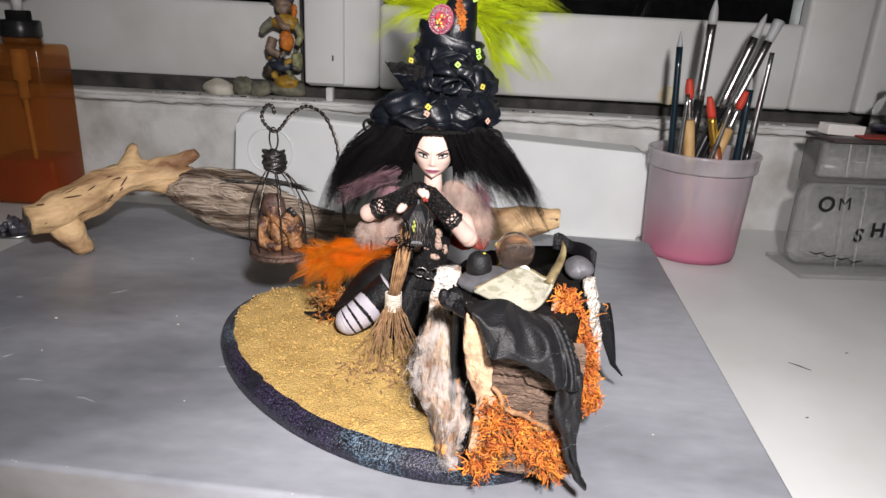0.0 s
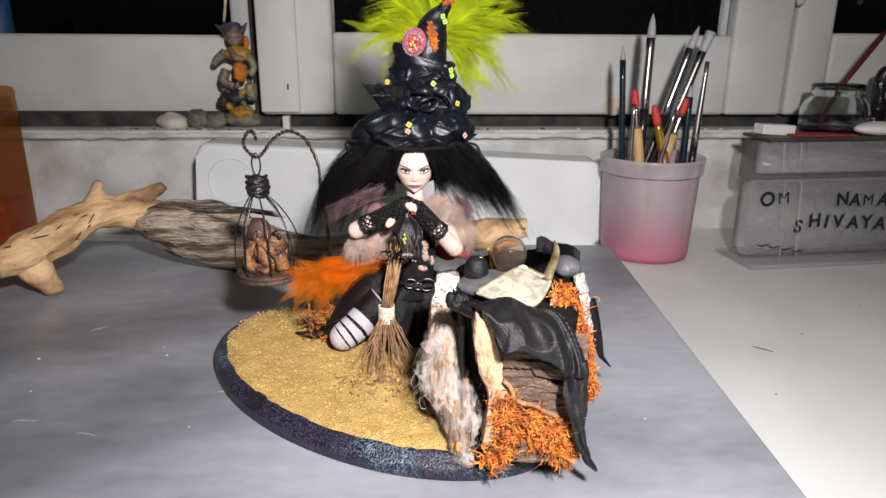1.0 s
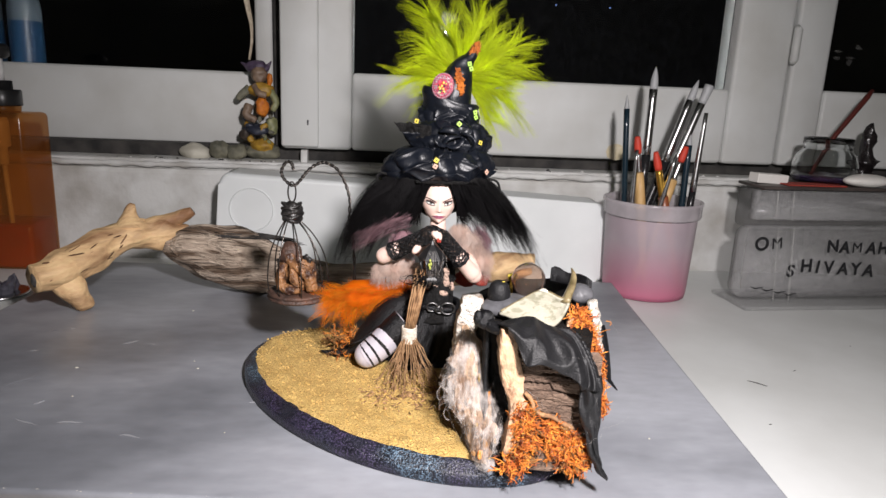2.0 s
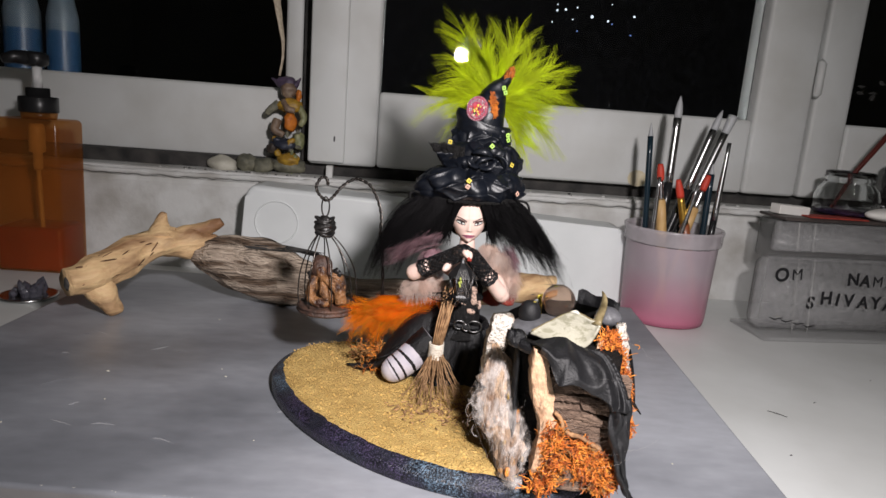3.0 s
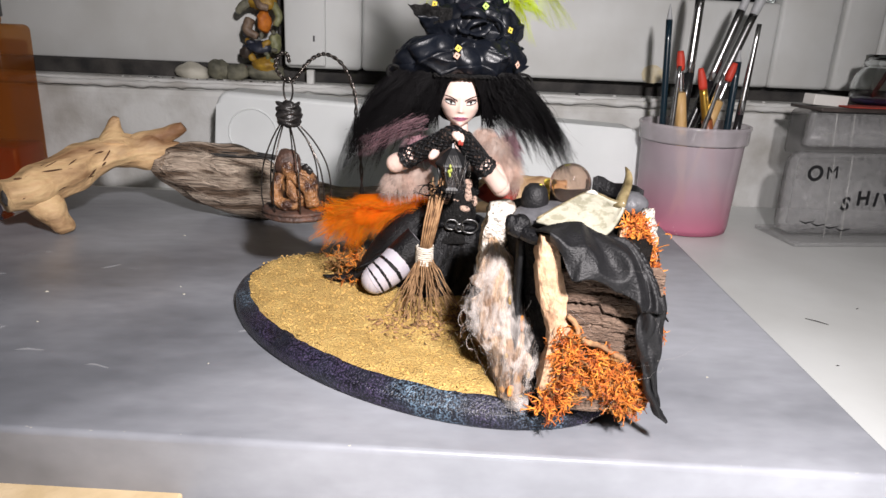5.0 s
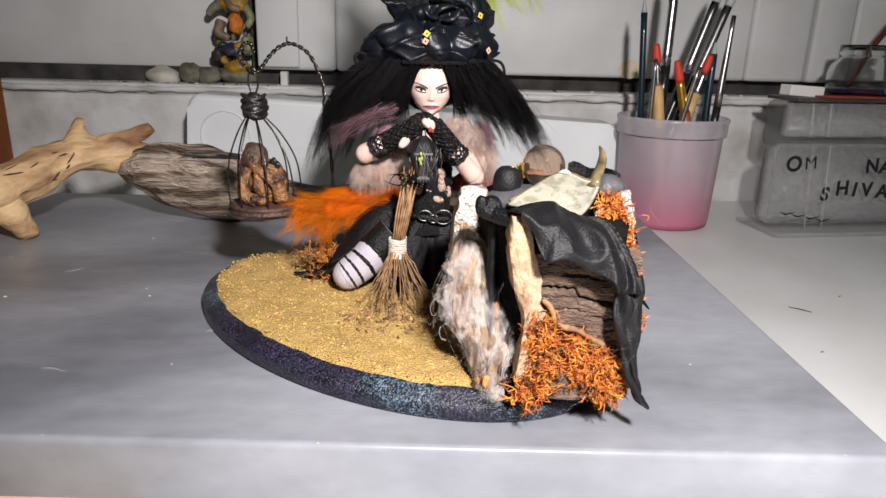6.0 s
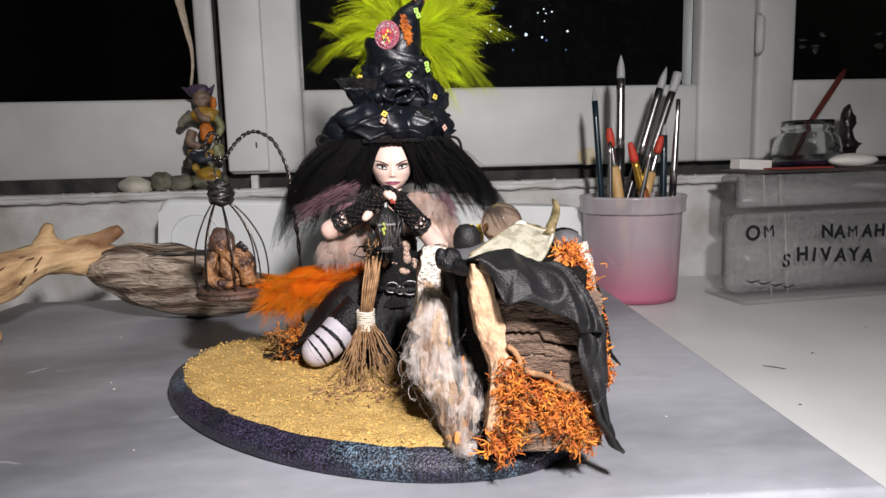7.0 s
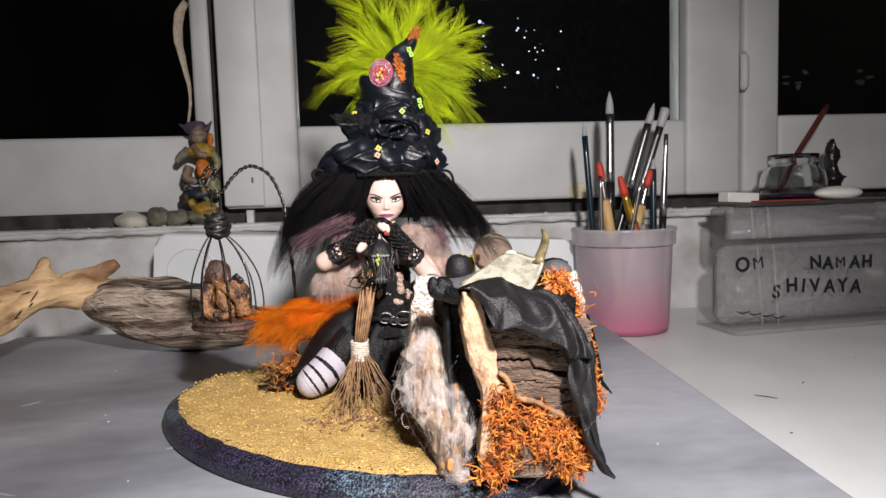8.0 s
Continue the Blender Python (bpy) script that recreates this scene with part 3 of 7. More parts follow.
for k in range(30):
    ball(bm, (0.475 + U(-0.125, 0.12), 1.6 + U(0, 0.05), 0.49 + U(-0.085, 0.13)), U(0.0012, 0.0034) * (1.9 if k % 6 == 0 else 1), 8, 6, 1 if k % 4 == 1 else 0)
solo("glowing_specks", bm, [speck_white, speck_blue], (0.5, 1.6, 0.6), "small glowing white and blue specks beyond the window", "lights", kind="stuff")
# smears on the right pane
bm = bmesh.new()
for k in range(9):
    ball(bm, (0.475 + U(0, 0.11), 0.3975, 0.20 + U(0, 0.028)), (U(0.002, 0.006), 0.0002, U(0.001, 0.004)), 10, 6, lump=0.5, freq=300)
smear = filmy("smear", (0.35, 0.34, 0.33), 0.10, 0.6)
part("smear", bm, smear, right)
# two plastic bottles outside on the ledge
for x, w, h in ((-0.500, 0.034, 0.22), (-0.452, 0.03, 0.215)):
    b = thing("plastic_bottle", (x, 0.52, 0.0), "pale plastic bottle with a blue label outside the window", "bottle", "bottles on the outer ledge")
    bm = bmesh.new()
    lathe(bm, (x, 0.52, 0.05), [(w * 0.55, 0), (w * 0.6, 0.006), (w * 0.6, h - 0.03), (w * 0.4, h), (w * 0.25, h + 0.01), (w * 0.25, h + 0.03)], 24)
    part("body", bm, pale_plastic, b)
    bm = bmesh.new()
    lathe(bm, (x, 0.52, 0.05), [(w * 0.61, 0.09), (w * 0.61, 0.17)], 24, cap=(False, False))
    part("label", bm, blue_plastic, b)
structure("outer_ledge", [((0.1, 0.56, 0.02), (3.4, 0.2, 0.06))], plaster, "outer window ledge", "ledge")

# ---- the grey slab ----
bm = bmesh.new()
low = [(0.1605, -0.119), (-0.300, -0.0855), (-0.272, 0.256), (0.187, 0.2225)][::-1]
vb = [bm.verts.new((x, y, TOP)) for x, y in low]
vt = [bm.verts.new((x, y, 0)) for x, y in low]
bm.faces.new(vt), bm.faces.new(vb[::-1])
for k in range(4):
    bm.faces.new((vb[k], vb[(k + 1) % 4], vt[(k + 1) % 4], vt[k]))
bmesh.ops.bevel(bm, geom=list(bm.edges), offset=0.0022, segments=3, affect="EDGES", profile=0.6)
bm.normal_update()
slab = solo("stone_slab", bm, slab_grey, (-0.06, 0.07, TOP), "grey marbled stone slab lying on the white worktop", "slab", smooth=False)
for f in slab.data.polygons:
    f.use_smooth = f.area < 2e-3
# pale specks and scuffs on the slab
bm = bmesh.new()
for k in range(14):
    ball(bm, (U(-0.28, 0.15), U(-0.09, 0.2), 0.0001), (U(0.0003, 0.0009), U(0.0003, 0.0007), 0.0003), 6, 4)
# flecks along the front edge: pale chips, and the edge's highlight painted with them
for k in range(26):
    x = U(-0.28, 0.155)
    ball(bm, (x, -0.1065 - 0.0728 * x + 0.0008 + U(-0.0004, 0.0010), -0.0002), (U(0.0003, 0.0011), U(0.0001, 0.0003), 0.0002), 6, 4)
ball(bm, (-0.187, 0.023, 0.0), (0.0011, 0.0007, 0.0005), 8, 5)
solo("pale_specks", bm, stone_pale, (-0.06, 0.05, 0), "pale dust specks on the slab, flecks for its chipped, highlighted front edge", "dust", kind="stuff")
bm = bmesh.new()
for k in range(26):
    p, a, ln = Vector((U(-0.285, 0.02), U(-0.085, 0.09), 0.00015)), U(-0.5, 0.9), U(0.004, 0.020)
    d = Vector((math.cos(a), math.sin(a), 0))
    tube(bm, [p + d * ln * i / 5 + Vector((-d.y, d.x, 0)) * 0.0006 * math.sin(i + k) for i in range(6)], [0.0001, 0.0004, 0.0006, 0.0005, 0.0003, 0.0001], 6, flat=0.2)
solo("scuff_marks", bm, filmy("scuff", (0.62, 0.63, 0.65), 0.16, 0.6), (-0.13, 0, 0), "faint pale scuffs on the grey slab", "scuffs", kind="stuff")
# papers at the front edge of the worktop
bm = bmesh.new()
block(bm, (-0.185, -0.135, TOP + 0.002), (0.20, 0.09, 0.004), 0.0008, pose(0, 0, 0, 0, 0, -5))
solo("wooden_offcut", bm, card, (-0.185, -0.135, TOP), "pale wooden offcut lying at the front of the slab", "offcut", smooth=False)
bm = bmesh.new()
block(bm, (-0.045, -0.142, TOP + 0.0008), (0.072, 0.07, 0.0012), 0.0004, pose(0, 0, 0, 0, 0, -7))
solo("paper_scrap", bm, paper, (-0.045, -0.142, TOP), "white paper scrap lying at the front of the slab", "paper", smooth=False)

# ---- white moulded plastic tray behind ----
panel = thing("moulded_tray", (0.012, 0.29, TOP), "white moulded plastic tray with rounded corners leaning at the wall", "tray")
bm = bmesh.new()
outline = []
for cx, cz, a0 in ((0.194, 0.0445, 0), (-0.168, 0.0640, 90), (-0.176, -0.014, 180), (0.199, -0.014, 270)):
    for k in range(7):
        a = radians(a0 + 15 * k)
        outline.append((cx + 0.012 * math.cos(a), cz + 0.012 * math.sin(a)))
f0 = [bm.verts.new((x, 0.310, z)) for x, z in outline]
f1 = [bm.verts.new((x, 0.352, z)) for x, z in outline]
bm.faces.new(f0[::-1]), bm.faces.new(f1)
for k in range(len(outline)):
    j = (k + 1) % len(outline)
    bm.faces.new((f0[k], f0[j], f1[j], f1[k]))
front = [e for e in bm.edges if all(v.co.y < 0.315 for v in e.verts)]
bmesh.ops.bevel(bm, geom=front, offset=0.005, segments=4, affect="EDGES", profile=0.5)
bmesh.ops.recalc_face_normals(bm, faces=bm.faces)
body = part("body", bm, foam_white, panel, smooth=False)
for f in body.data.polygons:
    f.use_smooth = f.area < 1e-3
bm = bmesh.new()
ringpts = [(-0.149 + 0.021 * math.cos(a), 0.3095, 0.0405 + 0.021 * math.sin(a)) for a in [2 * math.pi * k / 40 for k in range(41)]]
tube(bm, ringpts, 0.0007, 6, cap=False)
part("moulded_ring", bm, foam_white, panel)

# ---- oval base plate with sand ----
PC, PA, PB, PT = (-0.0057, -0.0112), 0.1035, 0.0625, radians(-43)


def oval(a, d, z):
    x, y = (PA - d) * math.cos(a), (PB - d) * math.sin(a)
    return Vector((PC[0] + x * math.cos(PT) - y * math.sin(PT), PC[1] + x * math.sin(PT) + y * math.cos(PT), z))


plate = thing("oval_plaque", (PC[0], PC[1], 0), "oval wooden plaque, blue black painted rim, sand on top", "plaque")
bm = bmesh.new()
N = 120
rings = [[bm.verts.new(oval(2 * math.pi * k / N, d, z)) for k in range(N)] for d, z in
         ((0.001, 0.0), (0.0, 0.001), (0.0, 0.0055), (0.0008, 0.0066), (0.0022, 0.0074), (0.0040, 0.0086), (0.0052, 0.0095), (0.0066, 0.0100), (0.010, 0.0100))]
for i in range(len(rings) - 1):
    for k in range(N):
        bm.faces.new((rings[i][k], rings[i][(k + 1) % N], rings[i + 1][(k + 1) % N], rings[i + 1][k]))
bm.faces.new(rings[0][::-1]), bm.faces.new(rings[-1])
part("rim", bm, plate_paint, plate, "rim mottled blue and black, its sheen and glints painted in")
bm = bmesh.new()
SN = 160
last = None
for j in range(26):
    f = j / 25
    row = []
    for k in range(SN):
        a = 2 * math.pi * k / SN
        edge = 0.0062 + 0.0009 * noise.noise(Vector((math.cos(a) * 9, math.sin(a) * 9, 1))) + 0.0005 * noise.noise(Vector((math.cos(a) * 40, math.sin(a) * 40, 5)))
        p = oval(a, edge, 0)
        c = Vector((PC[0], PC[1], 0))
        q = c + (p - c) * f
        q.z = 0.0113 + 0.0006 * noise.noise(q * 120) + 0.0003 * noise.noise(q * 420) - (0.0014 if j == 25 else 0)
        row.append(q)
    if j == 0:
        mid_v = bm.verts.new(row[0])
        continue
    cur = [bm.verts.new(q) for q in row]
    for k in range(SN):
        n = (k + 1) % SN
        if last is None:
            bm.faces.new((mid_v, cur[k], cur[n]))
        else:
            bm.faces.new((last[k], cur[k], cur[n], last[n]))
    last = cur
part("sand_bed", bm, sand_mat, plate, "ochre sand bed")
bm = bmesh.new()
for k in range(3600):
    a, f = U(0, 2 * math.pi), math.sqrt(U(0, 1))
    c = Vector((PC[0], PC[1], 0))
    q = c + (oval(a, 0.0068, 0) - c) * f
    q.z = 0.0116 + 0.0006 * noise.noise(q * 120)
    s = U(0.00018, 0.0005) * (1.6 if RNG.random() < 0.05 else 1)
    ball(bm, q, (s * U(0.7, 1.4), s * U(0.7, 1.4), s * 0.8), 4, 3)
tagged(part("loose_sand", bm, grain_mat, plate, "loose sand grains", smooth=False), kind="stuff")

# ---- driftwood branch ----
wood = thing("driftwood", (-0.12, 0.16, 0), "bleached driftwood branch, part smooth tan, part grey and furrowed", "driftwood")


def limb(name, pts, rads, mat, amp, freq, seg=28, steps=9, flute=0.0, label="", seed=0.0):
    bm = bmesh.new()
    line = spline(pts, steps)
    rr = [p.x for p in spline([(r, 0, 0) for r in rads], steps)]
    rings = tube(bm, line, rr, seg)
    if flute:
        for i, ring in enumerate(rings):
            for k, v in enumerate(ring):
                d = v.co - line[i]
                v.co = line[i] + d * (1 + flute * noise.noise(Vector((k * 0.9, i * 0.06 + seed, seed))))
    rough_up(bm, amp, freq, seed)
    return part(name, bm, mat, wood, label)


limb("limb", [(-0.2497, 0.1050, 0.0275), (-0.2410, 0.1160, 0.0297), (-0.2260, 0.1400, 0.0370), (-0.2130, 0.1570, 0.0445), (-0.2030, 0.1650, 0.0468), (-0.1870, 0.1740, 0.0455), (-0.1720, 0.1800, 0.0420)],
     [0.0092, 0.0116, 0.0120, 0.0110, 0.0114, 0.0114, 0.0085], drift_tan, 0.0034, 75, flute=0.20, label="smooth tan limb", seed=1.0)
limb("fork", [(-0.2440, 0.1200, 0.0310), (-0.2370, 0.1210, 0.0200), (-0.2305, 0.1220, 0.0105), (-0.2265, 0.1225, 0.0040), (-0.2255, 0.1225, 0.0012)], [0.0112, 0.0104, 0.0084, 0.0062, 0.0040], drift_tan, 0.0022, 90, 22, seed=2.0)
limb("knob", [(-0.2080, 0.1630, 0.0500), (-0.2085, 0.1660, 0.0590), (-0.2078, 0.1680, 0.0655), (-0.2068, 0.1680, 0.0685)], [0.0125, 0.0066, 0.0036, 0.0020], drift_tan, 0.0012, 120, 14, seed=3.0)
limb("spur", [(-0.1960, 0.1710, 0.0480), (-0.1830, 0.1760, 0.0540), (-0.1730, 0.1790, 0.0590), (-0.1660, 0.1800, 0.0628)], [0.0100, 0.0074, 0.0050, 0.0034], drift_tan, 0.0014, 100, 16, seed=4.0)
limb("grey_limb", [(-0.1860, 0.1690, 0.0390), (-0.1780, 0.1720, 0.0365), (-0.1610, 0.1750, 0.0335), (-0.1400, 0.1770, 0.0265), (-0.1160, 0.1750, 0.0215), (-0.0980, 0.1700, 0.0190), (-0.0550, 0.1600, 0.0170), (-0.0100, 0.1620, 0.0175), (0.0400, 0.1680, 0.0220), (0.0800, 0.1720, 0.0260), (0.1020, 0.1740, 0.0280)],
     [0.0060, 0.0115, 0.0172, 0.0222, 0.0205, 0.0160, 0.0120, 0.0110, 0.0105, 0.0085, 0.0060], drift_grey, 0.003, 48, flute=0.30, label="grey furrowed limb", seed=5.0)
limb("tail", [(0.0250, 0.1660, 0.0205), (0.0500, 0.1690, 0.0235), (0.0780, 0.1720, 0.0262), (0.0980, 0.1738, 0.0280), (0.1040, 0.1742, 0.0284)], [0.0080, 0.0116, 0.0110, 0.0080, 0.0066], drift_tan, 0.0024, 90, flute=0.2, label="broken tan end", seed=8.0)
bm = bmesh.new()
for k in range(26):  # deep cracks along the grey limb
    a = U(-2.6, 0.4)
    s = U(-0.158, -0.115)
    r = 0.0215 - abs(s + 0.125) * 0.12
    pts = []
    for i in range(7):
        x = s + i * 0.006
        c = Vector((x, 0.177, 0.026 - (x + 0.125) * 0.12))
        aa = a + 0.05 * i
        pts.append(c + Vector((0, math.cos(aa), -math.sin(aa))) * (r - 0.0002) * Vector((0, 1, 1)).length / 1.414)
    tube(bm, pts, [0.0001, 0.0005, 0.0007, 0.0008, 0.0006, 0.0004, 0.0001], 5)
part("crack", bm, grime, wood)
bm = bmesh.new()
trunk = spline([(-0.2497, 0.1050, 0.0275), (-0.2410, 0.1160, 0.0297), (-0.2260, 0.1400, 0.0370), (-0.2130, 0.1570, 0.0445), (-0.2030, 0.1650, 0.0468), (-0.1870, 0.1740, 0.0455)], 10)
for k in range(40):  # splits, borings and flakes along the tan limb
    i0 = RNG.randrange(2, len(trunk) - 8)
    a, n = U(-2.9, 0.5), RNG.randrange(3, 7)
    r = float(np.interp(i0, [0, 10, 20, 30, 40, 50], [0.0092, 0.0116, 0.0120, 0.0110, 0.0114, 0.0114])) * 0.955
    pts = []
    for i in range(n):
        d = (trunk[i0 + i + 1] - trunk[i0 + i]).normalized()
        sd = d.cross(Vector((0, 0, 1))).normalized()
        up = sd.cross(d)
        aa = a + 0.09 * i * math.sin(k)
        pts.append(trunk[i0 + i] + (sd * math.cos(aa) - up * math.sin(aa)) * r)
    tube(bm, pts, [0.0001] + [U(0.0003, 0.0009)] * (n - 2) + [0.0001], 5, flat=0.5)
part("split", bm, material("split_brown", (0.13, 0.06, 0.028), (0.06, 0.028, 0.014), scale=200, rough=0.9, bump=0.3), wood, "dark splits in the wood")
bm = bmesh.new()
# dark lumpy ball sunk into the cut end of the tan limb
ball(bm, (-0.2482, 0.1068, 0.0268), (0.0034, 0.0052, 0.0064), 20, 12, lump=0.4, freq=260)
part("dark_end", bm, grime, wood, "dark rough cut end")

# ---- hanging cage with its clay figure ----
CX, CY = -0.0640, 0.036
cage = thing("hanging_cage", (CX, CY, 0.042), "small dark wire cage hanging from a twisted wire", "cage")
bm = bmesh.new()
lathe(bm, (CX, CY, 0), [(0.0165, 0.0405), (0.0176, 0.0412), (0.0176, 0.0422), (0.0168, 0.0427), (0.0172, 0.0434), (0.0176, 0.0442), (0.0168, 0.0450), (0.012, 0.0452)], 40)
rough_up(bm, 0.0005, 300)
part("floor_disc", bm, rust, cage, "rusty brown round floor")
for k in range(8):
    a = 2 * math.pi * k / 8 + 0.25
    bm = bmesh.new()
    ca, sa = math.cos(a), math.sin(a)
    tube(bm, spline([(CX + 0.0164 * ca, CY + 0.0164 * sa, 0.0445), (CX + 0.0172 * ca, CY + 0.0172 * sa, 0.053), (CX + 0.0155 * ca - 0.0004, CY + 0.0155 * sa, 0.066), (CX + 0.0102 * ca - 0.0015, CY + 0.0102 * sa, 0.078), (CX + 0.004 * ca - 0.003, CY + 0.004 * sa, 0.0865)], 4), 0.00042, 6)
    part("rib", bm, wire_dark, cage)
bm = bmesh.new()
ball(bm, (CX - 0.003, CY, 0.0910), (0.0058, 0.0056, 0.0064), 28, 18, lump=0.30, freq=230)
for j in range(5):
    z = 0.0868 + j * 0.0021
    r = 0.0056 - 0.0003 * abs(j - 2)
    tube(bm, [(CX - 0.003 + r * math.cos(a) * (1 + 0.06 * math.sin(3 * a + j)), CY + r * math.sin(a), z + 0.0009 * math.sin(a * 2 + j * 1.9)) for a in [2 * math.pi * k / 28 for k in range(29)]], 0.0012, 6, cap=False, flat=0.7)
part("knot", bm, clay_dark, cage, "black bound knot")
bm = bmesh.new()
tube(bm, [(CX - 0.003 + 0.0022 * math.cos(a), CY, 0.1025 + 0.0058 * math.sin(a)) for a in [2 * math.pi * k / 24 for k in range(25)]], 0.00045, 6, cap=False)
part("ring", bm, wire_dark, cage)

hanger = thing("wire_hanger", (-0.036, 0.045, 0.012), "twisted black wire bent into a hook that holds the cage", "wire hook")
path = spline([(-0.0660, 0.036, 0.1150), (-0.0672, 0.036, 0.1190), (-0.0702, 0.036, 0.1190), (-0.0727, 0.036, 0.1140), (-0.0710, 0.036, 0.1095), (-0.0665, 0.036, 0.1062), (-0.0628, 0.036, 0.1088), (-0.0590, 0.036, 0.1138), (-0.0535, 0.036, 0.1185), (-0.0480, 0.037, 0.1195), (-0.0415, 0.038, 0.1155), (-0.0370, 0.039, 0.1070), (-0.0348, 0.040, 0.0980), (-0.0350, 0.041, 0.0860), (-0.0330, 0.043, 0.0740), (-0.0320, 0.045, 0.0500), (-0.0330, 0.046, 0.0113)], 12)
for ph in (0, math.pi):
    bm = bmesh.new()
    pts = []
    for i, p in enumerate(path):
        d = (path[min(i + 1, len(path) - 1)] - path[max(i - 1, 0)]).normalized()
        s = Vector((0, 1, 0))
        u = d.cross(s).normalized()
        a = i * 0.62 + ph
        pts.append(p + (s * math.cos(a) + u * math.sin(a)) * 0.00055)
    tube(bm, pts, 0.0005, 5)
    part("wire", bm, wire_dark, hanger)

bm = bmesh.new()
ball(bm, (CX + 0.0012, CY + 0.001, 0.0540), (0.0098, 0.0085, 0.0105), 32, 22, 0, lump=0.16, freq=110)
ball(bm, (CX - 0.0036, CY - 0.002, 0.0668), (0.0064, 0.0062, 0.0074), 28, 20, 2, lump=0.10, freq=150)
ball(bm, (CX - 0.0030, CY - 0.0075, 0.0655), (0.0030, 0.0022, 0.0034), 14, 10, 0, lump=0.2, freq=300)
for pts, r0, r1 in (([(-0.0030, -0.0066, 0.0620), (0.0030, -0.0090, 0.0605), (0.0074, -0.0082, 0.0550), (0.0088, -0.0066, 0.0475)], 0.0026, 0.0036),
                    ([(-0.0070, -0.0060, 0.0625), (-0.0086, -0.0078, 0.0560), (-0.0082, -0.0080, 0.0480)], 0.0024, 0.0032),
                    ([(-0.0076, -0.0080, 0.0490), (-0.0030, -0.0104, 0.0478), (0.0030, -0.0098, 0.0482)], 0.0030, 0.0026),
                    ([(-0.0020, -0.0072, 0.0600), (-0.0010, -0.0092, 0.0550), (0.0015, -0.0096, 0.0500)], 0.0018, 0.0030)):
    line = spline([(CX + x, CY + y, z) for x, y, z in pts], 6)
    tube(bm, line, [r0 + (r1 - r0) * i / (len(line) - 1) for i in range(len(line))], 14)
rough_up(bm, 0.0007, 320)
for x, z, h in ((-0.0100, 0.0632, 0.0014), (-0.0096, 0.0604, 0.0012), (0.0050, 0.0650, 0.0022), (0.0066, 0.0634, 0.0018)):  # dark spikes
    ball(bm, (CX + x, CY - 0.002, z), (0.0018, 0.0014, h), 8, 6, 1, lump=0.7, freq=700)
solo("clay_figure", bm, [idol_clay, clay_dark, rust], (-0.063, 0.036, 0.0452), "glossy reddish brown lumpy clay figure sitting in the cage", "figurine")

# ---- the seated witch doll: one mesh ----
SK, BK, LA, NE, HA, PI, FL, WH, EY, EW, LI, RE, SI, LS, SM = range(15)
DOLL = [skin, cloth_black, lace_black, net_black, hair_black, hair_pink, fluff_white, stocking_white, eye_dark, eye_white, lips, red_cloth, pewter, lace_skin, smoky_lid]
bm = bmesh.new()
# head: a slim face with painted features
FX0, FY0 = 0.0156, 0.0285
HALF = ([0.0900, 0.0906, 0.0922, 0.0948, 0.0980, 0.1015, 0.1060, 0.1120, 0.1165], [0.0006, 0.0026, 0.0052, 0.0073, 0.0088, 0.0097, 0.0098, 0.0090, 0.0060])


def dent(d, s):
    return math.exp(-(d / s) ** 2)


def face_y(dx, z, w):
    """The depth of the face at dx from its middle, at height z, where it is w wide to each side."""
    y = FY0 - 0.0094 * math.sqrt(max(0.02, 1 - 0.94 * (dx / w) ** 2)) * (0.80 + 0.20 * math.sin(math.pi * min(1, max(0, (z - 0.0895) / 0.024))))
    a = abs(dx)
    y += 0.0008 * dent(a - 0.0048, 0.0026) * dent(z - 0.1013, 0.0014)
    y -= 0.0004 * dent(a - 0.0045, 0.0040) * dent(z - 0.1034, 0.0010)
    g = min(1.0, max(0.0, (0.1022 - z) / 0.0052))
    if z > 0.0960:
        y -= (0.0003 + 0.0013 * g ** 1.4) * dent(dx, 0.0008 + 0.0006 * g) * (1 if z > 0.0969 else max(0, (z - 0.0960) / 0.0009))
    y -= 0.0007 * dent(dx, 0.0026) * (dent(z - 0.0943, 0.0006) + dent(z - 0.0931, 0.0007)) + 0.0006 * dent(dx, 0.0022) * dent(z - 0.0911, 0.0011)
    return y - 0.0004 * dent(a - 0.0060, 0.0020) * dent(z - 0.0982, 0.0020)


def face_paint(dx, z):
    a = abs(dx)
    d = (a - 0.0049) / 0.0024
    zc = 0.1010 + 0.24 * (a - 0.0049)
    if abs(d) < 1:
        top, low = zc + 0.00062 * (1 - d * d), zc - 0.00052 * (1 - d * d)
        if low < z < top:
            return EY if (a - 0.0047) ** 2 + (z - zc - 0.0002) ** 2 < 0.00062 ** 2 else EW
        if top <= z < top + 0.00050 + 0.00018 * d or low - 0.00024 < z <= low:
            return EY
        if top <= z < top + 0.0012 or low - 0.0006 < z <= low:
            return SM
    if 1 <= d < 1.5 and abs(z - zc - 0.0001) < 0.0003 * (1.5 - d):
        return EY
    s = (a - 0.0018) / 0.0068
    if 0 < s < 1 and abs(z - (0.1018 + 0.0024 * s + 0.0006 * math.sin(math.pi * s))) < 0.00042 - 0.00022 * s:
        return EY
    m = abs(dx) / 0.0039
    if m < 1:
        if abs(z - 0.09375) < 0.00010:
            return SM
        if 0.0937 - 0.0011 * (1 - m * m) < z < 0.0938 + 0.0009 * (1 - m) ** 0.7 - 0.0002 * dent(dx, 0.0005):
            return LI
    return SK


rows = []
for j in range(112):
    z = 0.0900 + 0.0265 * j / 111
    w = float(np.interp(z, *HALF))
    rows.append([(Vector((FX0 + u * w, face_y(u * w, z, w), z)), u * w) for u in [-1 + 2 * i / 90 for i in range(91)]])
grid = [[bm.verts.new(p) for p, d in row] for row in rows]
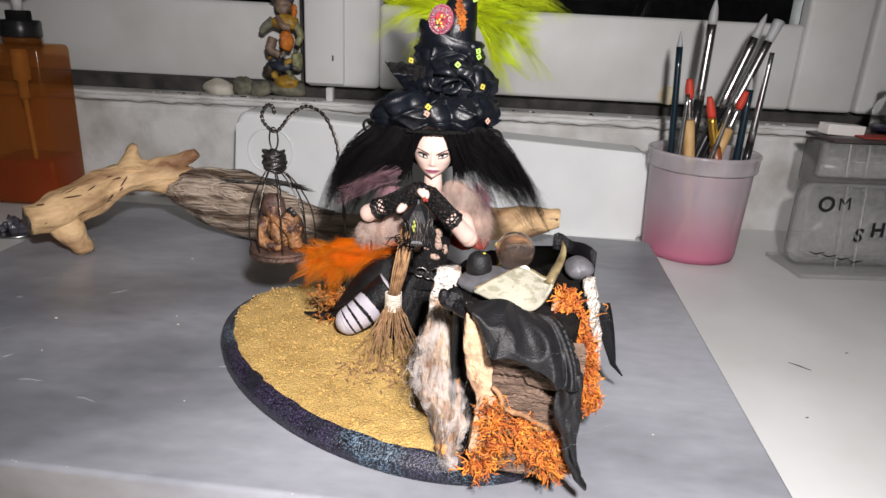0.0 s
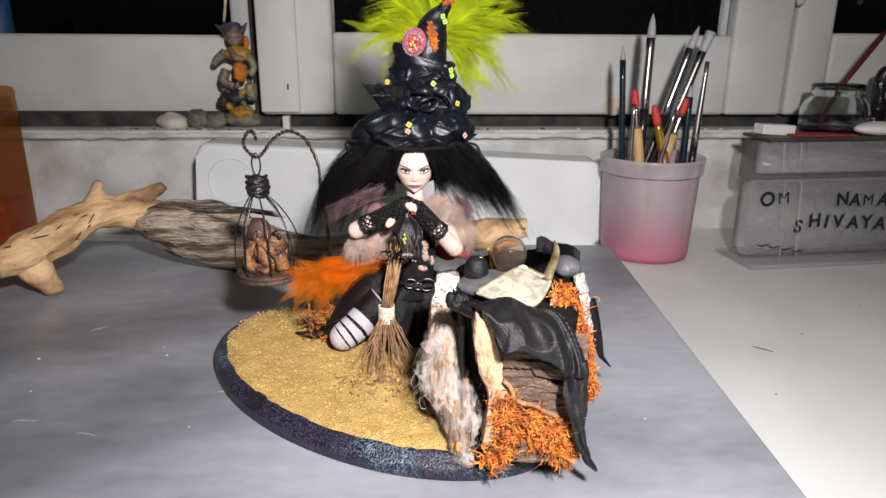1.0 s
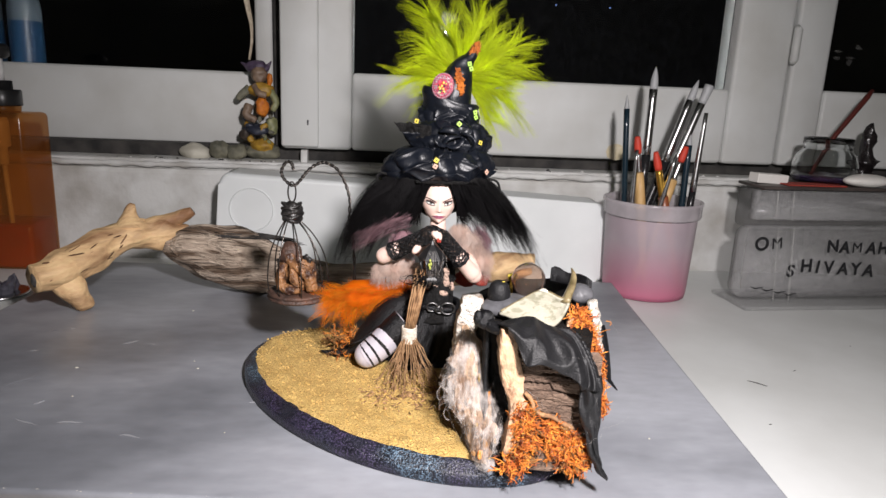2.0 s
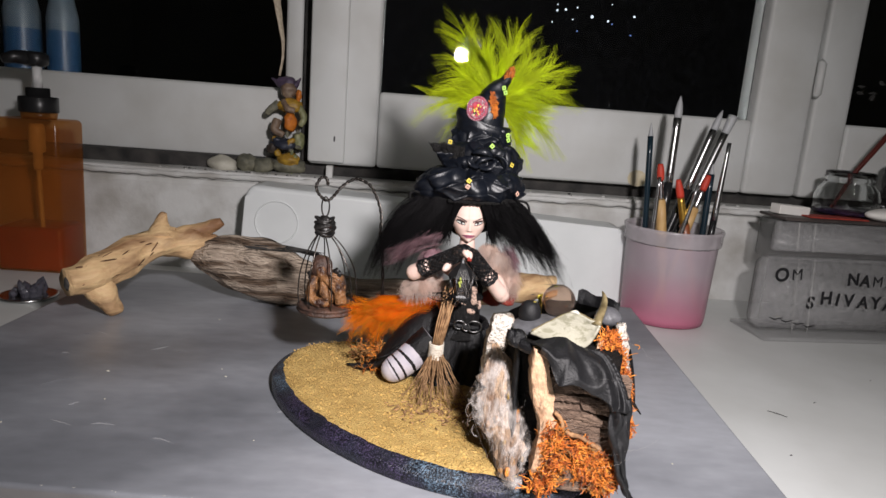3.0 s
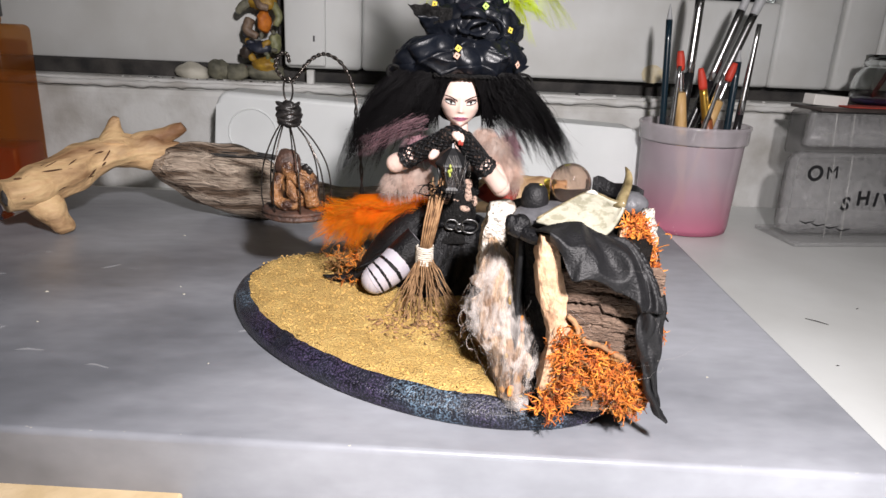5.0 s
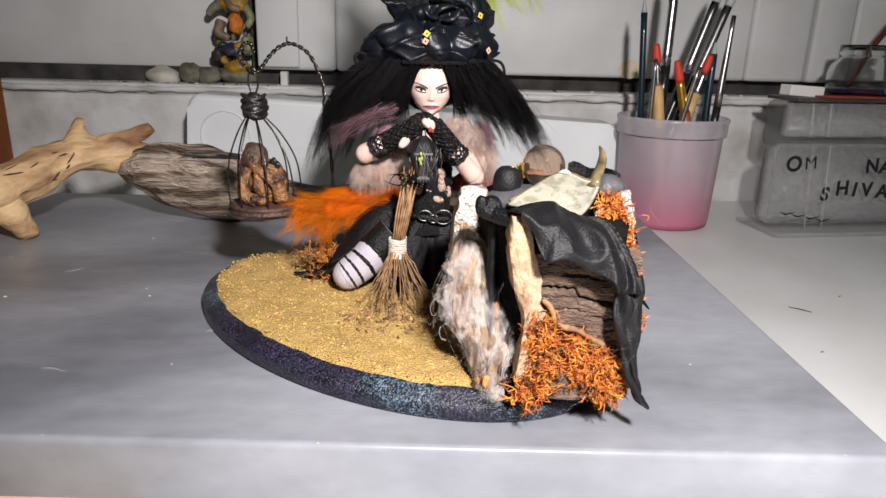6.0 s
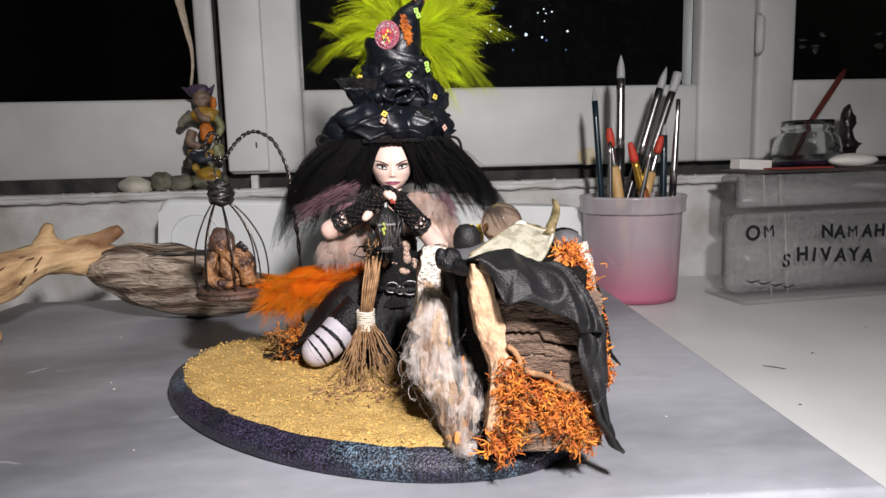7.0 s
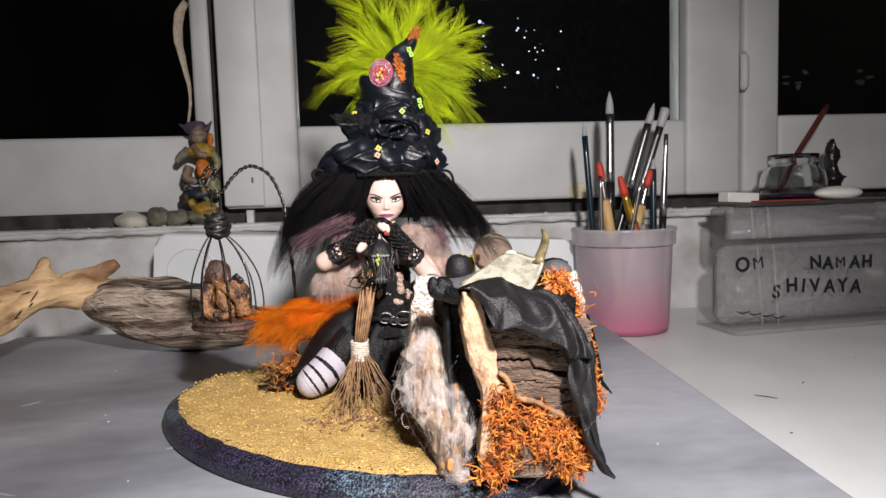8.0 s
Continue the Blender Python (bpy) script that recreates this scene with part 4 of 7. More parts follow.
for j in range(111):
    for i in range(90):
        f = bm.faces.new((grid[j][i], grid[j][i + 1], grid[j + 1][i + 1], grid[j + 1][i]))
        f.material_index = face_paint((rows[j][i][1] + rows[j][i + 1][1]) / 2, rows[j][i][0].z + 0.00012)
ball(bm, (FX0, 0.0345, 0.1030), (0.0090, 0.0085, 0.0118), 28, 20, HA)
tube(bm, [(FX0, 0.029, 0.094), (0.0160, 0.028, 0.080)], [0.0040, 0.0052], 14, SK)
# torso, corset, belt
tube(bm, spline([(0.0165, 0.0145, 0.036), (0.0165, 0.0155, 0.044), (0.0166, 0.0172, 0.052), (0.0168, 0.0195, 0.060), (0.0168, 0.0222, 0.0675)], 6),
     [0.0125 - 0.0005 * i for i in range(7)] + [0.0094] * 6 + [0.0094 + 0.00012 * i for i in range(7)] + [0.0102, 0.0102, 0.0101, 0.0100, 0.0098], 30, LA, flat=0.85)
ball(bm, (0.0165, 0.0262, 0.0745), (0.0160, 0.0080, 0.0078), 24, 12, SK)
for x, y, z, a, b in ((0.0205, 0.0108, 0.0600, 0.0016, 0.0034), (0.0205, 0.0125, 0.0645, 0.0019, 0.0022), (0.0150, 0.0102, 0.0562, 0.0019, 0.0017), (0.0190, 0.0092, 0.0530, 0.0022, 0.0014), (0.0110, 0.0108, 0.0570, 0.0015, 0.0020), (0.0115, 0.0125, 0.0635, 0.0018, 0.0020), (0.0238, 0.0130, 0.0560, 0.0013, 0.0022)):
    ball(bm, (x, y, z), (a * 1.15, 0.0009, b * 1.15), 14, 10, LS, lump=0.4, freq=500)
for k in range(60):  # lace scrolls on the corset
    a, z = U(-2.6, -0.5), U(0.049, 0.067)
    c = Vector((0.0167 + 0.0098 * math.cos(a), np.interp(z, [0.044, 0.0675], [0.0155, 0.0222]) + 0.0086 * math.sin(a), z))
    r, a0 = U(0.0007, 0.0017), U(0, 6)
    tube(bm, [c + Vector((r * (1 - i * 0.06) * math.cos(a0 + i * 0.55), -0.0003, r * (1 - i * 0.06) * math.sin(a0 + i * 0.55))) for i in range(9)], 0.00026, 4, BK, cap=False)
ringp = [(0.0165 + 0.0122 * math.cos(a), 0.0152 + 0.0108 * math.sin(a), 0.0452 + 0.0006 * math.sin(2 * a)) for a in [2 * math.pi * k / 36 for k in range(37)]]
tube(bm, ringp, 0.0017, 8, BK, cap=False)
for x, y, z, rx, rz in ((0.0212, 0.0030, 0.0462, 0.0040, 0.0032), (0.0128, 0.0038, 0.0466, 0.0030, 0.0024), (0.0168, 0.0034, 0.0452, 0.0020, 0.0018)):
    tube(bm, [(x + rx * math.cos(a), y, z + rz * math.sin(a)) for a in [2 * math.pi * k / 24 for k in range(25)]], 0.00055, 7, SI, cap=False)
# skirt, folded, spread on the sand
rows = []
for j in range(12):
    f = j / 11
    row = []
    for k in range(96):
        a = 2 * math.pi * k / 96
        r = 0.0118 + 0.0130 * f ** 0.8 + (0.0013 + 0.0026 * f) * math.sin(9 * a + 2 * math.sin(2 * a)) + 0.0008 * math.sin(23 * a + 5 * f) + 0.002 * f * noise.noise(Vector((math.cos(a) * 3, math.sin(a) * 3, f * 3)))
        row.append(bm.verts.new((0.0165 - 0.002 * f + r * math.cos(a) * 1.02, 0.0170 + 0.004 * f + r * 0.86 * math.sin(a), 0.0450 - 0.0335 * f)))
    rows.append(row)
for j in range(11):
    for k in range(96):
        bm.faces.new((rows[j][k], rows[j + 1][k], rows[j + 1][(k + 1) % 96], rows[j][(k + 1) % 96])).material_index = LA if (k + j) % 9 == 0 else BK
bm.faces.new(rows[-1]).material_index = BK
# black trailing skirt to the pointed shoe
tube(bm, spline([(0.004, 0.016, 0.046), (-0.008, 0.016, 0.040), (-0.019, 0.016, 0.029), (-0.028, 0.0165, 0.0200), (-0.036, 0.0175, 0.0142), (-0.0425, 0.0190, 0.0128), (-0.0495, 0.0210, 0.0134)], 5),
     [0.0105] * 5 + [0.0100, 0.0098, 0.0094, 0.0090, 0.0085] + [0.0079, 0.0073, 0.0066, 0.0059, 0.0052] + [0.0045, 0.0040, 0.0036, 0.0033, 0.0030] + [0.0028, 0.0026, 0.0025, 0.0025, 0.0024] + [0.0022, 0.0018, 0.0015, 0.0011, 0.0008, 0.0004], 18, BK, flat=0.72)
for k in range(12):  # folds of the trailing skirt
    p, q = Vector((U(-0.004, 0.006), 0.006 + U(0, 0.004), U(0.038, 0.048))), Vector((U(-0.034, -0.018), 0.011 + U(0, 0.004), U(0.014, 0.027)))
    tube(bm, bezier(p, (p + q) / 2 + Vector((0, -0.002, U(-0.001, 0.004))), q, 8), [0.0004, 0.0009, 0.0012, 0.0013, 0.0013, 0.0012, 0.001, 0.0007, 0.0003], 8, BK)
# bent leg in a striped stocking
legline = spline([(-0.0015, 0.0045, 0.0375), (-0.0080, 0.0030, 0.0318), (-0.0150, 0.0018, 0.0248), (-0.0205, 0.0010, 0.0205), (-0.0238, 0.0008, 0.0182)], 26)
nl = len(legline)
lr = []
for i in range(nl):
    f = i / (nl - 1)
    lr.append(0.0086 - 0.0016 * f if f < 0.86 else 0.0071 * math.sqrt(max(0.0, 1 - ((f - 0.86) / 0.142) ** 2)) + 0.0002)


first = len(bm.faces)
tube(bm, legline, lr, 44, WH)
bm.faces.ensure_lookup_table()
for i in range(nl - 1):
    for k in range(44):  # woven stripes, bowed over the shin
        fc = bm.faces[first + i * 44 + k]
        out = (fc.calc_center_median() - legline[i]).normalized()
        f = i / (nl - 1) + 0.075 * out.dot(Vector((-0.2, -0.95, 0.2))) - 0.035
        if f < 0.33 or any(abs(f - c) < 0.022 for c in (0.47, 0.645, 0.81)):
            fc.material_index = BK
ball(bm, legline[-17], 0.0070, 22, 14, WH)
# arms: bare upper arms, net gloves, clasped fingers
for sh, el, ha, cuff in (((0.0015, 0.0250, 0.0775), (-0.0140, 0.0100, 0.0735), (0.0095, -0.0015, 0.0882), 0.20), ((0.0305, 0.0250, 0.0755), (0.0353, 0.0080, 0.0640), (0.0155, -0.0025, 0.0880), 0.40)):
    sh, el, ha = Vector(sh), Vector(el), Vector(ha)
    tube(bm, spline([sh, sh.lerp(el, 0.5), el], 5), [0.0046, 0.0046, 0.0045, 0.0044, 0.0043, 0.0043, 0.0043, 0.0044, 0.0044, 0.0044, 0.0040], 14, SK)
    ball(bm, el, 0.0044, 18, 12, SK)
    gl = el.lerp(ha, cuff)
    tube(bm, spline([el, el.lerp(gl, 0.5), gl.lerp(ha, 0.2)], 4), [0.0043, 0.0044, 0.0044, 0.0043, 0.0042, 0.0041, 0.0041, 0.0040, 0.0039], 18, SK)
    tube(bm, spline([gl.lerp(ha, 0.30), gl.lerp(ha, 0.6), ha], 5), [0.0041, 0.0041, 0.0040, 0.0040, 0.0039, 0.0038, 0.0037, 0.0036, 0.0036, 0.0038, 0.0038], 16, NE)
    d = (ha - gl).normalized()
    s1 = d.orthogonal().normalized()
    s2 = d.cross(s1)
    for w, r in ((0.0, 0.00075), (0.05, 0.0006), (0.14, 0.0004)):
        c = gl.lerp(ha, w)
        tube(bm, [c + (s1 * math.cos(a) + s2 * math.sin(a)) * (0.0046 + 0.0003 * math.sin(9 * a)) for a in [2 * math.pi * k / 36 for k in range(37)]], r, 5, BK, cap=False)
    for k in range(10):  # net of the gloves
        for sg in (-1, 1):
            pts = []
            for i in range(19):
                f = i / 18
                a = k * 0.628 + sg * f * 4.6
                pts.append(gl.lerp(ha, f) + (s1 * math.cos(a) + s2 * math.sin(a)) * (0.0045 - 0.0004 * f))
            tube(bm, pts, 0.00034, 4, BK, cap=False)
ball(bm, (0.0095, -0.0025, 0.0892), (0.0046, 0.0040, 0.0036), 18, 12, NE, lump=0.1, freq=300)
ball(bm, (0.0152, -0.0020, 0.0880), (0.0034, 0.0036, 0.0040), 18, 12, NE, lump=0.1, freq=300)
for x, z in ((0.0062, 0.0905), (0.0085, 0.0918), (0.0108, 0.0922)):  # gloved knuckles
    tube(bm, bezier((x, -0.0015, z), (x + 0.002, -0.0050, z + 0.0006), (x + 0.0044, -0.0058, z - 0.0010), 5), [0.0013, 0.0014, 0.0014, 0.0013, 0.0012, 0.0010], 10, BK)
ball(bm, (0.0124, -0.0046, 0.0896), (0.0026, 0.0024, 0.0025), 16, 12, SK)
tube(bm, bezier((0.0112, -0.0056, 0.0902), (0.0130, -0.0078, 0.0892), (0.0136, -0.0076, 0.0873), 6), [0.0014, 0.0016, 0.0016, 0.0015, 0.0013, 0.0011, 0.0008], 12, SK)
tube(bm, bezier((0.0140, -0.0050, 0.0898), (0.0152, -0.0070, 0.0884), (0.0147, -0.0068, 0.0866), 6), [0.0012, 0.0013, 0.0013, 0.0012, 0.0011, 0.0009, 0.0007], 12, SK)
ball(bm, (0.0138, -0.0084, 0.0868), (0.0008, 0.0006, 0.0012), 10, 8, RE)
ball(bm, (0.0149, -0.0076, 0.0862), (0.0006, 0.0005, 0.0009), 10, 8, RE)
tube(bm, bezier((0.0040, 0.0000, 0.0815), (0.0030, -0.0030, 0.0800), (0.0010, -0.0025, 0.0785), 5), [0.0020, 0.0021, 0.0020, 0.0018, 0.0015, 0.0008], 10, SK)
# hair: locks of straight strands that sweep outwards from under the hat and fall
for c, r in (((-0.0035, 0.0340, 0.1050), (0.0120, 0.0080, 0.0085)), ((0.0345, 0.0340, 0.1050), (0.0120, 0.0080, 0.0085)), ((0.0155, 0.0380, 0.1030), (0.0150, 0.0080, 0.0130))):
    ball(bm, c, r, 20, 12, HA, lump=0.25, freq=120)
SIDES = ((-1, (0.0072, -0.0130), ((0.0020, 0.0990), (-0.0330, 0.1015)), ((-0.0050, 0.0835), (-0.0445, 0.0620))),
         (1, (0.0238, 0.0430), ((0.0290, 0.0990), (0.0590, 0.1025)), ((0.0350, 0.0870), (0.0765, 0.0660))))
for s, rx, ctl, tip in SIDES:
    for lock in range(120):
        q = ((lock + U(0, 1)) / 120) ** 0.9
        fly = lock % 4 == 0
        root = Vector((rx[0] + (rx[1] - rx[0]) * q + U(-0.001, 0.001), U(0.0195, 0.040) - 0.002 * q, U(0.1095, 0.1140)))
        c = Vector((ctl[0][0] + (ctl[1][0] - ctl[0][0]) * q, root.y + U(-0.006, 0.002), ctl[0][1] + (ctl[1][1] - ctl[0][1]) * q + U(-0.006, 0.002)))
        e = Vector((tip[0][0] + (tip[1][0] - tip[0][0]) * q, root.y + U(-0.010, 0.004), tip[0][1] + (tip[1][1] - tip[0][1]) * q + U(-0.006, 0.012)))
        reach = 1.06 - 0.50 * U(0, 1) ** 1.6
        wave = Vector((U(-1, 1), U(-0.5, 0.5), U(-1, 1))) * (0.0042 if fly else 0.0024)
        e = root + (e - root) * reach + (Vector((s * U(-0.002, 0.005), 0, U(-0.012, 0.005))) if fly else Vector((U(-1, 1) * 0.003, 0, 0)))
        for k in range(12 if fly else 44):
            o = Vector((U(-1, 1), U(-1, 1), U(-1, 1)))
            t = 1 - 0.45 * U(0, 1) ** 1.6
            p2 = root.lerp(c, 0.3).lerp(e, t) + o * (0.0018 - 0.0014 * t) + Vector((U(-1, 1), U(-1, 1), U(-1, 1))) * (0.0016 if fly else 0.0005)
            strand(bm, root + o * 0.0018, c + o * 0.0024 + wave, p2, U(0.00006, 0.00013), 0.000015, 10, HA, curl=0.0014 if fly else 0.0007)
for k in range(420):  # loose, tangled hairs
    s = -1 if k % 2 else 1
    q = U(0.1, 1)
    root = Vector((FX0 + s * U(0.008, 0.026), U(0.016, 0.036), U(0.1040, 0.1125)))
    end = Vector((FX0 + s * (0.012 + 0.046 * q), root.y + U(-0.010, 0.004), 0.1000 - 0.040 * q * U(0.4, 1.1)))
    strand(bm, root, root.lerp(end, 0.5) + Vector((s * U(-0.004, 0.008), U(-0.004, 0.002), U(-0.006, 0.008))), end, 0.00009, 0.00002, 10, HA, curl=0.0016)
for k in range(420):  # locks beside the face
    s = -1 if k % 2 else 1
    root = Vector((FX0 + s * U(0.0050, 0.0098), U(0.0176, 0.021), U(0.1110, 0.1132)))
    end = Vector((FX0 + s * U(0.0100, 0.018), U(0.0185, 0.028), U(0.0870, 0.0950)))
    strand(bm, root, Vector((FX0 + s * U(0.0096, 0.0112), U(0.0170, 0.021), U(0.1000, 0.1060))), end, 0.00026, 0.00005, 7, HA, curl=0.0004)
for lock in range(9):  # pink and mauve locks
    left_side = lock < 5
    if left_side:
        root, end = Vector((U(-0.010, 0.000), U(0.015, 0.022), U(0.088, 0.097))), Vector((U(-0.031, -0.018), U(0.012, 0.018), U(0.0735, 0.083)))
    else:
        root, end = Vector((U(0.033, 0.041), U(0.020, 0.024), U(0.083, 0.089))), Vector((U(0.039, 0.047), U(0.017, 0.022), U(0.066, 0.076)))
    for k in range(40):
        o = Vector((U(-1, 1), U(-1, 1), U(-1, 1)))
        strand(bm, root + o * 0.0030, (root + end) / 2 + Vector((0, -0.002, 0.003)) + o * 0.002, end + o * U(0.0005, 0.0040), 0.00006, 0.00002, 8, PI if k % 5 < 3 else HA, curl=0.0010)
# pale fluffy collar and shawl: soft down
for c, r, m, n in (((0.0275, 0.0225, 0.0850), (0.0050, 0.0040, 0.0050), FL, 700), ((0.0335, 0.0205, 0.0775), (0.0078, 0.0050, 0.0100), FL, 1500), ((0.0400, 0.0195, 0.0700), (0.0055, 0.0045, 0.0090), FL, 1000), ((0.0395, 0.0225, 0.0800), (0.0050, 0.0040, 0.0070), PI, 600), ((-0.0040, 0.0195, 0.0790), (0.0070, 0.0050, 0.0080), PI, 500), ((-0.0125, 0.0140, 0.0645), (0.0066, 0.0042, 0.0050), FL, 900), ((-0.0030, 0.0150, 0.0660), (0.0060, 0.0040, 0.0060), FL, 500)):
    ball(bm, c, (r[0] * 0.8, r[1] * 0.8, r[2] * 0.8), 22, 14, m, lump=0.2, freq=150)
    for k in range(n):
        q = Vector((U(-1, 1), U(-1, 0.3), U(-1, 1))).normalized()
        a = Vector(c) + Vector((q.x * r[0], q.y * r[1], q.z * r[2])) * U(0.6, 0.9)
        flow = Vector((q.x * 0.6, q.y * 0.5, q.z * 0.3 - 0.8)) * U(0.002, 0.0065)
        strand(bm, a, a + q * 0.0022, a + q * 0.0014 + flow, 0.00008, 0.00002, 5, m, curl=0.0005)
ball(bm, (0.0360, 0.0230, 0.0590), (0.0110, 0.0060, 0.0060), 18, 10, RE, lump=0.4, freq=200)
solo("witch_doll", bm, DOLL, (0.015, 0.013, 0.0113), "seated witch doll, long black hair, black dress, striped stocking", "doll")

# ---- the crumpled black hat ----
hat = thing("witch_hat", (0.015, 0.036, 0.110), "crumpled black satin witch hat with flakes, brooch and feathers", "hat")


HATSKIN = []


def ridged(p):
    return 1 - 2.2 * abs(noise.noise(p))


def roll(name, cx, cy, z0, z1, r, seed, taper, tucks, side=0.0, mat=satin_black, sy=0.72):
    """A gathered roll of cloth: slack folds that wander round it, drawn together at a few tucks."""
    bm = bmesh.new()
    n = 64
    lathe(bm, (cx, cy, 0), [(r, z0 + (z1 - z0) * j / (n - 1)) for j in range(n)], 220, sy=sy)
    for v in bm.verts:
        q = v.co.copy()
        a = math.atan2((q.y - cy) / sy, q.x - cx)
        f = (q.z - z0) / (z1 - z0)
        ring = Vector((math.cos(a), math.sin(a), 0))
        slack = noise.noise(ring * 1.2 + Vector((seed, 0, 3)))
        full = 0.60 + 0.40 * max(0.0, 1 - (2 * f - 1) ** 2) ** 0.42
        k = full * (1.06 - taper * f)
        g = f + 0.30 * slack + 0.10 * math.sin(2 * a + seed)
        k += 0.10 * noise.noise(ring * 1.1 + Vector((9 + seed, 0, f * 1.1)))
        # one slanting overlap: the upper turn of cloth lies over the lower
        step = (g + 0.16 * math.sin(2 * a + seed)) * 2.0 % 1.0
        k += 0.085 * (step ** 0.7 - 0.5) * max(0.0, math.sin(math.pi * f)) ** 0.5
        for sd, lean, amp in ((0.0, 0.9, 0.075), (17.0, -1.1, 0.060)):  # crisp raised creases and the hollows beside them
            w = noise.noise(Vector((math.cos(a + lean * f) * 1.25 + sd, math.sin(a + lean * f) * 1.25, f * 0.55 + 0.5 * slack + seed)))
            k += amp * (max(0.0, 1 - 5 * abs(w)) ** 1.3 - 0.45 * max(0.0, 1 - 3.5 * abs(w - 0.30)))
        k += 0.003 * noise.noise(q * 330)
        sag = 0.0
        for ta, td in tucks:
            t = (a - radians(ta) - 0.35 * (f - 0.5) * math.sin(ta) + math.pi) % (2 * math.pi) - math.pi
            k -= td * math.exp(-abs(t) / 0.06) * (0.25 + 0.75 * f)
            k += td * 0.35 * math.exp(-((abs(t) - 0.22) / 0.13) ** 2)
            sag -= td * 0.012 * math.exp(-(t / 0.2) ** 2) * (2 * f - 1)
        k += side * max(0, -math.cos(a)) ** 3 * math.exp(-((f - 0.55) / 0.3) ** 2)
        lift = 0.0022 * noise.noise(ring * 1.5 + Vector((0, 5, seed))) + 0.0006 * noise.noise(ring * 3.0 + Vector((0, 2, seed + f)))
        v.co = Vector((cx + (q.x - cx) * k, cy + (q.y - cy) * k, q.z + sag + lift))
    HATSKIN.extend(v.co.copy() for v in bm.verts)
    return part(name, bm, mat, hat)


bm = bmesh.new()
lathe(bm, (0.0150, 0.0370, 0), [(0.0240, 0.1108), (0.0275, 0.1112), (0.0290, 0.1124), (0.0280, 0.1150), (0.020, 0.1165)], 96, warp=lambda a, j: 1 + 0.05 * math.sin(5 * a) + 0.03 * math.sin(13 * a), sy=0.64)
rough_up(bm, 0.0010, 160)
part("brim", bm, lace_black, hat, "drooping lace brim")
roll("lower_roll", 0.0150, 0.0372, 0.1118, 0.1312, 0.0312, 1.3, 0.20, ((-97, 0.15), (-72, 0.14), (-40, 0.08), (-140, 0.08)))
roll("middle_roll", 0.0212, 0.0430, 0.1250, 0.1455, 0.0230, 4.1, 0.20, ((-84, 0.12), (-50, 0.10)), 0.06)
roll("upper_roll", 0.0212, 0.0470, 0.1385, 0.1550, 0.0168, 7.7, 0.12, ((-60, 0.06),))
bm = bmesh.new()
for s_ in range(3):  # braided lace edge over the brow
    pts = []
    for k in range(64):
        a = -math.pi * (0.12 + 0.52 * k / 63)
        w = k * 0.75 + s_ * 2 * math.pi / 3
        pts.append((0.0150 + (0.0296 + 0.0005 * math.cos(w)) * math.cos(a), 0.0372 + (0.0208 + 0.0005 * math.cos(w)) * math.sin(a), 0.1148 - 0.0026 * abs(math.cos(a + 1.35)) ** 0.5 * 0.6 + 0.0006 * math.sin(w)))
    tube(bm, pts, 0.00048, 6)
tagged(part("braid", bm, lace_black, hat, "braided lace trim"), kind="stuff")


def on_hat(x, z):
    """The outer face of the hat's front near x, z."""
    near = [c.y for c in HATSKIN if abs(c.x - x) < 0.0022 and abs(c.z - z) < 0.0018]
    return (min(near) if near else 0.030) - 0.0005


# slanting cuff with one raised corner, then the crooked cone
bm = bmesh.new()
rows = []
for j in range(11):
    f = j / 10
    row = []
    for k in range(97):
        a = 2 * math.pi * k / 96
        lf = max(0, math.cos(a - radians(205))) ** 3
        slant = -0.0015 * math.cos(a) * (1 - lf)
        r = 0.0138 + 0.0012 * math.sin(math.pi * f) + 0.0002 * f + 0.0022 * lf * f
        r *= 1 + 0.05 * ridged(Vector((math.cos(a) * 1.3, math.sin(a) * 1.3, f * 2.6 + 3))) + 0.03 * math.sin(3 * math.pi * f + 2 * a)
        row.append((0.0220 + r * math.cos(a), 0.0480 + 0.80 * r * math.sin(a), 0.1488 + 0.0070 * f + slant + 0.0082 * lf * f))
    rows.append(row)
sheet(bm, rows, 0.0009)
HATSKIN.extend(v.co.copy() for v in bm.verts)
part("cuff", bm, satin_black, hat)
bm = bmesh.new()
cone = spline([(0.0226, 0.0485, 0.1520), (0.0234, 0.0485, 0.1600), (0.0250, 0.0482, 0.1680), (0.0272, 0.0480, 0.1745), (0.0312, 0.0480, 0.1800), (0.0340, 0.0480, 0.1850), (0.0350, 0.0480, 0.1893)], 5)
RC = np.interp(np.linspace(0, 6, len(cone)), [0, 1, 2, 3, 4, 5, 6], [0.0100, 0.0100, 0.0086, 0.0068, 0.0037, 0.0022, 0.0007])
tube(bm, cone, [float(r) for r in RC], 32)
rough_up(bm, 0.0009, 200, 3)
HATSKIN.extend(v.co.copy() for v in bm.verts)
part("cone", bm, satin_black, hat)
bm = bmesh.new()
for k in range(110):
    f = U(0.78, 0.99)
    i = int(f * (len(cone) - 1))
    a = U(-3.1, 0.1)
    p = cone[i] + Vector((math.cos(a), math.sin(a), 0)) * float(RC[i])
    strand(bm, p, p + Vector((U(-1, 1), -1, U(-1, 1))) * 0.0007, p + Vector((U(-1, 1), U(-1, 0), U(-1, 1))) * 0.0015, 0.0004, 0.0002, 3)
for k in range(230):
    z = U(0.1600, 0.1738)
    x = 0.0268 - (z - 0.1600) * 0.20 + U(-0.0022, 0.0022) * math.sin(math.pi * min(1, (z - 0.1590) / 0.0156))
    p = Vector((x, on_hat(x, z), z))
    strand(bm, p, p + Vector((U(-1, 1), -1, U(-1, 1))) * 0.0006, p + Vector((U(-1, 1), U(-1, 0), U(-1, 1))) * 0.0013, 0.0004, 0.0002, 3)
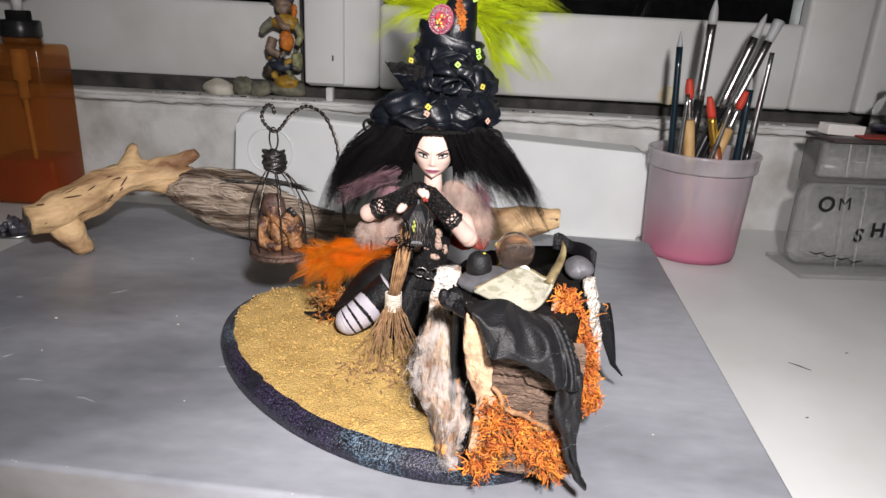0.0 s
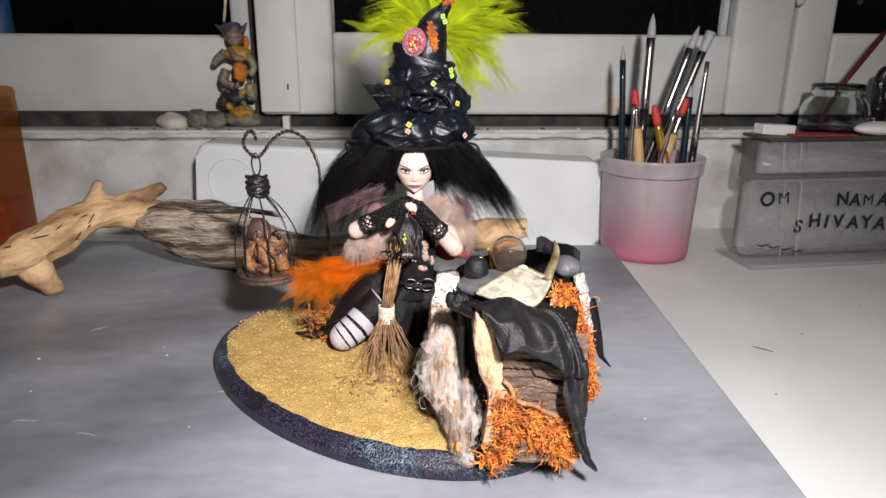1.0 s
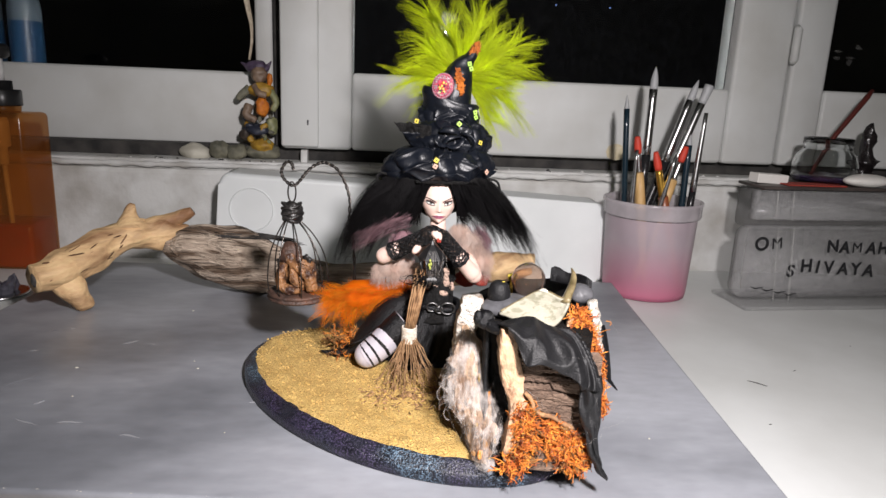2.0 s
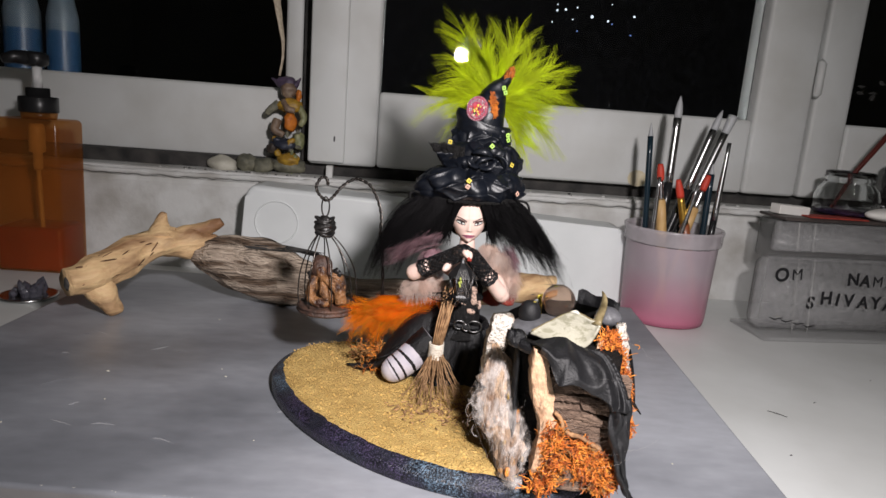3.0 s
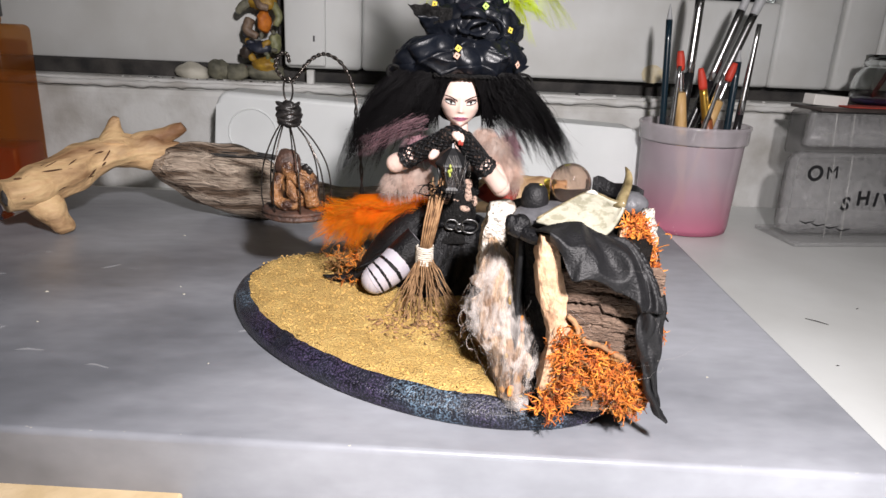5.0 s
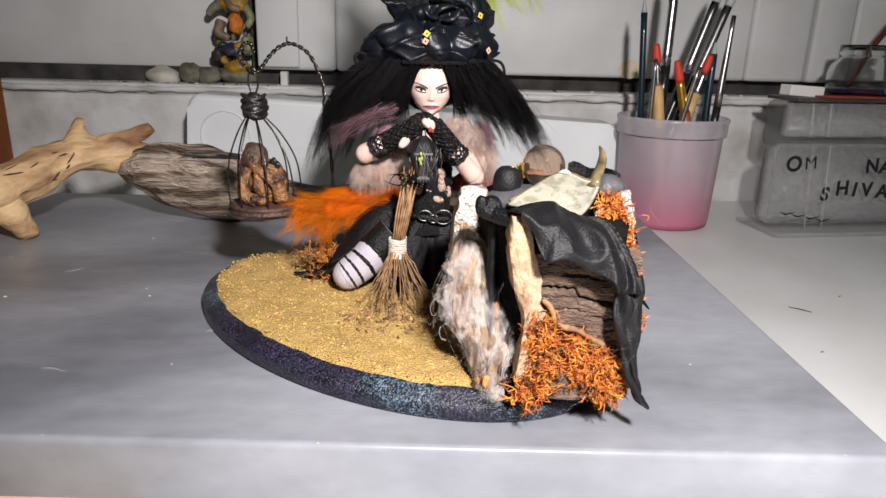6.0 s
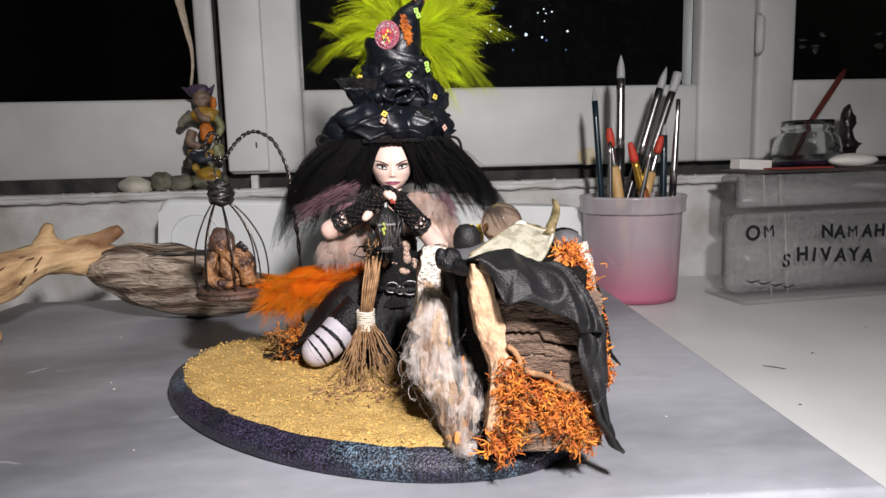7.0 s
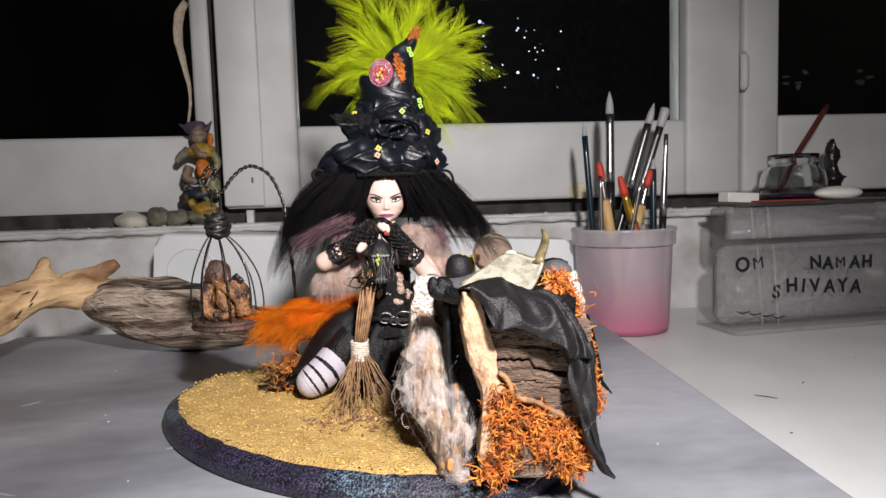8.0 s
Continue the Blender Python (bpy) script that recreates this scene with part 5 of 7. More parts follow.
part("orange_fleck", bm, paint_orange, hat, "orange fluffy trim")
# pointed ruffle and a twisted rosette
for up in (0, 1):
    bm = bmesh.new()
    rows = []
    for j in range(15):
        f = j / 14
        row = []
        for i in range(25):
            g = i / 24
            jag = 0.0016 * noise.noise(Vector((f * 6, up * 5, 2))) * (1 - g)
            x = -0.0105 + 0.0045 * up + 0.0205 * g + (0.0085 * f + jag) * (1 - g)
            y = 0.0345 - 0.0035 * up - 0.0075 * g - 0.0026 * math.sin(f * 6 + g * 5 + 2 * up) * (1 - 0.5 * g) - 0.0012 * noise.noise(Vector((g * 5, f * 4, up)))
            z = 0.1440 - 0.0050 * up - 0.0012 * g - (0.0110 - 0.0015 * g) * f + 0.0018 * noise.noise(Vector((g * 6, f * 1.5, 7 + up)))
            row.append((x, y, z))
        rows.append(row)
    sheet(bm, rows, 0.0005)
    part("ruffle", bm, lace_black if up == 0 else satin_black, hat, "pointed ruffle")
bm = bmesh.new()
for a0, r, th, x, z in ((0.2, 0.0050, 0.0022, 0.0195, 0.1375), (2.5, 0.0044, 0.0023, 0.0180, 0.1362), (4.2, 0.0048, 0.0020, 0.0212, 0.1358), (5.4, 0.0068, 0.0018, 0.0255, 0.1342), (1.2, 0.0060, 0.0016, 0.0240, 0.1330)):
    pts = [(x + r * math.cos(a0 + i * 0.20) * 1.2, 0.0252 - 0.0014 * math.sin(i * 0.30), z + 0.8 * r * math.sin(a0 + i * 0.20)) for i in range(13)]
    tube(bm, pts, [th * (0.25 + 0.75 * math.sin(math.pi * (i + 0.5) / 13)) for i in range(13)], 12, flat=0.5)
rough_up(bm, 0.0007, 330)
part("rosette", bm, satin_black, hat, "twisted satin rosette")
bm = bmesh.new()
tube(bm, spline([(-0.0125, 0.026, 0.1155), (-0.0170, 0.024, 0.1165), (-0.0190, 0.024, 0.1145), (-0.0180, 0.024, 0.1115), (-0.0150, 0.025, 0.1105)], 4), 0.0007, 6)
part("loop", bm, lace_black, hat)
bm = bmesh.new()
tube(bm, spline([(0.0420, 0.026, 0.1150), (0.0470, 0.024, 0.1140), (0.0490, 0.024, 0.1100), (0.0480, 0.024, 0.1065), (0.0440, 0.025, 0.1065)], 4), 0.0007, 6)
part("loop", bm, lace_black, hat)


for x, z, m, a in ((0.0021, 0.1445, flake_yellow, 10), (0.0127, 0.1254, flake_yellow, 35), (0.0122, 0.1222, flake_pink, 30), (0.0379, 0.1342, flake_yellow, 20), (0.0353, 0.1478, flake_green, 60), (0.0348, 0.1505, flake_green, 75), (0.0253, 0.1442, flake_green, 40), (0.0412, 0.1190, flake_pink, 50), (0.0318, 0.1742, flake_green, 70), (0.0308, 0.1768, flake_green, 80)):
    bm = bmesh.new()
    block(bm, (x, on_hat(x, z), z), (0.0024, 0.0004, 0.0024), 0.0001, pose(0, 0, 0, 0, a, 36 * (x - 0.018) / 0.02))
    fl = part("flake", bm, m, hat, "small square flake", smooth=False)
    bm = bmesh.new()
    block(bm, (x, on_hat(x, z) - 0.0003, z), (0.0007, 0.0002, 0.0007), 0, pose(0, 0, 0, 0, a, 36 * (x - 0.018) / 0.02))
    part("hole", bm, paint_brown, fl, smooth=False)
bm = bmesh.new()
T = pose(0, 0, 0, -8, 10, -12).to_3x3()
BC = Vector((0.0160, 0.0372, 0.1642))
ball(bm, BC, (0.0062, 0.0016, 0.0072), 32, 16, turn=T)
brooch = part("brooch", bm, glitter_red, hat, "glittering red oval brooch")
bm = bmesh.new()
for ring, n in ((1.0, 34), (0.78, 26)):
    for k in range(n):
        a = 2 * math.pi * k / n
        ball(bm, BC + T @ Vector((0.0056 * ring * math.cos(a), -0.0008 - 0.0008 * (1.0 - ring) / 0.22, 0.0067 * ring * math.sin(a))), U(0.00032, 0.00058), 7, 5)
part("bead_ring", bm, glitter_bead, brooch, "pale beaded rim")
for k in range(64):
    bm = bmesh.new()
    a, r = U(0, 6.28), (U(0.62, 0.95) if k < 34 else math.sqrt(U(0, 1)) * 0.50)
    ball(bm, BC + T @ Vector((0.0052 * r * math.cos(a), -0.0013 - 0.0005 * (1 - r), 0.0062 * r * math.sin(a) - (0.0008 if k >= 34 else 0))), (U(0.0003, 0.0007), 0.0004, U(0.0004, 0.0009)), 6, 4, lump=0.6, freq=900)
    part("glitter_bit", bm, RNG.choice((glitter_red, glitter_bead, glitter_bead, flake_pink) if k < 34 else (tip_red, tip_red, flake_yellow, flake_green, paint_brown)), brooch)
# lime feathers behind the cone
FR = Vector((0.0285, 0.0580, 0.1675))
for k in range(24):
    a = radians(-26 + 228 * (k + U(-0.3, 0.3)) / 23)
    ln = (0.025 + 0.014 * max(0, math.sin(a)) + 0.006 * max(0, math.cos(a))) * U(0.75, 1.18)
    if a < 0 or a > math.pi:
        ln *= 0.58
    lean_y = U(-0.12, 0.30)
    d = Vector((math.cos(a), lean_y, math.sin(a)))
    n1 = Vector((-math.sin(a), 0, math.cos(a)))
    bend = U(-0.014, 0.014)
    droop = U(0.003, 0.010)

    def quill(t):
        return FR + d * ln * t + n1 * bend * t * t + Vector((0, 0, -droop * abs(math.cos(a)) * t * t))
    bm = bmesh.new()
    tube(bm, [quill(i / 12) for i in range(13)], [0.00040 - 0.000028 * i for i in range(13)], 4, cap=False)
    for q in range(85):
        t = U(0.0, 0.62)
        p = quill(t)
        w = U(0.008, 0.015)
        side = (n1 * U(-1, 1) + Vector((0, U(-0.7, 0.7), 0))) * 0.42
        strand(bm, p, p + (d * 0.45 + side * 0.8) * w, p + (d * U(0.8, 1.1) + side * U(0.6, 1.1)) * w, 0.00011, 0.00002, 4)
    for c in range(17):  # barbs cling together in curved wisps
        t = U(0.30, 0.98)
        sd = U(-1, 1)
        w = U(0.010, 0.023)
        hook = n1 * U(-0.7, 0.7) + Vector((0, 0, U(-0.75, 0.05) * abs(math.cos(a))))
        tip_p = quill(t) + (d + n1 * sd * 0.42 + hook + Vector((0, U(-0.30, 0.30), 0))) * w
        for q in range(17):
            p = quill(max(0.02, min(0.99, t + U(-0.30, 0.06))))
            e = tip_p + Vector((U(-1, 1), U(-1, 1), U(-1, 1))) * U(0.0002, 0.0016) + d * U(-0.007, 0.001)
            strand(bm, p, p.lerp(e, 0.55) + n1 * sd * w * U(0.02, 0.10) - hook * w * 0.40, e, 0.00010, 0.00002, 8)
    part("plume", bm, feather_lime, hat, "lime green plume")

# ---- small black lantern that she holds ----
LX, LY = 0.0112, -0.0065
lan = thing("miniature_lantern", (LX, LY, 0.0650), "tiny black lantern hanging from the doll's fingers", "lantern")
bm = bmesh.new()
lathe(bm, (LX, LY, 0), [(0.0076, 0.0768), (0.0074, 0.0776), (0.0042, 0.0815), (0.0012, 0.0842), (0.0006, 0.0862)], 6)
part("roof", bm, plastic_black, lan, smooth=False)
for k in range(6):
    a = 2 * math.pi * k / 6
    bm = bmesh.new()
    tube(bm, [(LX + 0.0066 * math.cos(a), LY + 0.0066 * math.sin(a), 0.0770), (LX + 0.0042 * math.cos(a), LY + 0.0042 * math.sin(a), 0.0668)], 0.0006, 5)
    part("post", bm, plastic_black, lan)
bm = bmesh.new()
lathe(bm, (LX, LY, 0), [(0.0038, 0.0670), (0.0060, 0.0768)], 6)
part("lamp_glass", bm, filmy("lamp_glass", (0.05, 0.045, 0.045), 0.6, 0.12), lan, smooth=False)
bm = bmesh.new()
lathe(bm, (LX, LY, 0), [(0.0052, 0.0650), (0.0054, 0.0662), (0.0046, 0.0674)], 6)
part("base", bm, plastic_black, lan, smooth=False)
bm = bmesh.new()
for x, z in ((0.0099, 0.0775), (0.0103, 0.0757), (0.0094, 0.0752), (0.0099, 0.0738)):
    ball(bm, (x, LY - 0.0078, z), (0.0006, 0.0004, 0.0010), 8, 6, lump=0.4, freq=600)
part("leaf", bm, material("leaf_green", (0.42, 0.46, 0.10), (0.28, 0.33, 0.06), scale=500, rough=0.5, bump=0.1), lan, "yellow green leaf")
bm = bmesh.new()
for k in range(12):  # cobweb drawn over the lantern
    p, q = Vector((LX + U(-0.006, 0.007), LY - 0.0075, U(0.0785, 0.084))), Vector((LX + U(-0.007, 0.008), LY - 0.0060, U(0.062, 0.074)))
    strand(bm, p, (p + q) / 2 + Vector((U(-1, 1), -1.2, U(-1, 1))) * 0.0012, q, 0.00004, 0.00003, 6, 0, curl=0.0006)
tagged(part("cobweb", bm, web_grey, lan, "fine grey cobweb"), kind="stuff")

# ---- twig broom ----
broom = thing("twig_broom", (0.0, -0.012, 0.0115), "twig broom bound with pale cord, its brush spread on the sand", "broom")
top, neck = Vector((0.0062, -0.0045, 0.0660)), Vector((0.0005, -0.0055, 0.0340))
for k in range(34):
    a = 2 * math.pi * k / 34
    r = 0.0030 * math.sqrt(U(0.1, 1))
    bm = bmesh.new()
    o = Vector((r * math.cos(a), r * math.sin(a), 0))
    tube(bm, [top + o * 1.3 + Vector((U(-1, 1) * 0.001, 0, U(-0.004, 0.006))), top.lerp(neck, 0.5) + o + Vector((U(-1, 1), U(-1, 1), 0)) * 0.0006, neck + o * 0.8], [0.00024, 0.00042, 0.00042], 5)
    part("stick", bm, straw if k % 2 else twig, broom)
bm = bmesh.new()
pts = [neck + Vector((0.0037 * math.cos(k * 0.5), 0.0037 * math.sin(k * 0.5), 0.0048 - 0.0088 * k / 115 + 0.00015 * math.sin(k * 1.7))) for k in range(116)]
tube(bm, pts, 0.00058, 6)
part("cord_binding", bm, cord_pale, broom, "wound pale cord")
for k in range(78):
    a = U(0, 2 * math.pi)
    r = 0.0125 * math.sqrt(U(0.02, 1))
    st = neck + Vector((math.cos(a), math.sin(a), 0)) * U(0.0005, 0.0034)
    en = Vector((0.0015 + r * math.cos(a) * 1.1, -0.0250 + r * math.sin(a) * 0.95, 0.0118 + U(0, 0.0012)))
    if k % 3 == 0:
        en += Vector((math.cos(a), math.sin(a) * 0.6, 0)) * U(0.002, 0.010)
    elif k % 3 == 1:
        en = st.lerp(en, U(0.6, 0.95))
    ctl = Vector((st.x + (en.x - st.x) * 0.35, st.y + (en.y - st.y) * 0.25, 0.024 + U(-0.003, 0.003)))
    bm = bmesh.new()
    strand(bm, st, ctl, en, 0.00032, 0.00015, 6, curl=0.0012)
    part("bristle", bm, straw, broom)
bm = bmesh.new()
for k in range(26):
    p = Vector((0.0040 + U(-0.004, 0.006), -0.0065, 0.0640 + U(-0.003, 0.003)))
    strand(bm, p, p + Vector((U(-1, 1), -0.6, U(-0.3, 1))) * 0.004, p + Vector((U(-1.4, 1), -0.5, U(-1, 1))) * 0.006, 0.0005, 0.0001, 4)
part("dark_tuft", bm, hair_black, broom, "dark tuft where the handle is held")

# ---- orange feather tuft and the moss beneath ----
tuft = thing("orange_feather_tuft", (-0.030, 0.030, 0.0115), "fluffy bright orange feather tuft beside the doll", "feather")
root, axis_end = Vector((0.0005, 0.0190, 0.0535)), Vector((-0.0420, 0.0300, 0.0420))
bm = bmesh.new()
tube(bm, [root, root.lerp(axis_end, 0.35), root.lerp(axis_end, 0.7), axis_end], [0.0030, 0.0075, 0.0085, 0.0040], 16)
rough_up(bm, 0.003, 200)
part("down", bm, feather_orange, tuft)
bm = bmesh.new()
for c in range(170):
    f = U(0.05, 1.0) ** 0.8
    d = Vector((-0.65 + U(-0.3, 0.3), -0.10 + U(-0.55, 0.3), -0.15 + U(-0.95, 0.55)))
    tip_p = root.lerp(axis_end, f) + Vector((U(-1, 1), U(-1, 0.6), U(-0.9, 0.9))) * (0.0045 + 0.0062 * f) + d * U(0.006, 0.012) + Vector((0, 0, U(-0.004, 0.001)))
    for q in range(30):
        p = root.lerp(axis_end, max(0, min(1, f + U(-0.25, 0.10)))) + Vector((U(-1, 1), U(-1, 0.6), U(-0.8, 0.8))) * 0.0055
        e = tip_p + Vector((U(-1, 1), U(-1, 1), U(-1, 1))) * U(0.0003, 0.0028) - d * U(0, 0.005)
        strand(bm, p, p.lerp(e, 0.5) + Vector((0, -0.001, U(0.0, 0.003))), e, 0.00012, 0.00002, 5, 1 if U(0, 1) < 0.15 + 0.6 * f else 0)
tagged(part("fluff", bm, [feather_orange, feather_amber], tuft), kind="stuff")


def moss(bm, c, spread, n, ln, r0, lift=0.3, mi=0):
    """Curly branching lichen tufts."""
    for k in range(n):
        o = Vector((U(-1, 1), U(-1, 1), U(-1, 1)))
        if o.length > 1:
            o *= U(0.3, 1.0) / o.length
        p = Vector(c) + Vector((o.x * spread[0], o.y * spread[1], o.z * spread[2]))
        d = Vector((U(-1, 1), U(-1.3, 0.4), U(-0.6, 1) + lift)).normalized()
        line = [p]
        for i in range(7):
            d = (d + Vector((U(-1, 1), U(-1, 1), U(-1, 1))) * 0.85).normalized()
            line.append(line[-1] + d * ln / 7)
        shade = mi if isinstance(mi, int) else RNG.choice(mi)
        tube(bm, line, [r0, r0, r0 * 0.95, r0 * 0.9, r0 * 0.8, r0 * 0.7, r0 * 0.6, r0 * 0.5], 4, shade, cap=False)
        for q in (2, 4, 6):
            e = (d + Vector((U(-1, 1), U(-1, 1), U(-1, 1))) * 1.2).normalized()
            tube(bm, [line[q], line[q] + e * ln * 0.16, line[q] + (e + Vector((U(-1, 1), U(-1, 1), U(-1, 1))) * 0.5) * ln * 0.26], [r0 * 0.7, r0 * 0.6, r0 * 0.35], 3, shade, cap=False)


bm = bmesh.new()
moss(bm, (-0.034, 0.026, 0.018), (0.012, 0.007, 0.005), 150, 0.010, 0.00036, mi=(0, 0, 1))
moss(bm, (-0.030, 0.018, 0.0125), (0.014, 0.006, 0.0008), 60, 0.007, 0.00030, mi=(0, 1))
solo("brown_moss", bm, [moss_brown, moss_orange], (-0.034, 0.026, 0.0115), "curly brown moss on the sand under the feathers", "moss", kind="stuff")
bm = bmesh.new()
for k in range(240):  # broken twigs and crumbs round the broom
    p = Vector((0.002 + (U(-1, 1) + U(-1, 1)) * 0.015, -0.030 + (U(-1, 1) + U(-1, 1)) * 0.011, 0.0120))
    d = Vector((U(-1, 1), U(-1, 1), U(-0.1, 0.25))) * U(0.001, 0.004)
    tube(bm, [p, p + d], [0.0003, 0.0002], 4)
solo("straw_litter", bm, straw, (0.0, -0.02, 0.0115), "broken straw and crumbs on the sand", "straw", kind="stuff")

# ---- the hollow stump with moss, bark, cobweb ----
stump = thing("tree_stump", (0.058, -0.055, 0.0110), "hollow bark stump grown with orange moss and cobweb", "stump")
foot = [(0.0345, -0.0875), (0.040, -0.0935), (0.052, -0.0955), (0.064, -0.095), (0.0720, -0.090), (0.0775, -0.072), (0.0838, -0.050), (0.0885, -0.030), (0.086, -0.014), (0.073, -0.006), (0.052, -0.012), (0.036, -0.030), (0.0305, -0.050), (0.0312, -0.072)]
loop = spline([(x, y, 0) for x, y in foot + foot[:1]], 6)[:-1]
# closed solid core, painted near black in place of a shaded hollow
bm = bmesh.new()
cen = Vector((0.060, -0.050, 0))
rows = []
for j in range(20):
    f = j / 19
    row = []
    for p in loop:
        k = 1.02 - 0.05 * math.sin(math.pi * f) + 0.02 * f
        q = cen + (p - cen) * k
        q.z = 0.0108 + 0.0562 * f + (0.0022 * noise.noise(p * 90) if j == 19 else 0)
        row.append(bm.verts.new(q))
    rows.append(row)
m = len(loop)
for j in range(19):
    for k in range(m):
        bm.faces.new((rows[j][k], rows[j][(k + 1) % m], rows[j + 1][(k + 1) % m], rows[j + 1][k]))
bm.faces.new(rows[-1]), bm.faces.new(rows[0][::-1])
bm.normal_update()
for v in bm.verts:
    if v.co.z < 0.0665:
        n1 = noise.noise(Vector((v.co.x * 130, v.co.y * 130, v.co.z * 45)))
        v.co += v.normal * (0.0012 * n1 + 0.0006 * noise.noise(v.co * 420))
part("core", bm, hollow_shade, stump, "solid bark core, coloured near black for the shade of the hollow")


def slabpiece(name, outline, y0, depth, mat, tilt=0.0, amp=0.0006, freq=350, sub=3, label="", parent=None, lean=0.0, grow=1.0):
    """A chunk of bark: an outline in x and z, set at depth y0, thick towards the back, rough on its face."""
    bm = bmesh.new()
    pts = spline([(x, 0, z) for x, z in outline + outline[:1]], sub)[:-1]
    c = sum(pts, Vector()) / len(pts)
    cx = c.x

    def Y(p, d):
        return y0 + d + tilt * (p.x - cx) + lean * (p.z - c.z)
    rings = []
    for sc, d in ((0.98, depth), (1.0, depth * 0.4), (1.0, 0.0005), (0.94, 0.0), (0.6, -0.0002), (0.3, -0.0003)):
        sc *= grow
        rings.append([bm.verts.new((c.x + (p.x - c.x) * sc, Y(c + (p - c) * sc, d), c.z + (p.z - c.z) * sc)) for p in pts])
    n = len(pts)
    for i in range(5):
        for k in range(n):
            bm.faces.new((rings[i][k], rings[i][(k + 1) % n], rings[i + 1][(k + 1) % n], rings[i + 1][k]))
    bm.faces.new(rings[-1]), bm.faces.new(rings[0][::-1])
    bmesh.ops.recalc_face_normals(bm, faces=bm.faces)
    rough_up(bm, amp, freq, c.x * 50)
    return part(name, bm, mat, parent or stump, label)


# face of cracked bark on the front: one broad cleft, ledges and fine splits
CLEFTS = [([(0.0425, 0.0505), (0.0446, 0.0500), (0.0551, 0.0495), (0.0566, 0.0468), (0.0666, 0.0447), (0.0740, 0.0440)], 0.00055, 0.0032),
          ([(0.0450, 0.0432), (0.0500, 0.0425), (0.0540, 0.0432), (0.0590, 0.0418)], 0.00028, 0.0014), ([(0.0600, 0.0405), (0.0660, 0.0392), (0.0730, 0.0398)], 0.00028, 0.0014),
          ([(0.0490, 0.0385), (0.0540, 0.0372), (0.0600, 0.0368)], 0.00022, 0.0010), ([(0.0640, 0.0350), (0.0690, 0.0358), (0.0740, 0.0345)], 0.00022, 0.0011),
          ([(0.0520, 0.0545), (0.0580, 0.0540), (0.0640, 0.0525)], 0.0003, 0.0014), ([(0.0500, 0.0320), (0.0560, 0.0312), (0.0600, 0.0318)], 0.00022, 0.0010)]


def bark_depth(x, z):
    y = -0.0985 - 0.0012 * math.sin(math.pi * min(1, max(0, (x - 0.041) / 0.035)))
    for line, w, deep in CLEFTS:
        if line[0][0] - 0.002 < x < line[-1][0] + 0.002:
            zc = float(np.interp(x, [p[0] for p in line], [p[1] for p in line])) + 0.0005 * noise.noise(Vector((x * 900, zc_seed(line), 0)))
            ends = min(1.0, (x - line[0][0] + 0.002) / 0.004, (line[-1][0] + 0.002 - x) / 0.004)
            y += deep * ends * math.exp(-((z - zc) / w) ** 2)
            y -= 0.0007 * ends * max(0.0, 1 - abs(z - zc + 0.0014) / 0.0012) * (deep > 0.003)
    return y + 0.0007 * noise.noise(Vector((x * 120, 3, z * 420))) + 0.0004 * noise.noise(Vector((x * 500, 7, z * 1100)))


def zc_seed(line):
    return line[0][1] * 1000


bm = bmesh.new()
grid = [[bm.verts.new((0.0410 + 0.0345 * i / 110, bark_depth(0.0410 + 0.0345 * i / 110, 0.0115 + 0.0495 * j / 150), 0.0115 + 0.0495 * j / 150)) for i in range(111)] for j in range(151)]
for j in range(150):
    for i in range(110):
        bm.faces.new((grid[j][i], grid[j][i + 1], grid[j + 1][i + 1], grid[j + 1][i]))
edge = [grid[0][i] for i in range(111)] + [grid[j][110] for j in range(1, 151)] + [grid[150][i] for i in range(109, -1, -1)] + [grid[j][0] for j in range(149, 0, -1)]
back = [bm.verts.new(v.co + Vector((0, 0.006 - (v.co.y + 0.0985), 0))) for v in edge]
for k in range(len(edge)):
    n = (k + 1) % len(edge)
    bm.faces.new((edge[n], edge[k], back[k], back[n]))
bm.faces.new(back)
part("bark_face", bm, bark, stump, "brown bark with horizontal cracks")
# raw wooden edge of the hollow, pale bark on both flanks
slabpiece("wood_edge", [(0.0344, 0.0722), (0.0338, 0.0654), (0.0343, 0.0590), (0.0360, 0.0496), (0.0394, 0.0409), (0.0402, 0.0330), (0.0384, 0.0249), (0.0385, 0.0160), (0.0450, 0.0170), (0.0462, 0.0300), (0.0474, 0.0399), (0.0447, 0.0448), (0.0440, 0.0543), (0.0407, 0.0636), (0.0391, 0.0716)], -0.1000, 0.009, wood_tan, amp=0.0009, freq=360, sub=8, label="raw tan wooden edge")
slabpiece("pale_bark", [(0.0226, 0.0728), (0.0318, 0.0724), (0.0306, 0.0640), (0.0284, 0.0540), (0.0262, 0.0430), (0.0200, 0.0430), (0.0200, 0.0540), (0.0212, 0.0640)], -0.0610, 0.008, bark_white, amp=0.0013, freq=300, sub=5, label="whitish birch bark")
slabpiece("pale_bark", [(0.0792, 0.0712), (0.0838, 0.0722), (0.0862, 0.0640), (0.0880, 0.0550), (0.0905, 0.0450), (0.0915, 0.0310), (0.0875, 0.0330), (0.0858, 0.0480), (0.0820, 0.0610)], -0.0590, 0.008, bark_white, amp=0.0014, freq=300, sub=5, tilt=0.8, label="whitish birch bark")
for x, z0, z1 in ((0.0658, 0.0640, 0.0722), (0.0676, 0.0630, 0.0735), (0.0694, 0.0640, 0.0712)):
    slabpiece("pale_splinter", [(x - 0.0008, z0), (x - 0.0010, (z0 + z1) / 2), (x + 0.0003, z1), (x + 0.0011, (z0 + z1) / 2), (x + 0.0010, z0)], -0.0800, 0.003, wood_tan, amp=0.0005, freq=500, tilt=0.6)
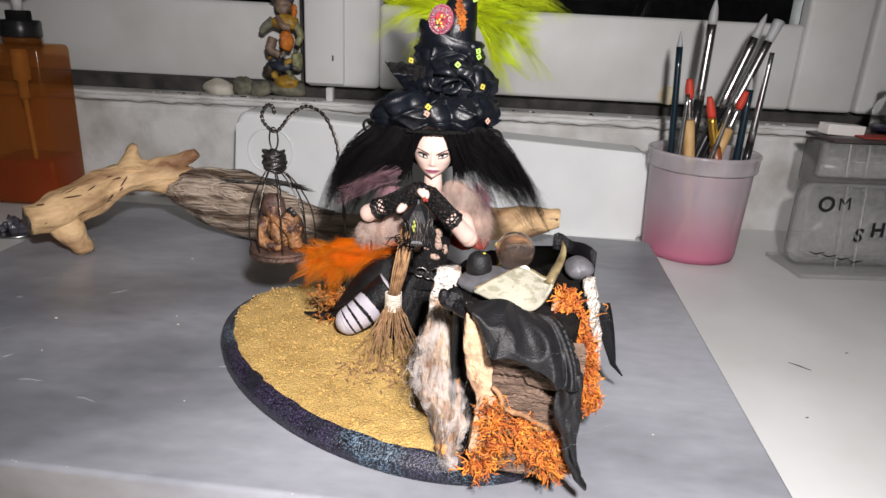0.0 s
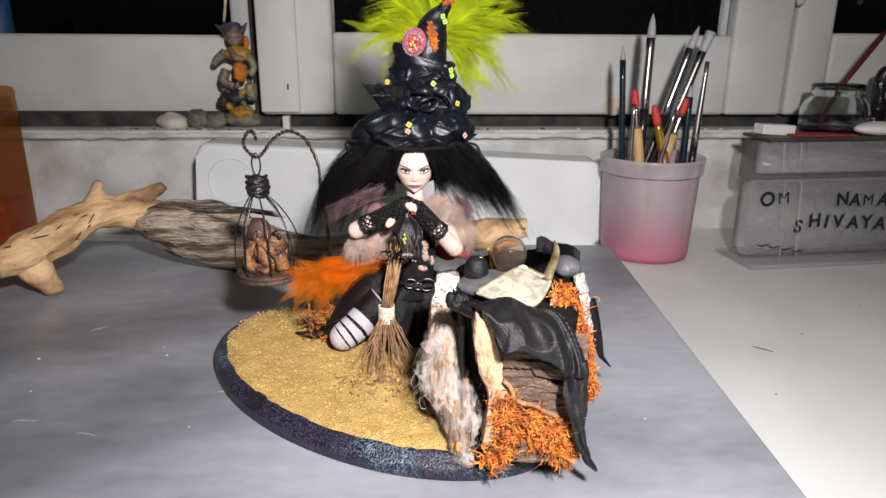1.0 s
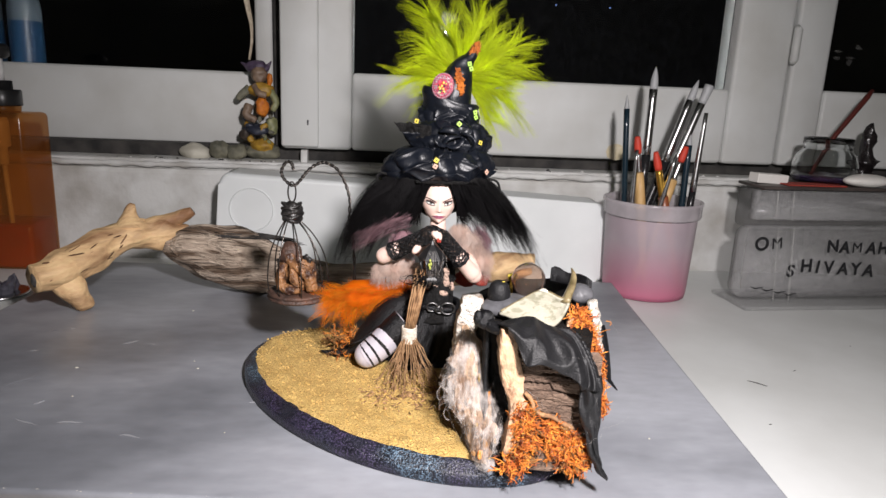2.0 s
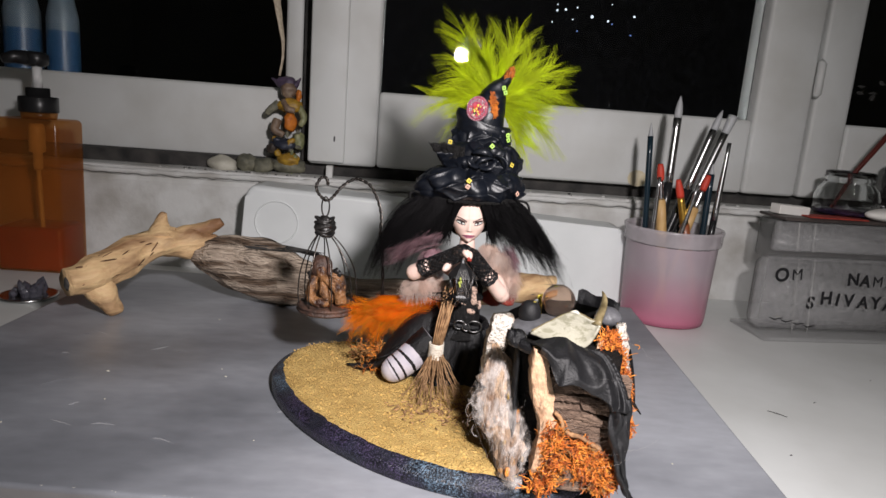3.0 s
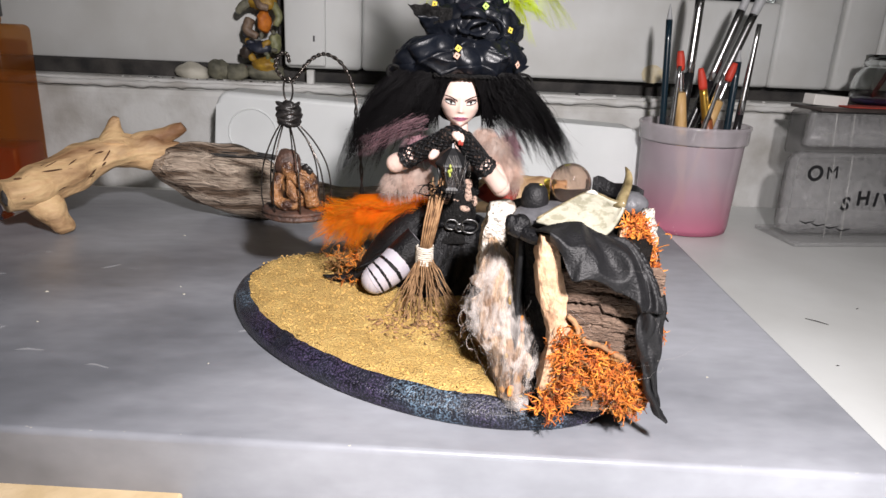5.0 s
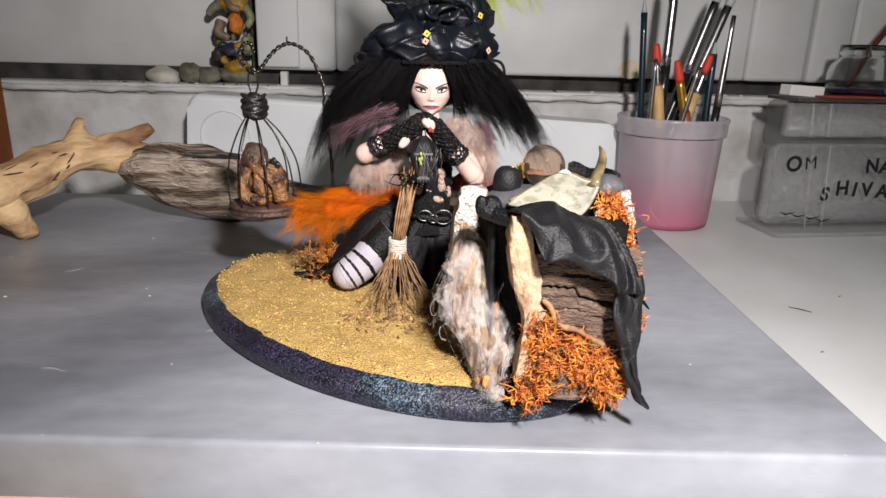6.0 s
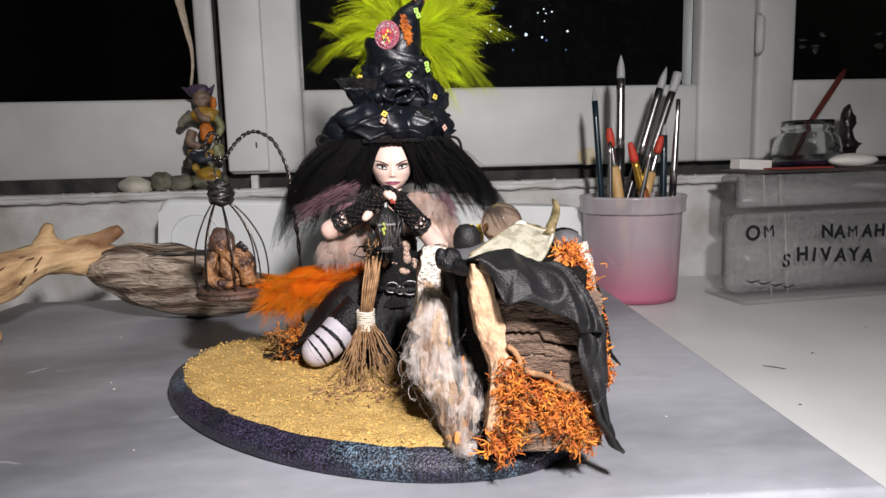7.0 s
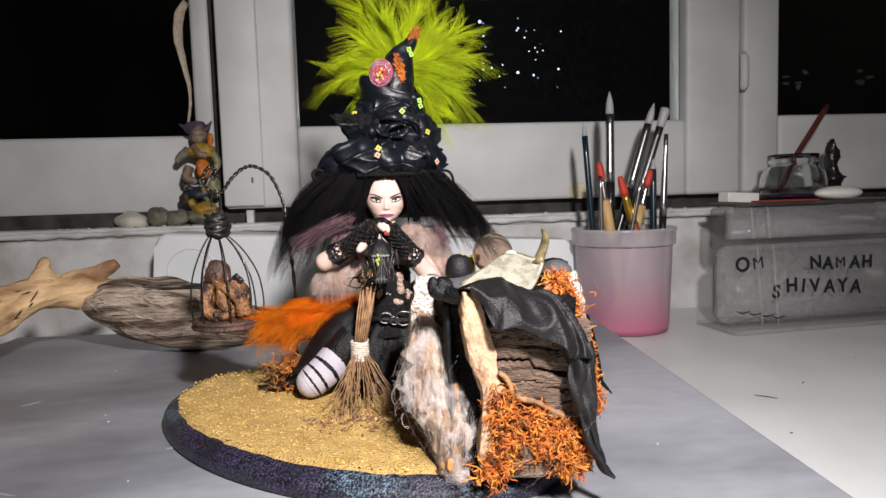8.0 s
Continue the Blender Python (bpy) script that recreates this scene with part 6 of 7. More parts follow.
bm = bmesh.new()
tube(bm, spline([(0.0446, -0.1010, 0.0470), (0.0466, -0.1016, 0.0452), (0.0481, -0.1020, 0.0427), (0.0484, -0.1022, 0.0405), (0.0504, -0.1022, 0.0388), (0.0535, -0.1020, 0.0378), (0.0565, -0.1018, 0.0366), (0.0608, -0.1014, 0.0338), (0.0630, -0.1010, 0.0330), (0.0653, -0.1004, 0.0308)], 5), 0.0009, 8)
rough_up(bm, 0.0005, 600)
part("root", bm, twig, stump, "thin wavy root")
# orange moss: front foot, right flank, top right
bm = bmesh.new()
ball(bm, (0.0630, -0.0970, 0.0200), (0.0084, 0.0028, 0.0080), 30, 20, lump=0.35, freq=300)
ball(bm, (0.0462, -0.0985, 0.0260), (0.0030, 0.0020, 0.0090), 20, 16, lump=0.35, freq=300)
for x, z, w, h, n in ((0.0452, 0.0372, 0.0014, 0.0026, 30), (0.0458, 0.0320, 0.0022, 0.0036, 60), (0.0468, 0.0255, 0.0026, 0.0044, 80), (0.0455, 0.0185, 0.0030, 0.0030, 50), (0.0410, 0.0140, 0.0036, 0.0010, 22)):
    moss(bm, (x, -0.1005, z), (w, 0.0020, h), int(n * 1.5), 0.0080, 0.00031, lift=0.05, mi=(0, 0, 0, 0, 1, 2))
for x, z, w, h, n in ((0.0560, 0.0300, 0.0030, 0.0036, 80), (0.0605, 0.0250, 0.0044, 0.0046, 120), (0.0650, 0.0230, 0.0046, 0.0046, 150), (0.0660, 0.0165, 0.0046, 0.0040, 140), (0.0690, 0.0190, 0.0028, 0.0060, 110), (0.0590, 0.0200, 0.0030, 0.0030, 30)):
    moss(bm, (x, -0.0995, z), (w, 0.0024, h), int(n * 1.5), 0.0072, 0.00030, lift=0.05, mi=(0, 0, 0, 0, 1, 2))
tagged(part("front_moss", bm, [moss_orange, moss_brown, moss_rust], stump, "curly orange moss"), kind="stuff")
bm = bmesh.new()
for k in range(11):
    f = k / 10
    moss(bm, (0.0700 + 0.0092 * f, -0.0790 + 0.004 * f, 0.0715 - 0.024 * f), (0.0036, 0.0030, 0.0030), 80, 0.0052, 0.00030, lift=0.1, mi=(0, 0, 0, 1))
    moss(bm, (0.0800 + 0.0060 * f, -0.0700 + 0.002 * f, 0.0500 - 0.028 * f), (0.0036, 0.0034, 0.0032), 64, 0.0052, 0.00030, lift=0.0, mi=(0, 0, 0, 1))
for k in range(5):
    p = Vector((0.0835 + U(-0.004, 0.004), -0.066 + U(-0.006, 0.006), U(0.03, 0.066)))
    strand(bm, p, p + Vector((U(0, 1), U(-1, 0), U(-0.5, 1))) * 0.003, p + Vector((U(0.0, 0.8), U(-1, 0), U(-0.5, 1))) * 0.005, 0.0003, 0.00015, 4)
tagged(part("flank_moss", bm, [moss_orange, moss_rust], stump, "curly orange moss"), kind="stuff")
# cobweb: a lumpy brown core, gauze and threads drawn over it
WZ = [0.0110, 0.0229, 0.0261, 0.0314, 0.0397, 0.0498, 0.0606]
WL = [0.0262, 0.0218, 0.0155, 0.0118, 0.0120, 0.0160, 0.0209]
WR = [0.0350, 0.0395, 0.0440, 0.0462, 0.0445, 0.0335, 0.0250]


def web(f, u, out=0.0):
    """A place on the hanging web: f from its top to its foot, u from side to side."""
    z = 0.0606 - 0.0490 * f
    a, b = float(np.interp(z, WZ, WL)), float(np.interp(z, WZ, WR))
    x = (a + b) / 2 + u * (b - a) / 2 * (1 + 0.16 * noise.noise(Vector((f * 6.0, 3.0 if u > 0 else 8.0, 1.7))))
    y = -0.0650 - 0.0270 * f - 0.004 * (1 - u * u) * min(1, 4 * f) - 0.006 * u * min(1, 2 * f)
    return Vector((x * (1 + (y + 0.085) / 0.215), y - out, z))


bm = bmesh.new()
rows = []
for j in range(26):
    row = []
    for i in range(21):
        p = web(j / 25, (i / 20 * 2 - 1) * (0.74 + 0.24 * noise.noise(Vector((j * 0.5, i // 11, 3)))), -0.0030)
        p += Vector((1, -1, 0.5)) * (0.0026 * noise.noise(p * 200) + 0.0012 * noise.noise(p * 600))
        row.append(p)
    rows.append(row)
sheet(bm, rows, 0.0016)
part("cobweb_core", bm, web_base, stump, "matted brown fibre")
for off, sd, wide in ((0.0006, 1.0, 0.95), (0.0034, 6.0, 0.85)):
    bm = bmesh.new()
    rows = []
    for j in range(34):
        row = []
        for i in range(29):
            p = web(j / 33, (i / 28 * 2 - 1) * (wide + 0.40 * noise.noise(Vector((j * 0.42, sd, i // 15)))), off)
            p += Vector((0.6, -1, 0.4)) * (0.0018 * noise.noise(p * 160 + Vector((sd, 0, 0))) + 0.0005 * noise.noise(p * 800))
            row.append(p)
        rows.append(row)
    sheet(bm, rows, 0.0002)
    part("cobweb_layer", bm, web_veil, stump, "hazy whitish cobweb gauze")
bm = bmesh.new()
for k in range(130):
    f, u = U(-0.02, 0.75), U(-1, 1)
    g = min(1.02, f + U(0.15, 0.55))
    a, c = web(f, u, U(0, 0.0040)), web(g, max(-1.05, min(1.05, u + U(-0.5, 0.5))), U(0, 0.0050))
    strand(bm, a, (a + c) / 2 + Vector((U(-1, 1), U(-1.3, 0.1), U(-1, 1))) * 0.0024, c, 0.000032, 0.00002, 9, 0 if k % 3 else 1, curl=0.0005)
for k in range(60):
    p = web(U(0.0, 0.95), RNG.choice((-1.0, 1.0)) * U(0.80, 1.0))
    d = Vector((U(-0.8, 0.8), U(-1, 0.2), U(-1.2, 0.4)))
    strand(bm, p, p + d * 0.004 + Vector((0, -0.001, 0)), p + d * U(0.002, 0.008), 0.000035, 0.00002, 6, 0 if k % 2 else 1, curl=0.0010)
for k in range(5):  # curled fibre ends low on the open side
    p = web(U(0.45, 0.78), -U(0.85, 1.0))
    r, a0 = U(0.0010, 0.0026), U(0, 6)
    tube(bm, [p + Vector((-0.0002 * i + r * math.cos(a0 + i * 0.5), -0.0002 * i, -0.0005 * i + r * math.sin(a0 + i * 0.5))) for i in range(11)], 0.00009, 4, 1 if k % 2 else 0, cap=False)
tagged(part("cobweb", bm, [web_grey, web_brown], stump, "fine grey cobweb threads"), kind="stuff")
bm = bmesh.new()
for f, u, w, h, mi in ((0.42, 0.25, 0.0010, 0.0030, 0), (0.50, 0.30, 0.0012, 0.0034, 0), (0.36, 0.10, 0.0008, 0.0024, 2), (0.72, -0.15, 0.0012, 0.0016, 2), (0.84, 0.25, 0.0014, 0.0030, 1), (0.92, 0.0, 0.0014, 0.0024, 0), (0.62, -0.55, 0.0012, 0.0022, 1), (0.80, 0.75, 0.0010, 0.0016, 2), (0.55, -0.30, 0.0009, 0.0020, 1), (0.95, -0.5, 0.0012, 0.0018, 1)):
    ball(bm, web(f, u, 0.0002), (w * 0.8, 0.0009, h * 0.8), 12, 8, lump=0.6, freq=500, mi=mi)
part("lichen", bm, [moss_orange, moss_brown, paint_yellow], stump)

# ---- black bat cloth over the stump ----
bat = thing("black_bat", (0.057, -0.095, 0.060), "black leathery bat draped over the stump, wings hanging", "bat")
T_ = [(0.0335, -0.0905, 0.0715), (0.0385, -0.0912, 0.0738), (0.0470, -0.0915, 0.0752), (0.0550, -0.0920, 0.0716), (0.0640, -0.0922, 0.0700), (0.0693, -0.0935, 0.0650), (0.0730, -0.0980, 0.0570), (0.0740, -0.1040, 0.0500)]
B_ = [(0.0370, -0.1000, 0.0712), (0.0395, -0.1045, 0.0676), (0.0428, -0.1070, 0.0608), (0.0490, -0.1078, 0.0602), (0.0565, -0.1080, 0.0582), (0.0620, -0.1080, 0.0540), (0.0648, -0.1080, 0.0516), (0.0664, -0.1070, 0.0500)]
tl, bl = spline(T_, 13), spline(B_, 13)
rows = []
for j in range(33):
    f = j / 32
    row = []
    for i in range(len(tl)):
        g = i / (len(tl) - 1)
        p = tl[i].lerp(bl[i], f)
        p.z += 0.0026 * math.sin(math.pi * f) * (1 - 0.3 * g)
        p.y -= 0.0042 * math.sin(math.pi * f)
        cr = noise.noise(Vector((g * 3.5, f * 1.6, 1.0)))
        spread = (g - 0.30) / (0.25 + 0.9 * f)
        rid = 1 - 2.6 * abs(noise.noise(Vector((spread * 2.3, 0.35 * f, 9.0))))
        rid += 0.7 * (1 - 3.0 * abs(noise.noise(Vector((spread * 4.0 + 0.8 * f, 1.6 * f + 2, 3.0)))))
        p += Vector((0.0, -0.0018, 0.0007)) * (cr * 1.0 + rid * 1.15) * (0.45 + 0.6 * f) * min(1, 4 * (1 - g) + 0.3)
        p.z += 0.0016 * abs(math.sin(g * math.pi * 3.5)) * f ** 3
        row.append(p)
    rows.append(row)
bm = bmesh.new()
sheet(bm, rows, 0.0007)
part("wing_membrane", bm, leather_black, bat, "creased leathery wing")
bm = bmesh.new()
prof = [(0.0640, 0.0735, -0.1045, 0.0560), (0.0655, 0.0738, -0.1060, 0.0505), (0.0651, 0.0741, -0.1066, 0.0430), (0.0688, 0.0738, -0.1064, 0.0326), (0.0706, 0.0748, -0.1062, 0.0247), (0.0735, 0.0766, -0.1060, 0.0190), (0.0757, 0.0784, -0.1060, 0.0146), (0.0783, 0.0793, -0.1066, 0.0132)]
sp = spline([(a, b, 0) for a, b, y, z in prof], 6)
sq = spline([(y, z, 0) for a, b, y, z in prof], 6)
rows = []
for (p, q) in zip(sp, sq):
    row = []
    for i in range(13):
        u = i / 12
        x = p.x + (p.y - p.x) * u
        row.append(Vector((x, q.x - 0.0016 * math.sin(math.pi * u) + 0.0018 * noise.noise(Vector((u * 4, q.y * 130, 2))) + 0.0008 * math.sin(u * 9 + q.y * 400), q.y)))
    rows.append(row)
sheet(bm, rows, 0.0008)
part("wing_tip", bm, leather_black, bat, "hanging pointed wing tip")
bm = bmesh.new()
rows = [[Vector((0.0915 + 0.0130 * j / 8 + (0.0085 - 0.0078 * (j / 8) ** 1.5) * (i / 4 - 0.2), -0.030 + 0.0008 * math.sin(i * 2.0), 0.0500 - 0.0340 * j / 8)) for i in range(5)] for j in range(9)]
rows[-1] = [Vector((0.1080 + 0.0002 * i, -0.0295, 0.0146)) for i in range(5)]
sheet(bm, rows, 0.0008)
part("wing_tip", bm, cloth_black, bat, "hanging pointed wing tip")
bm = bmesh.new()
rows = [[Vector((0.0740 + 0.0158 * i / 8, -0.0080 - 0.021 * (i / 8) ** 2 + 0.0006 * math.sin(i * 1.7), 0.0735 + 0.0010 * math.sin(i * 1.2) - 0.0060 * j - 0.0006 * (i / 8) ** 2)) for i in range(9)] for j in range(6)]
sheet(bm, rows, 0.0009)
part("back_membrane", bm, cloth_black, bat)
bm = bmesh.new()
ball(bm, (0.0292, -0.0860, 0.0718), (0.0044, 0.0036, 0.0040), 20, 14, lump=0.2, freq=260)
ball(bm, (0.0262, -0.0875, 0.0735), (0.0022, 0.0020, 0.0026), 14, 10, lump=0.2, freq=400)
tube(bm, bezier((0.0305, -0.0870, 0.0705), (0.0345, -0.0920, 0.0690), (0.0400, -0.0960, 0.0705), 8), [0.0026, 0.0027, 0.0027, 0.0026, 0.0025, 0.0024, 0.0023, 0.0022, 0.002], 12)
part("body", bm, cloth_black, bat)
bm = bmesh.new()
rows = [[Vector((0.0300 + 0.0065 * i / 5, -0.0800 - 0.0035 * j / 9 - 0.002 * math.sin(i * 1.4), 0.0690 - 0.0480 * j / 9)) for i in range(6)] for j in range(10)]
sheet(bm, rows, 0.0008)
part("rear_membrane", bm, cloth_black, bat)

bm = bmesh.new()
for k in range(20):
    p = Vector((U(0.028, 0.074), -0.1085, U(0.020, 0.066)))
    d = Vector((U(-1, 1), U(-0.25, 0.05), U(-1, 1))).normalized() * U(0.004, 0.014)
    strand(bm, p, p + d * 0.5 + Vector((U(-1, 1), U(-0.8, 0), U(-1, 1))) * 0.003, p + d, 0.000022, 0.000015, 8, 0, curl=0.0008)
for k in range(24):
    p = Vector((U(0.072, 0.084), U(-0.080, -0.056), U(0.030, 0.072)))
    d = Vector((U(-0.4, 1), U(-1, 0.1), U(-0.6, 1))).normalized() * U(0.003, 0.010)
    strand(bm, p, p + d * 0.5 + Vector((U(-1, 1), U(-0.8, 0), U(-1, 1))) * 0.002, p + d, 0.000022, 0.000015, 8, 0, curl=0.0008)
tagged(part("stray_thread", bm, web_grey, stump, "stray pale threads"), kind="stuff")

# ---- shell with horn, glass ball, cauldron and stone on the stump ----
shell = thing("pearly_shell", (0.052, -0.083, 0.0690), "grey mottled pearly shell piece standing up, with a horn", "shell")
edge_a = spline([(0.0370, -0.0748, 0.0708), (0.0420, -0.0790, 0.0702), (0.0490, -0.0820, 0.0692), (0.0566, -0.0846, 0.0684), (0.0603, -0.0852, 0.0712), (0.0625, -0.0852, 0.0755), (0.0638, -0.0846, 0.0790)], 5)
edge_b = spline([(0.0374, -0.0740, 0.0716), (0.0420, -0.0738, 0.0745), (0.0480, -0.0748, 0.0785), (0.0530, -0.0770, 0.0820), (0.0570, -0.0790, 0.0818), (0.0605, -0.0815, 0.0806), (0.0641, -0.0832, 0.0803)], 5)
rows = []
for j in range(9):
    f = j / 8
    rows.append([a.lerp(b, f) + Vector((0, 0.0016, -0.0008)) * math.sin(math.pi * f) for a, b in zip(edge_b, edge_a)])
bm = bmesh.new()
sheet(bm, rows, 0.0010)
rough_up(bm, 0.0002, 300)
part("bowl", bm, shell_pearl, shell)
bm = bmesh.new()
tube(bm, edge_b, 0.00045, 6)
part("rim", bm, horn_gold, shell, "brown translucent rim")
bm = bmesh.new()
tube(bm, spline([(0.0525, -0.0770, 0.0818), (0.0545, -0.0778, 0.0823), (0.0562, -0.0788, 0.0818)], 3), [0.0003, 0.0006, 0.0008, 0.0009, 0.0008, 0.0006, 0.0003], 8)
part("pale_knob", bm, stone_pale, shell)
bm = bmesh.new()
tube(bm, spline([(0.0624, -0.0828, 0.0786), (0.0645, -0.0792, 0.0810), (0.0672, -0.0745, 0.0843), (0.0686, -0.0702, 0.0872), (0.0684, -0.0668, 0.0893)], 5),
     [0.0029 - 0.00008 * i for i in range(6)] + [0.0025 - 0.00010 * i for i in range(6)] + [0.0019 - 0.0002 * i for i in range(9)], 14, mark=lambda i, n: 1 if i > n * 0.80 else 0, flat=0.55)
part("horn", bm, [horn_gold, shell_tip], shell, "curved gold green horn with a dark tip")
BALL = Vector((0.0527, -0.0538, 0.0800))
bm = bmesh.new()
ball(bm, BALL, 0.0077, 48, 32)
inner = bmesh.new()
ball(inner, BALL, 0.0073, 48, 32)
made = {v: bm.verts.new(v.co) for v in inner.verts}
for f in inner.faces:
    bm.faces.new([made[v] for v in reversed(f.verts)])
inner.free()
solo("glass_ball", bm, ball_glass, (0.0527, -0.0538, 0.0723), "clear brownish glass ball resting on the stump", "glass ball")
bm = bmesh.new()
ball(bm, (0.0460, -0.0600, 0.0692), (0.0150, 0.0130, 0.0046), 28, 16, lump=0.12, freq=140)
solo("grey_flat_stone", bm, stone_grey, (0.0455, -0.065, 0.0650), "flat dark grey stone on the stump", "stone")
pot = thing("tiny_cauldron", (0.0392, -0.0590, 0.0715), "tiny black cauldron with yellow flecks on the stump", "cauldron")
bm = bmesh.new()
lathe(bm, (0.0388, -0.0590, 0), [(0.0030, 0.0700), (0.0046, 0.0715), (0.0051, 0.0740), (0.0049, 0.0765), (0.0041, 0.0790), (0.0026, 0.0804), (0.0006, 0.0808)], 28)
part("bowl", bm, leather_black, pot)
bm = bmesh.new()
for x, z in ((0.0402, 0.0803),):
    ball(bm, (x, -0.0598, z), (0.0008, 0.0007, 0.0004), 7, 5, lump=0.5, freq=900)
part("fleck", bm, flake_yellow, pot, "yellow flecks")
bm = bmesh.new()
ball(bm, (0.0800, -0.0440, 0.0708), (0.0062, 0.0075, 0.0048), 24, 14, lump=0.12, freq=180)
solo("grey_pebble", bm, stone_grey, (0.0820, -0.044, 0.0660), "dark grey pebble on top of the stump", "pebble")
bm = bmesh.new()
ball(bm, (0.0475, -0.0400, 0.0770), (0.0022, 0.002, 0.0020), 12, 8, lump=0.5, freq=500)
tube(bm, [(0.0475, -0.040, 0.0668), (0.0475, -0.040, 0.0765)], 0.0008, 6)
solo("yellow_toadstool", bm, flake_yellow, (0.0475, -0.040, 0.0668), "tiny yellow tuft behind the glass ball", "toadstool")

# ---- plastic pot with brushes ----
BX, BY = 0.2400, 0.2830
jar = thing("plastic_pot", (BX, BY, TOP), "frosted plastic pot, pink in its lower half", "pot")
bm = bmesh.new()
lathe(bm, (BX, BY, 0), [(0.0362, TOP + 0.0005), (0.0392, TOP + 0.001), (0.0402, TOP + 0.006), (0.0433, 0.0520)], 64, cap=(True, False))
body = part("wall", bm, pot_plastic, jar)
bm = bmesh.new()
lathe(bm, (BX, BY, 0), [(0.0430, 0.0522), (0.0456, 0.0528), (0.0461, 0.0545), (0.0463, 0.0640), (0.0470, 0.0650), (0.0470, 0.0672), (0.0461, 0.0680), (0.0445, 0.0676), (0.0439, 0.0640), (0.0435, 0.0530)], 64, cap=(False, False))
part("rim", bm, filmy("rim_plastic", (0.62, 0.57, 0.60), 0.52, 0.25), jar, "thick frosted rim")
bm = bmesh.new()
lathe(bm, (BX, BY, 0), [(0.0340, TOP + 0.002), (0.0372, TOP + 0.005), (0.0376, TOP + 0.009), (0.0366, TOP + 0.0094)], 56)
part("pink_residue", bm, pot_liquid, jar, "pink dye dried on the bottom")


def brush(name, x, z, fx, fz, kind, label, y=0.0, thick=0.0035):
    """Its tip at x, z; it leans so that it crosses the rim's height at fx."""
    tip = Vector((x, BY + y, z))
    rim = Vector((fx, BY + y * 0.6 - 0.004, fz))
    d = (rim - tip).normalized()
    foot = tip + d * ((z - (TOP + 0.012)) / -d.z)
    foot.x = max(BX - 0.030, min(BX + 0.030, foot.x))
    foot.y = max(BY - 0.022, min(BY + 0.022, foot.y))
    d = (foot - tip).normalized()
    L = (foot - tip).length
    b = thing(name, foot, label, "paintbrush", "brushes in the pot")

    def seg(nm, a, c, ra, rc, mat, mid_r=None):
        bm = bmesh.new()
        pts = [tip + d * (L * (a + (c - a) * i / 6)) for i in range(7)]
        rr = [ra + (rc - ra) * i / 6 for i in range(7)]
        if mid_r:
            rr = [r + mid_r * math.sin(math.pi * i / 6) for i, r in enumerate(rr)]
        tube(bm, pts, rr, 12)
        part(nm, bm, mat, b)
    t = thick
    if kind == "shaper":
        seg("tip", 0, 0.10, 0.0003, t * 0.85, tip_grey, 0.0012)
        seg("ferrule", 0.10, 0.40, t * 0.9, t, silver)
        seg("handle", 0.40, 1, t * 1.05, t * 0.7, brush_black)
    elif kind == "flat":
        seg("tip", 0, 0.09, t * 1.2, t * 0.9, tip_grey)
        seg("ferrule", 0.09, 0.40, t * 0.9, t, silver)
        seg("handle", 0.40, 1, t * 1.05, t * 0.7, brush_black)
    elif kind == "blue":
        seg("tip", 0, 0.07, 0.0004, t * 0.8, tip_grey)
        seg("handle", 0.07, 0.62, t * 0.85, t * 0.9, brush_blue)
        seg("ferrule", 0.62, 1, t * 0.9, t * 0.8, brush_black)
    elif kind == "red_wood":
        seg("tip", 0, 0.11, t * 0.7, t * 0.9, tip_red, 0.0008)
        seg("ferrule", 0.11, 0.24, t * 0.7, t * 0.9, silver)
        seg("handle", 0.24, 1, t * 1.25, t * 0.9, brush_wood, 0.0012)
    elif kind == "red_gold":
        seg("tip", 0, 0.13, t * 0.55, t * 0.95, tip_red, 0.0008)
        seg("ferrule", 0.13, 0.33, t * 0.9, t * 1.15, gold)
        seg("handle", 0.33, 1, t * 1.3, t * 0.9, brush_brown)
    else:
        seg("ferrule", 0, 0.45, t * 0.45, t * 0.8, silver)
        seg("handle", 0.45, 1, t * 0.8, t * 0.7, brush_black)


brush("clay_shaper", 0.2300, 0.1910, 0.2275, 0.068, "shaper", "black clay shaper brush with silver ferrule and grey tip", 0.004, 0.0042)
brush("blue_brush", 0.2060, 0.1640, 0.2110, 0.068, "blue", "thin dark blue brush standing tip up", 0.006, 0.0032)
brush("clay_shaper", 0.2750, 0.1810, 0.2330, 0.068, "shaper", "black clay shaper brush with silver ferrule and grey tip", 0.010, 0.0040)
brush("clay_shaper", 0.2890, 0.1760, 0.2480, 0.068, "flat", "black flat brush with silver ferrule and grey tip", 0.016, 0.0040)
brush("red_brush", 0.2150, 0.1270, 0.2240, 0.068, "red_wood", "short wooden brush with red bristles", -0.008, 0.0034)
brush("red_brush", 0.2310, 0.1140, 0.2450, 0.068, "red_gold", "short brown brush with gold ferrule and red bristles", -0.016, 0.0036)
brush("red_brush", 0.2650, 0.1190, 0.2500, 0.068, "red_wood", "short wooden brush with red bristles", -0.004, 0.0032)
brush("silver_tool", 0.2790, 0.1510, 0.2760, 0.068, "steel", "slim black and silver modelling tool", -0.006, 0.0042)
brush("silver_tool", 0.2490, 0.1100, 0.2420, 0.068, "steel", "slim black and silver modelling tool", -0.020, 0.0036)
brush("silver_tool", 0.2140, 0.1150, 0.2150, 0.068, "steel", "slim black and silver modelling tool", -0.014, 0.0034)
brush("black_brush", 0.2700, 0.1300, 0.2680, 0.068, "blue", "thin black brush standing tip up", 0.002, 0.0036)

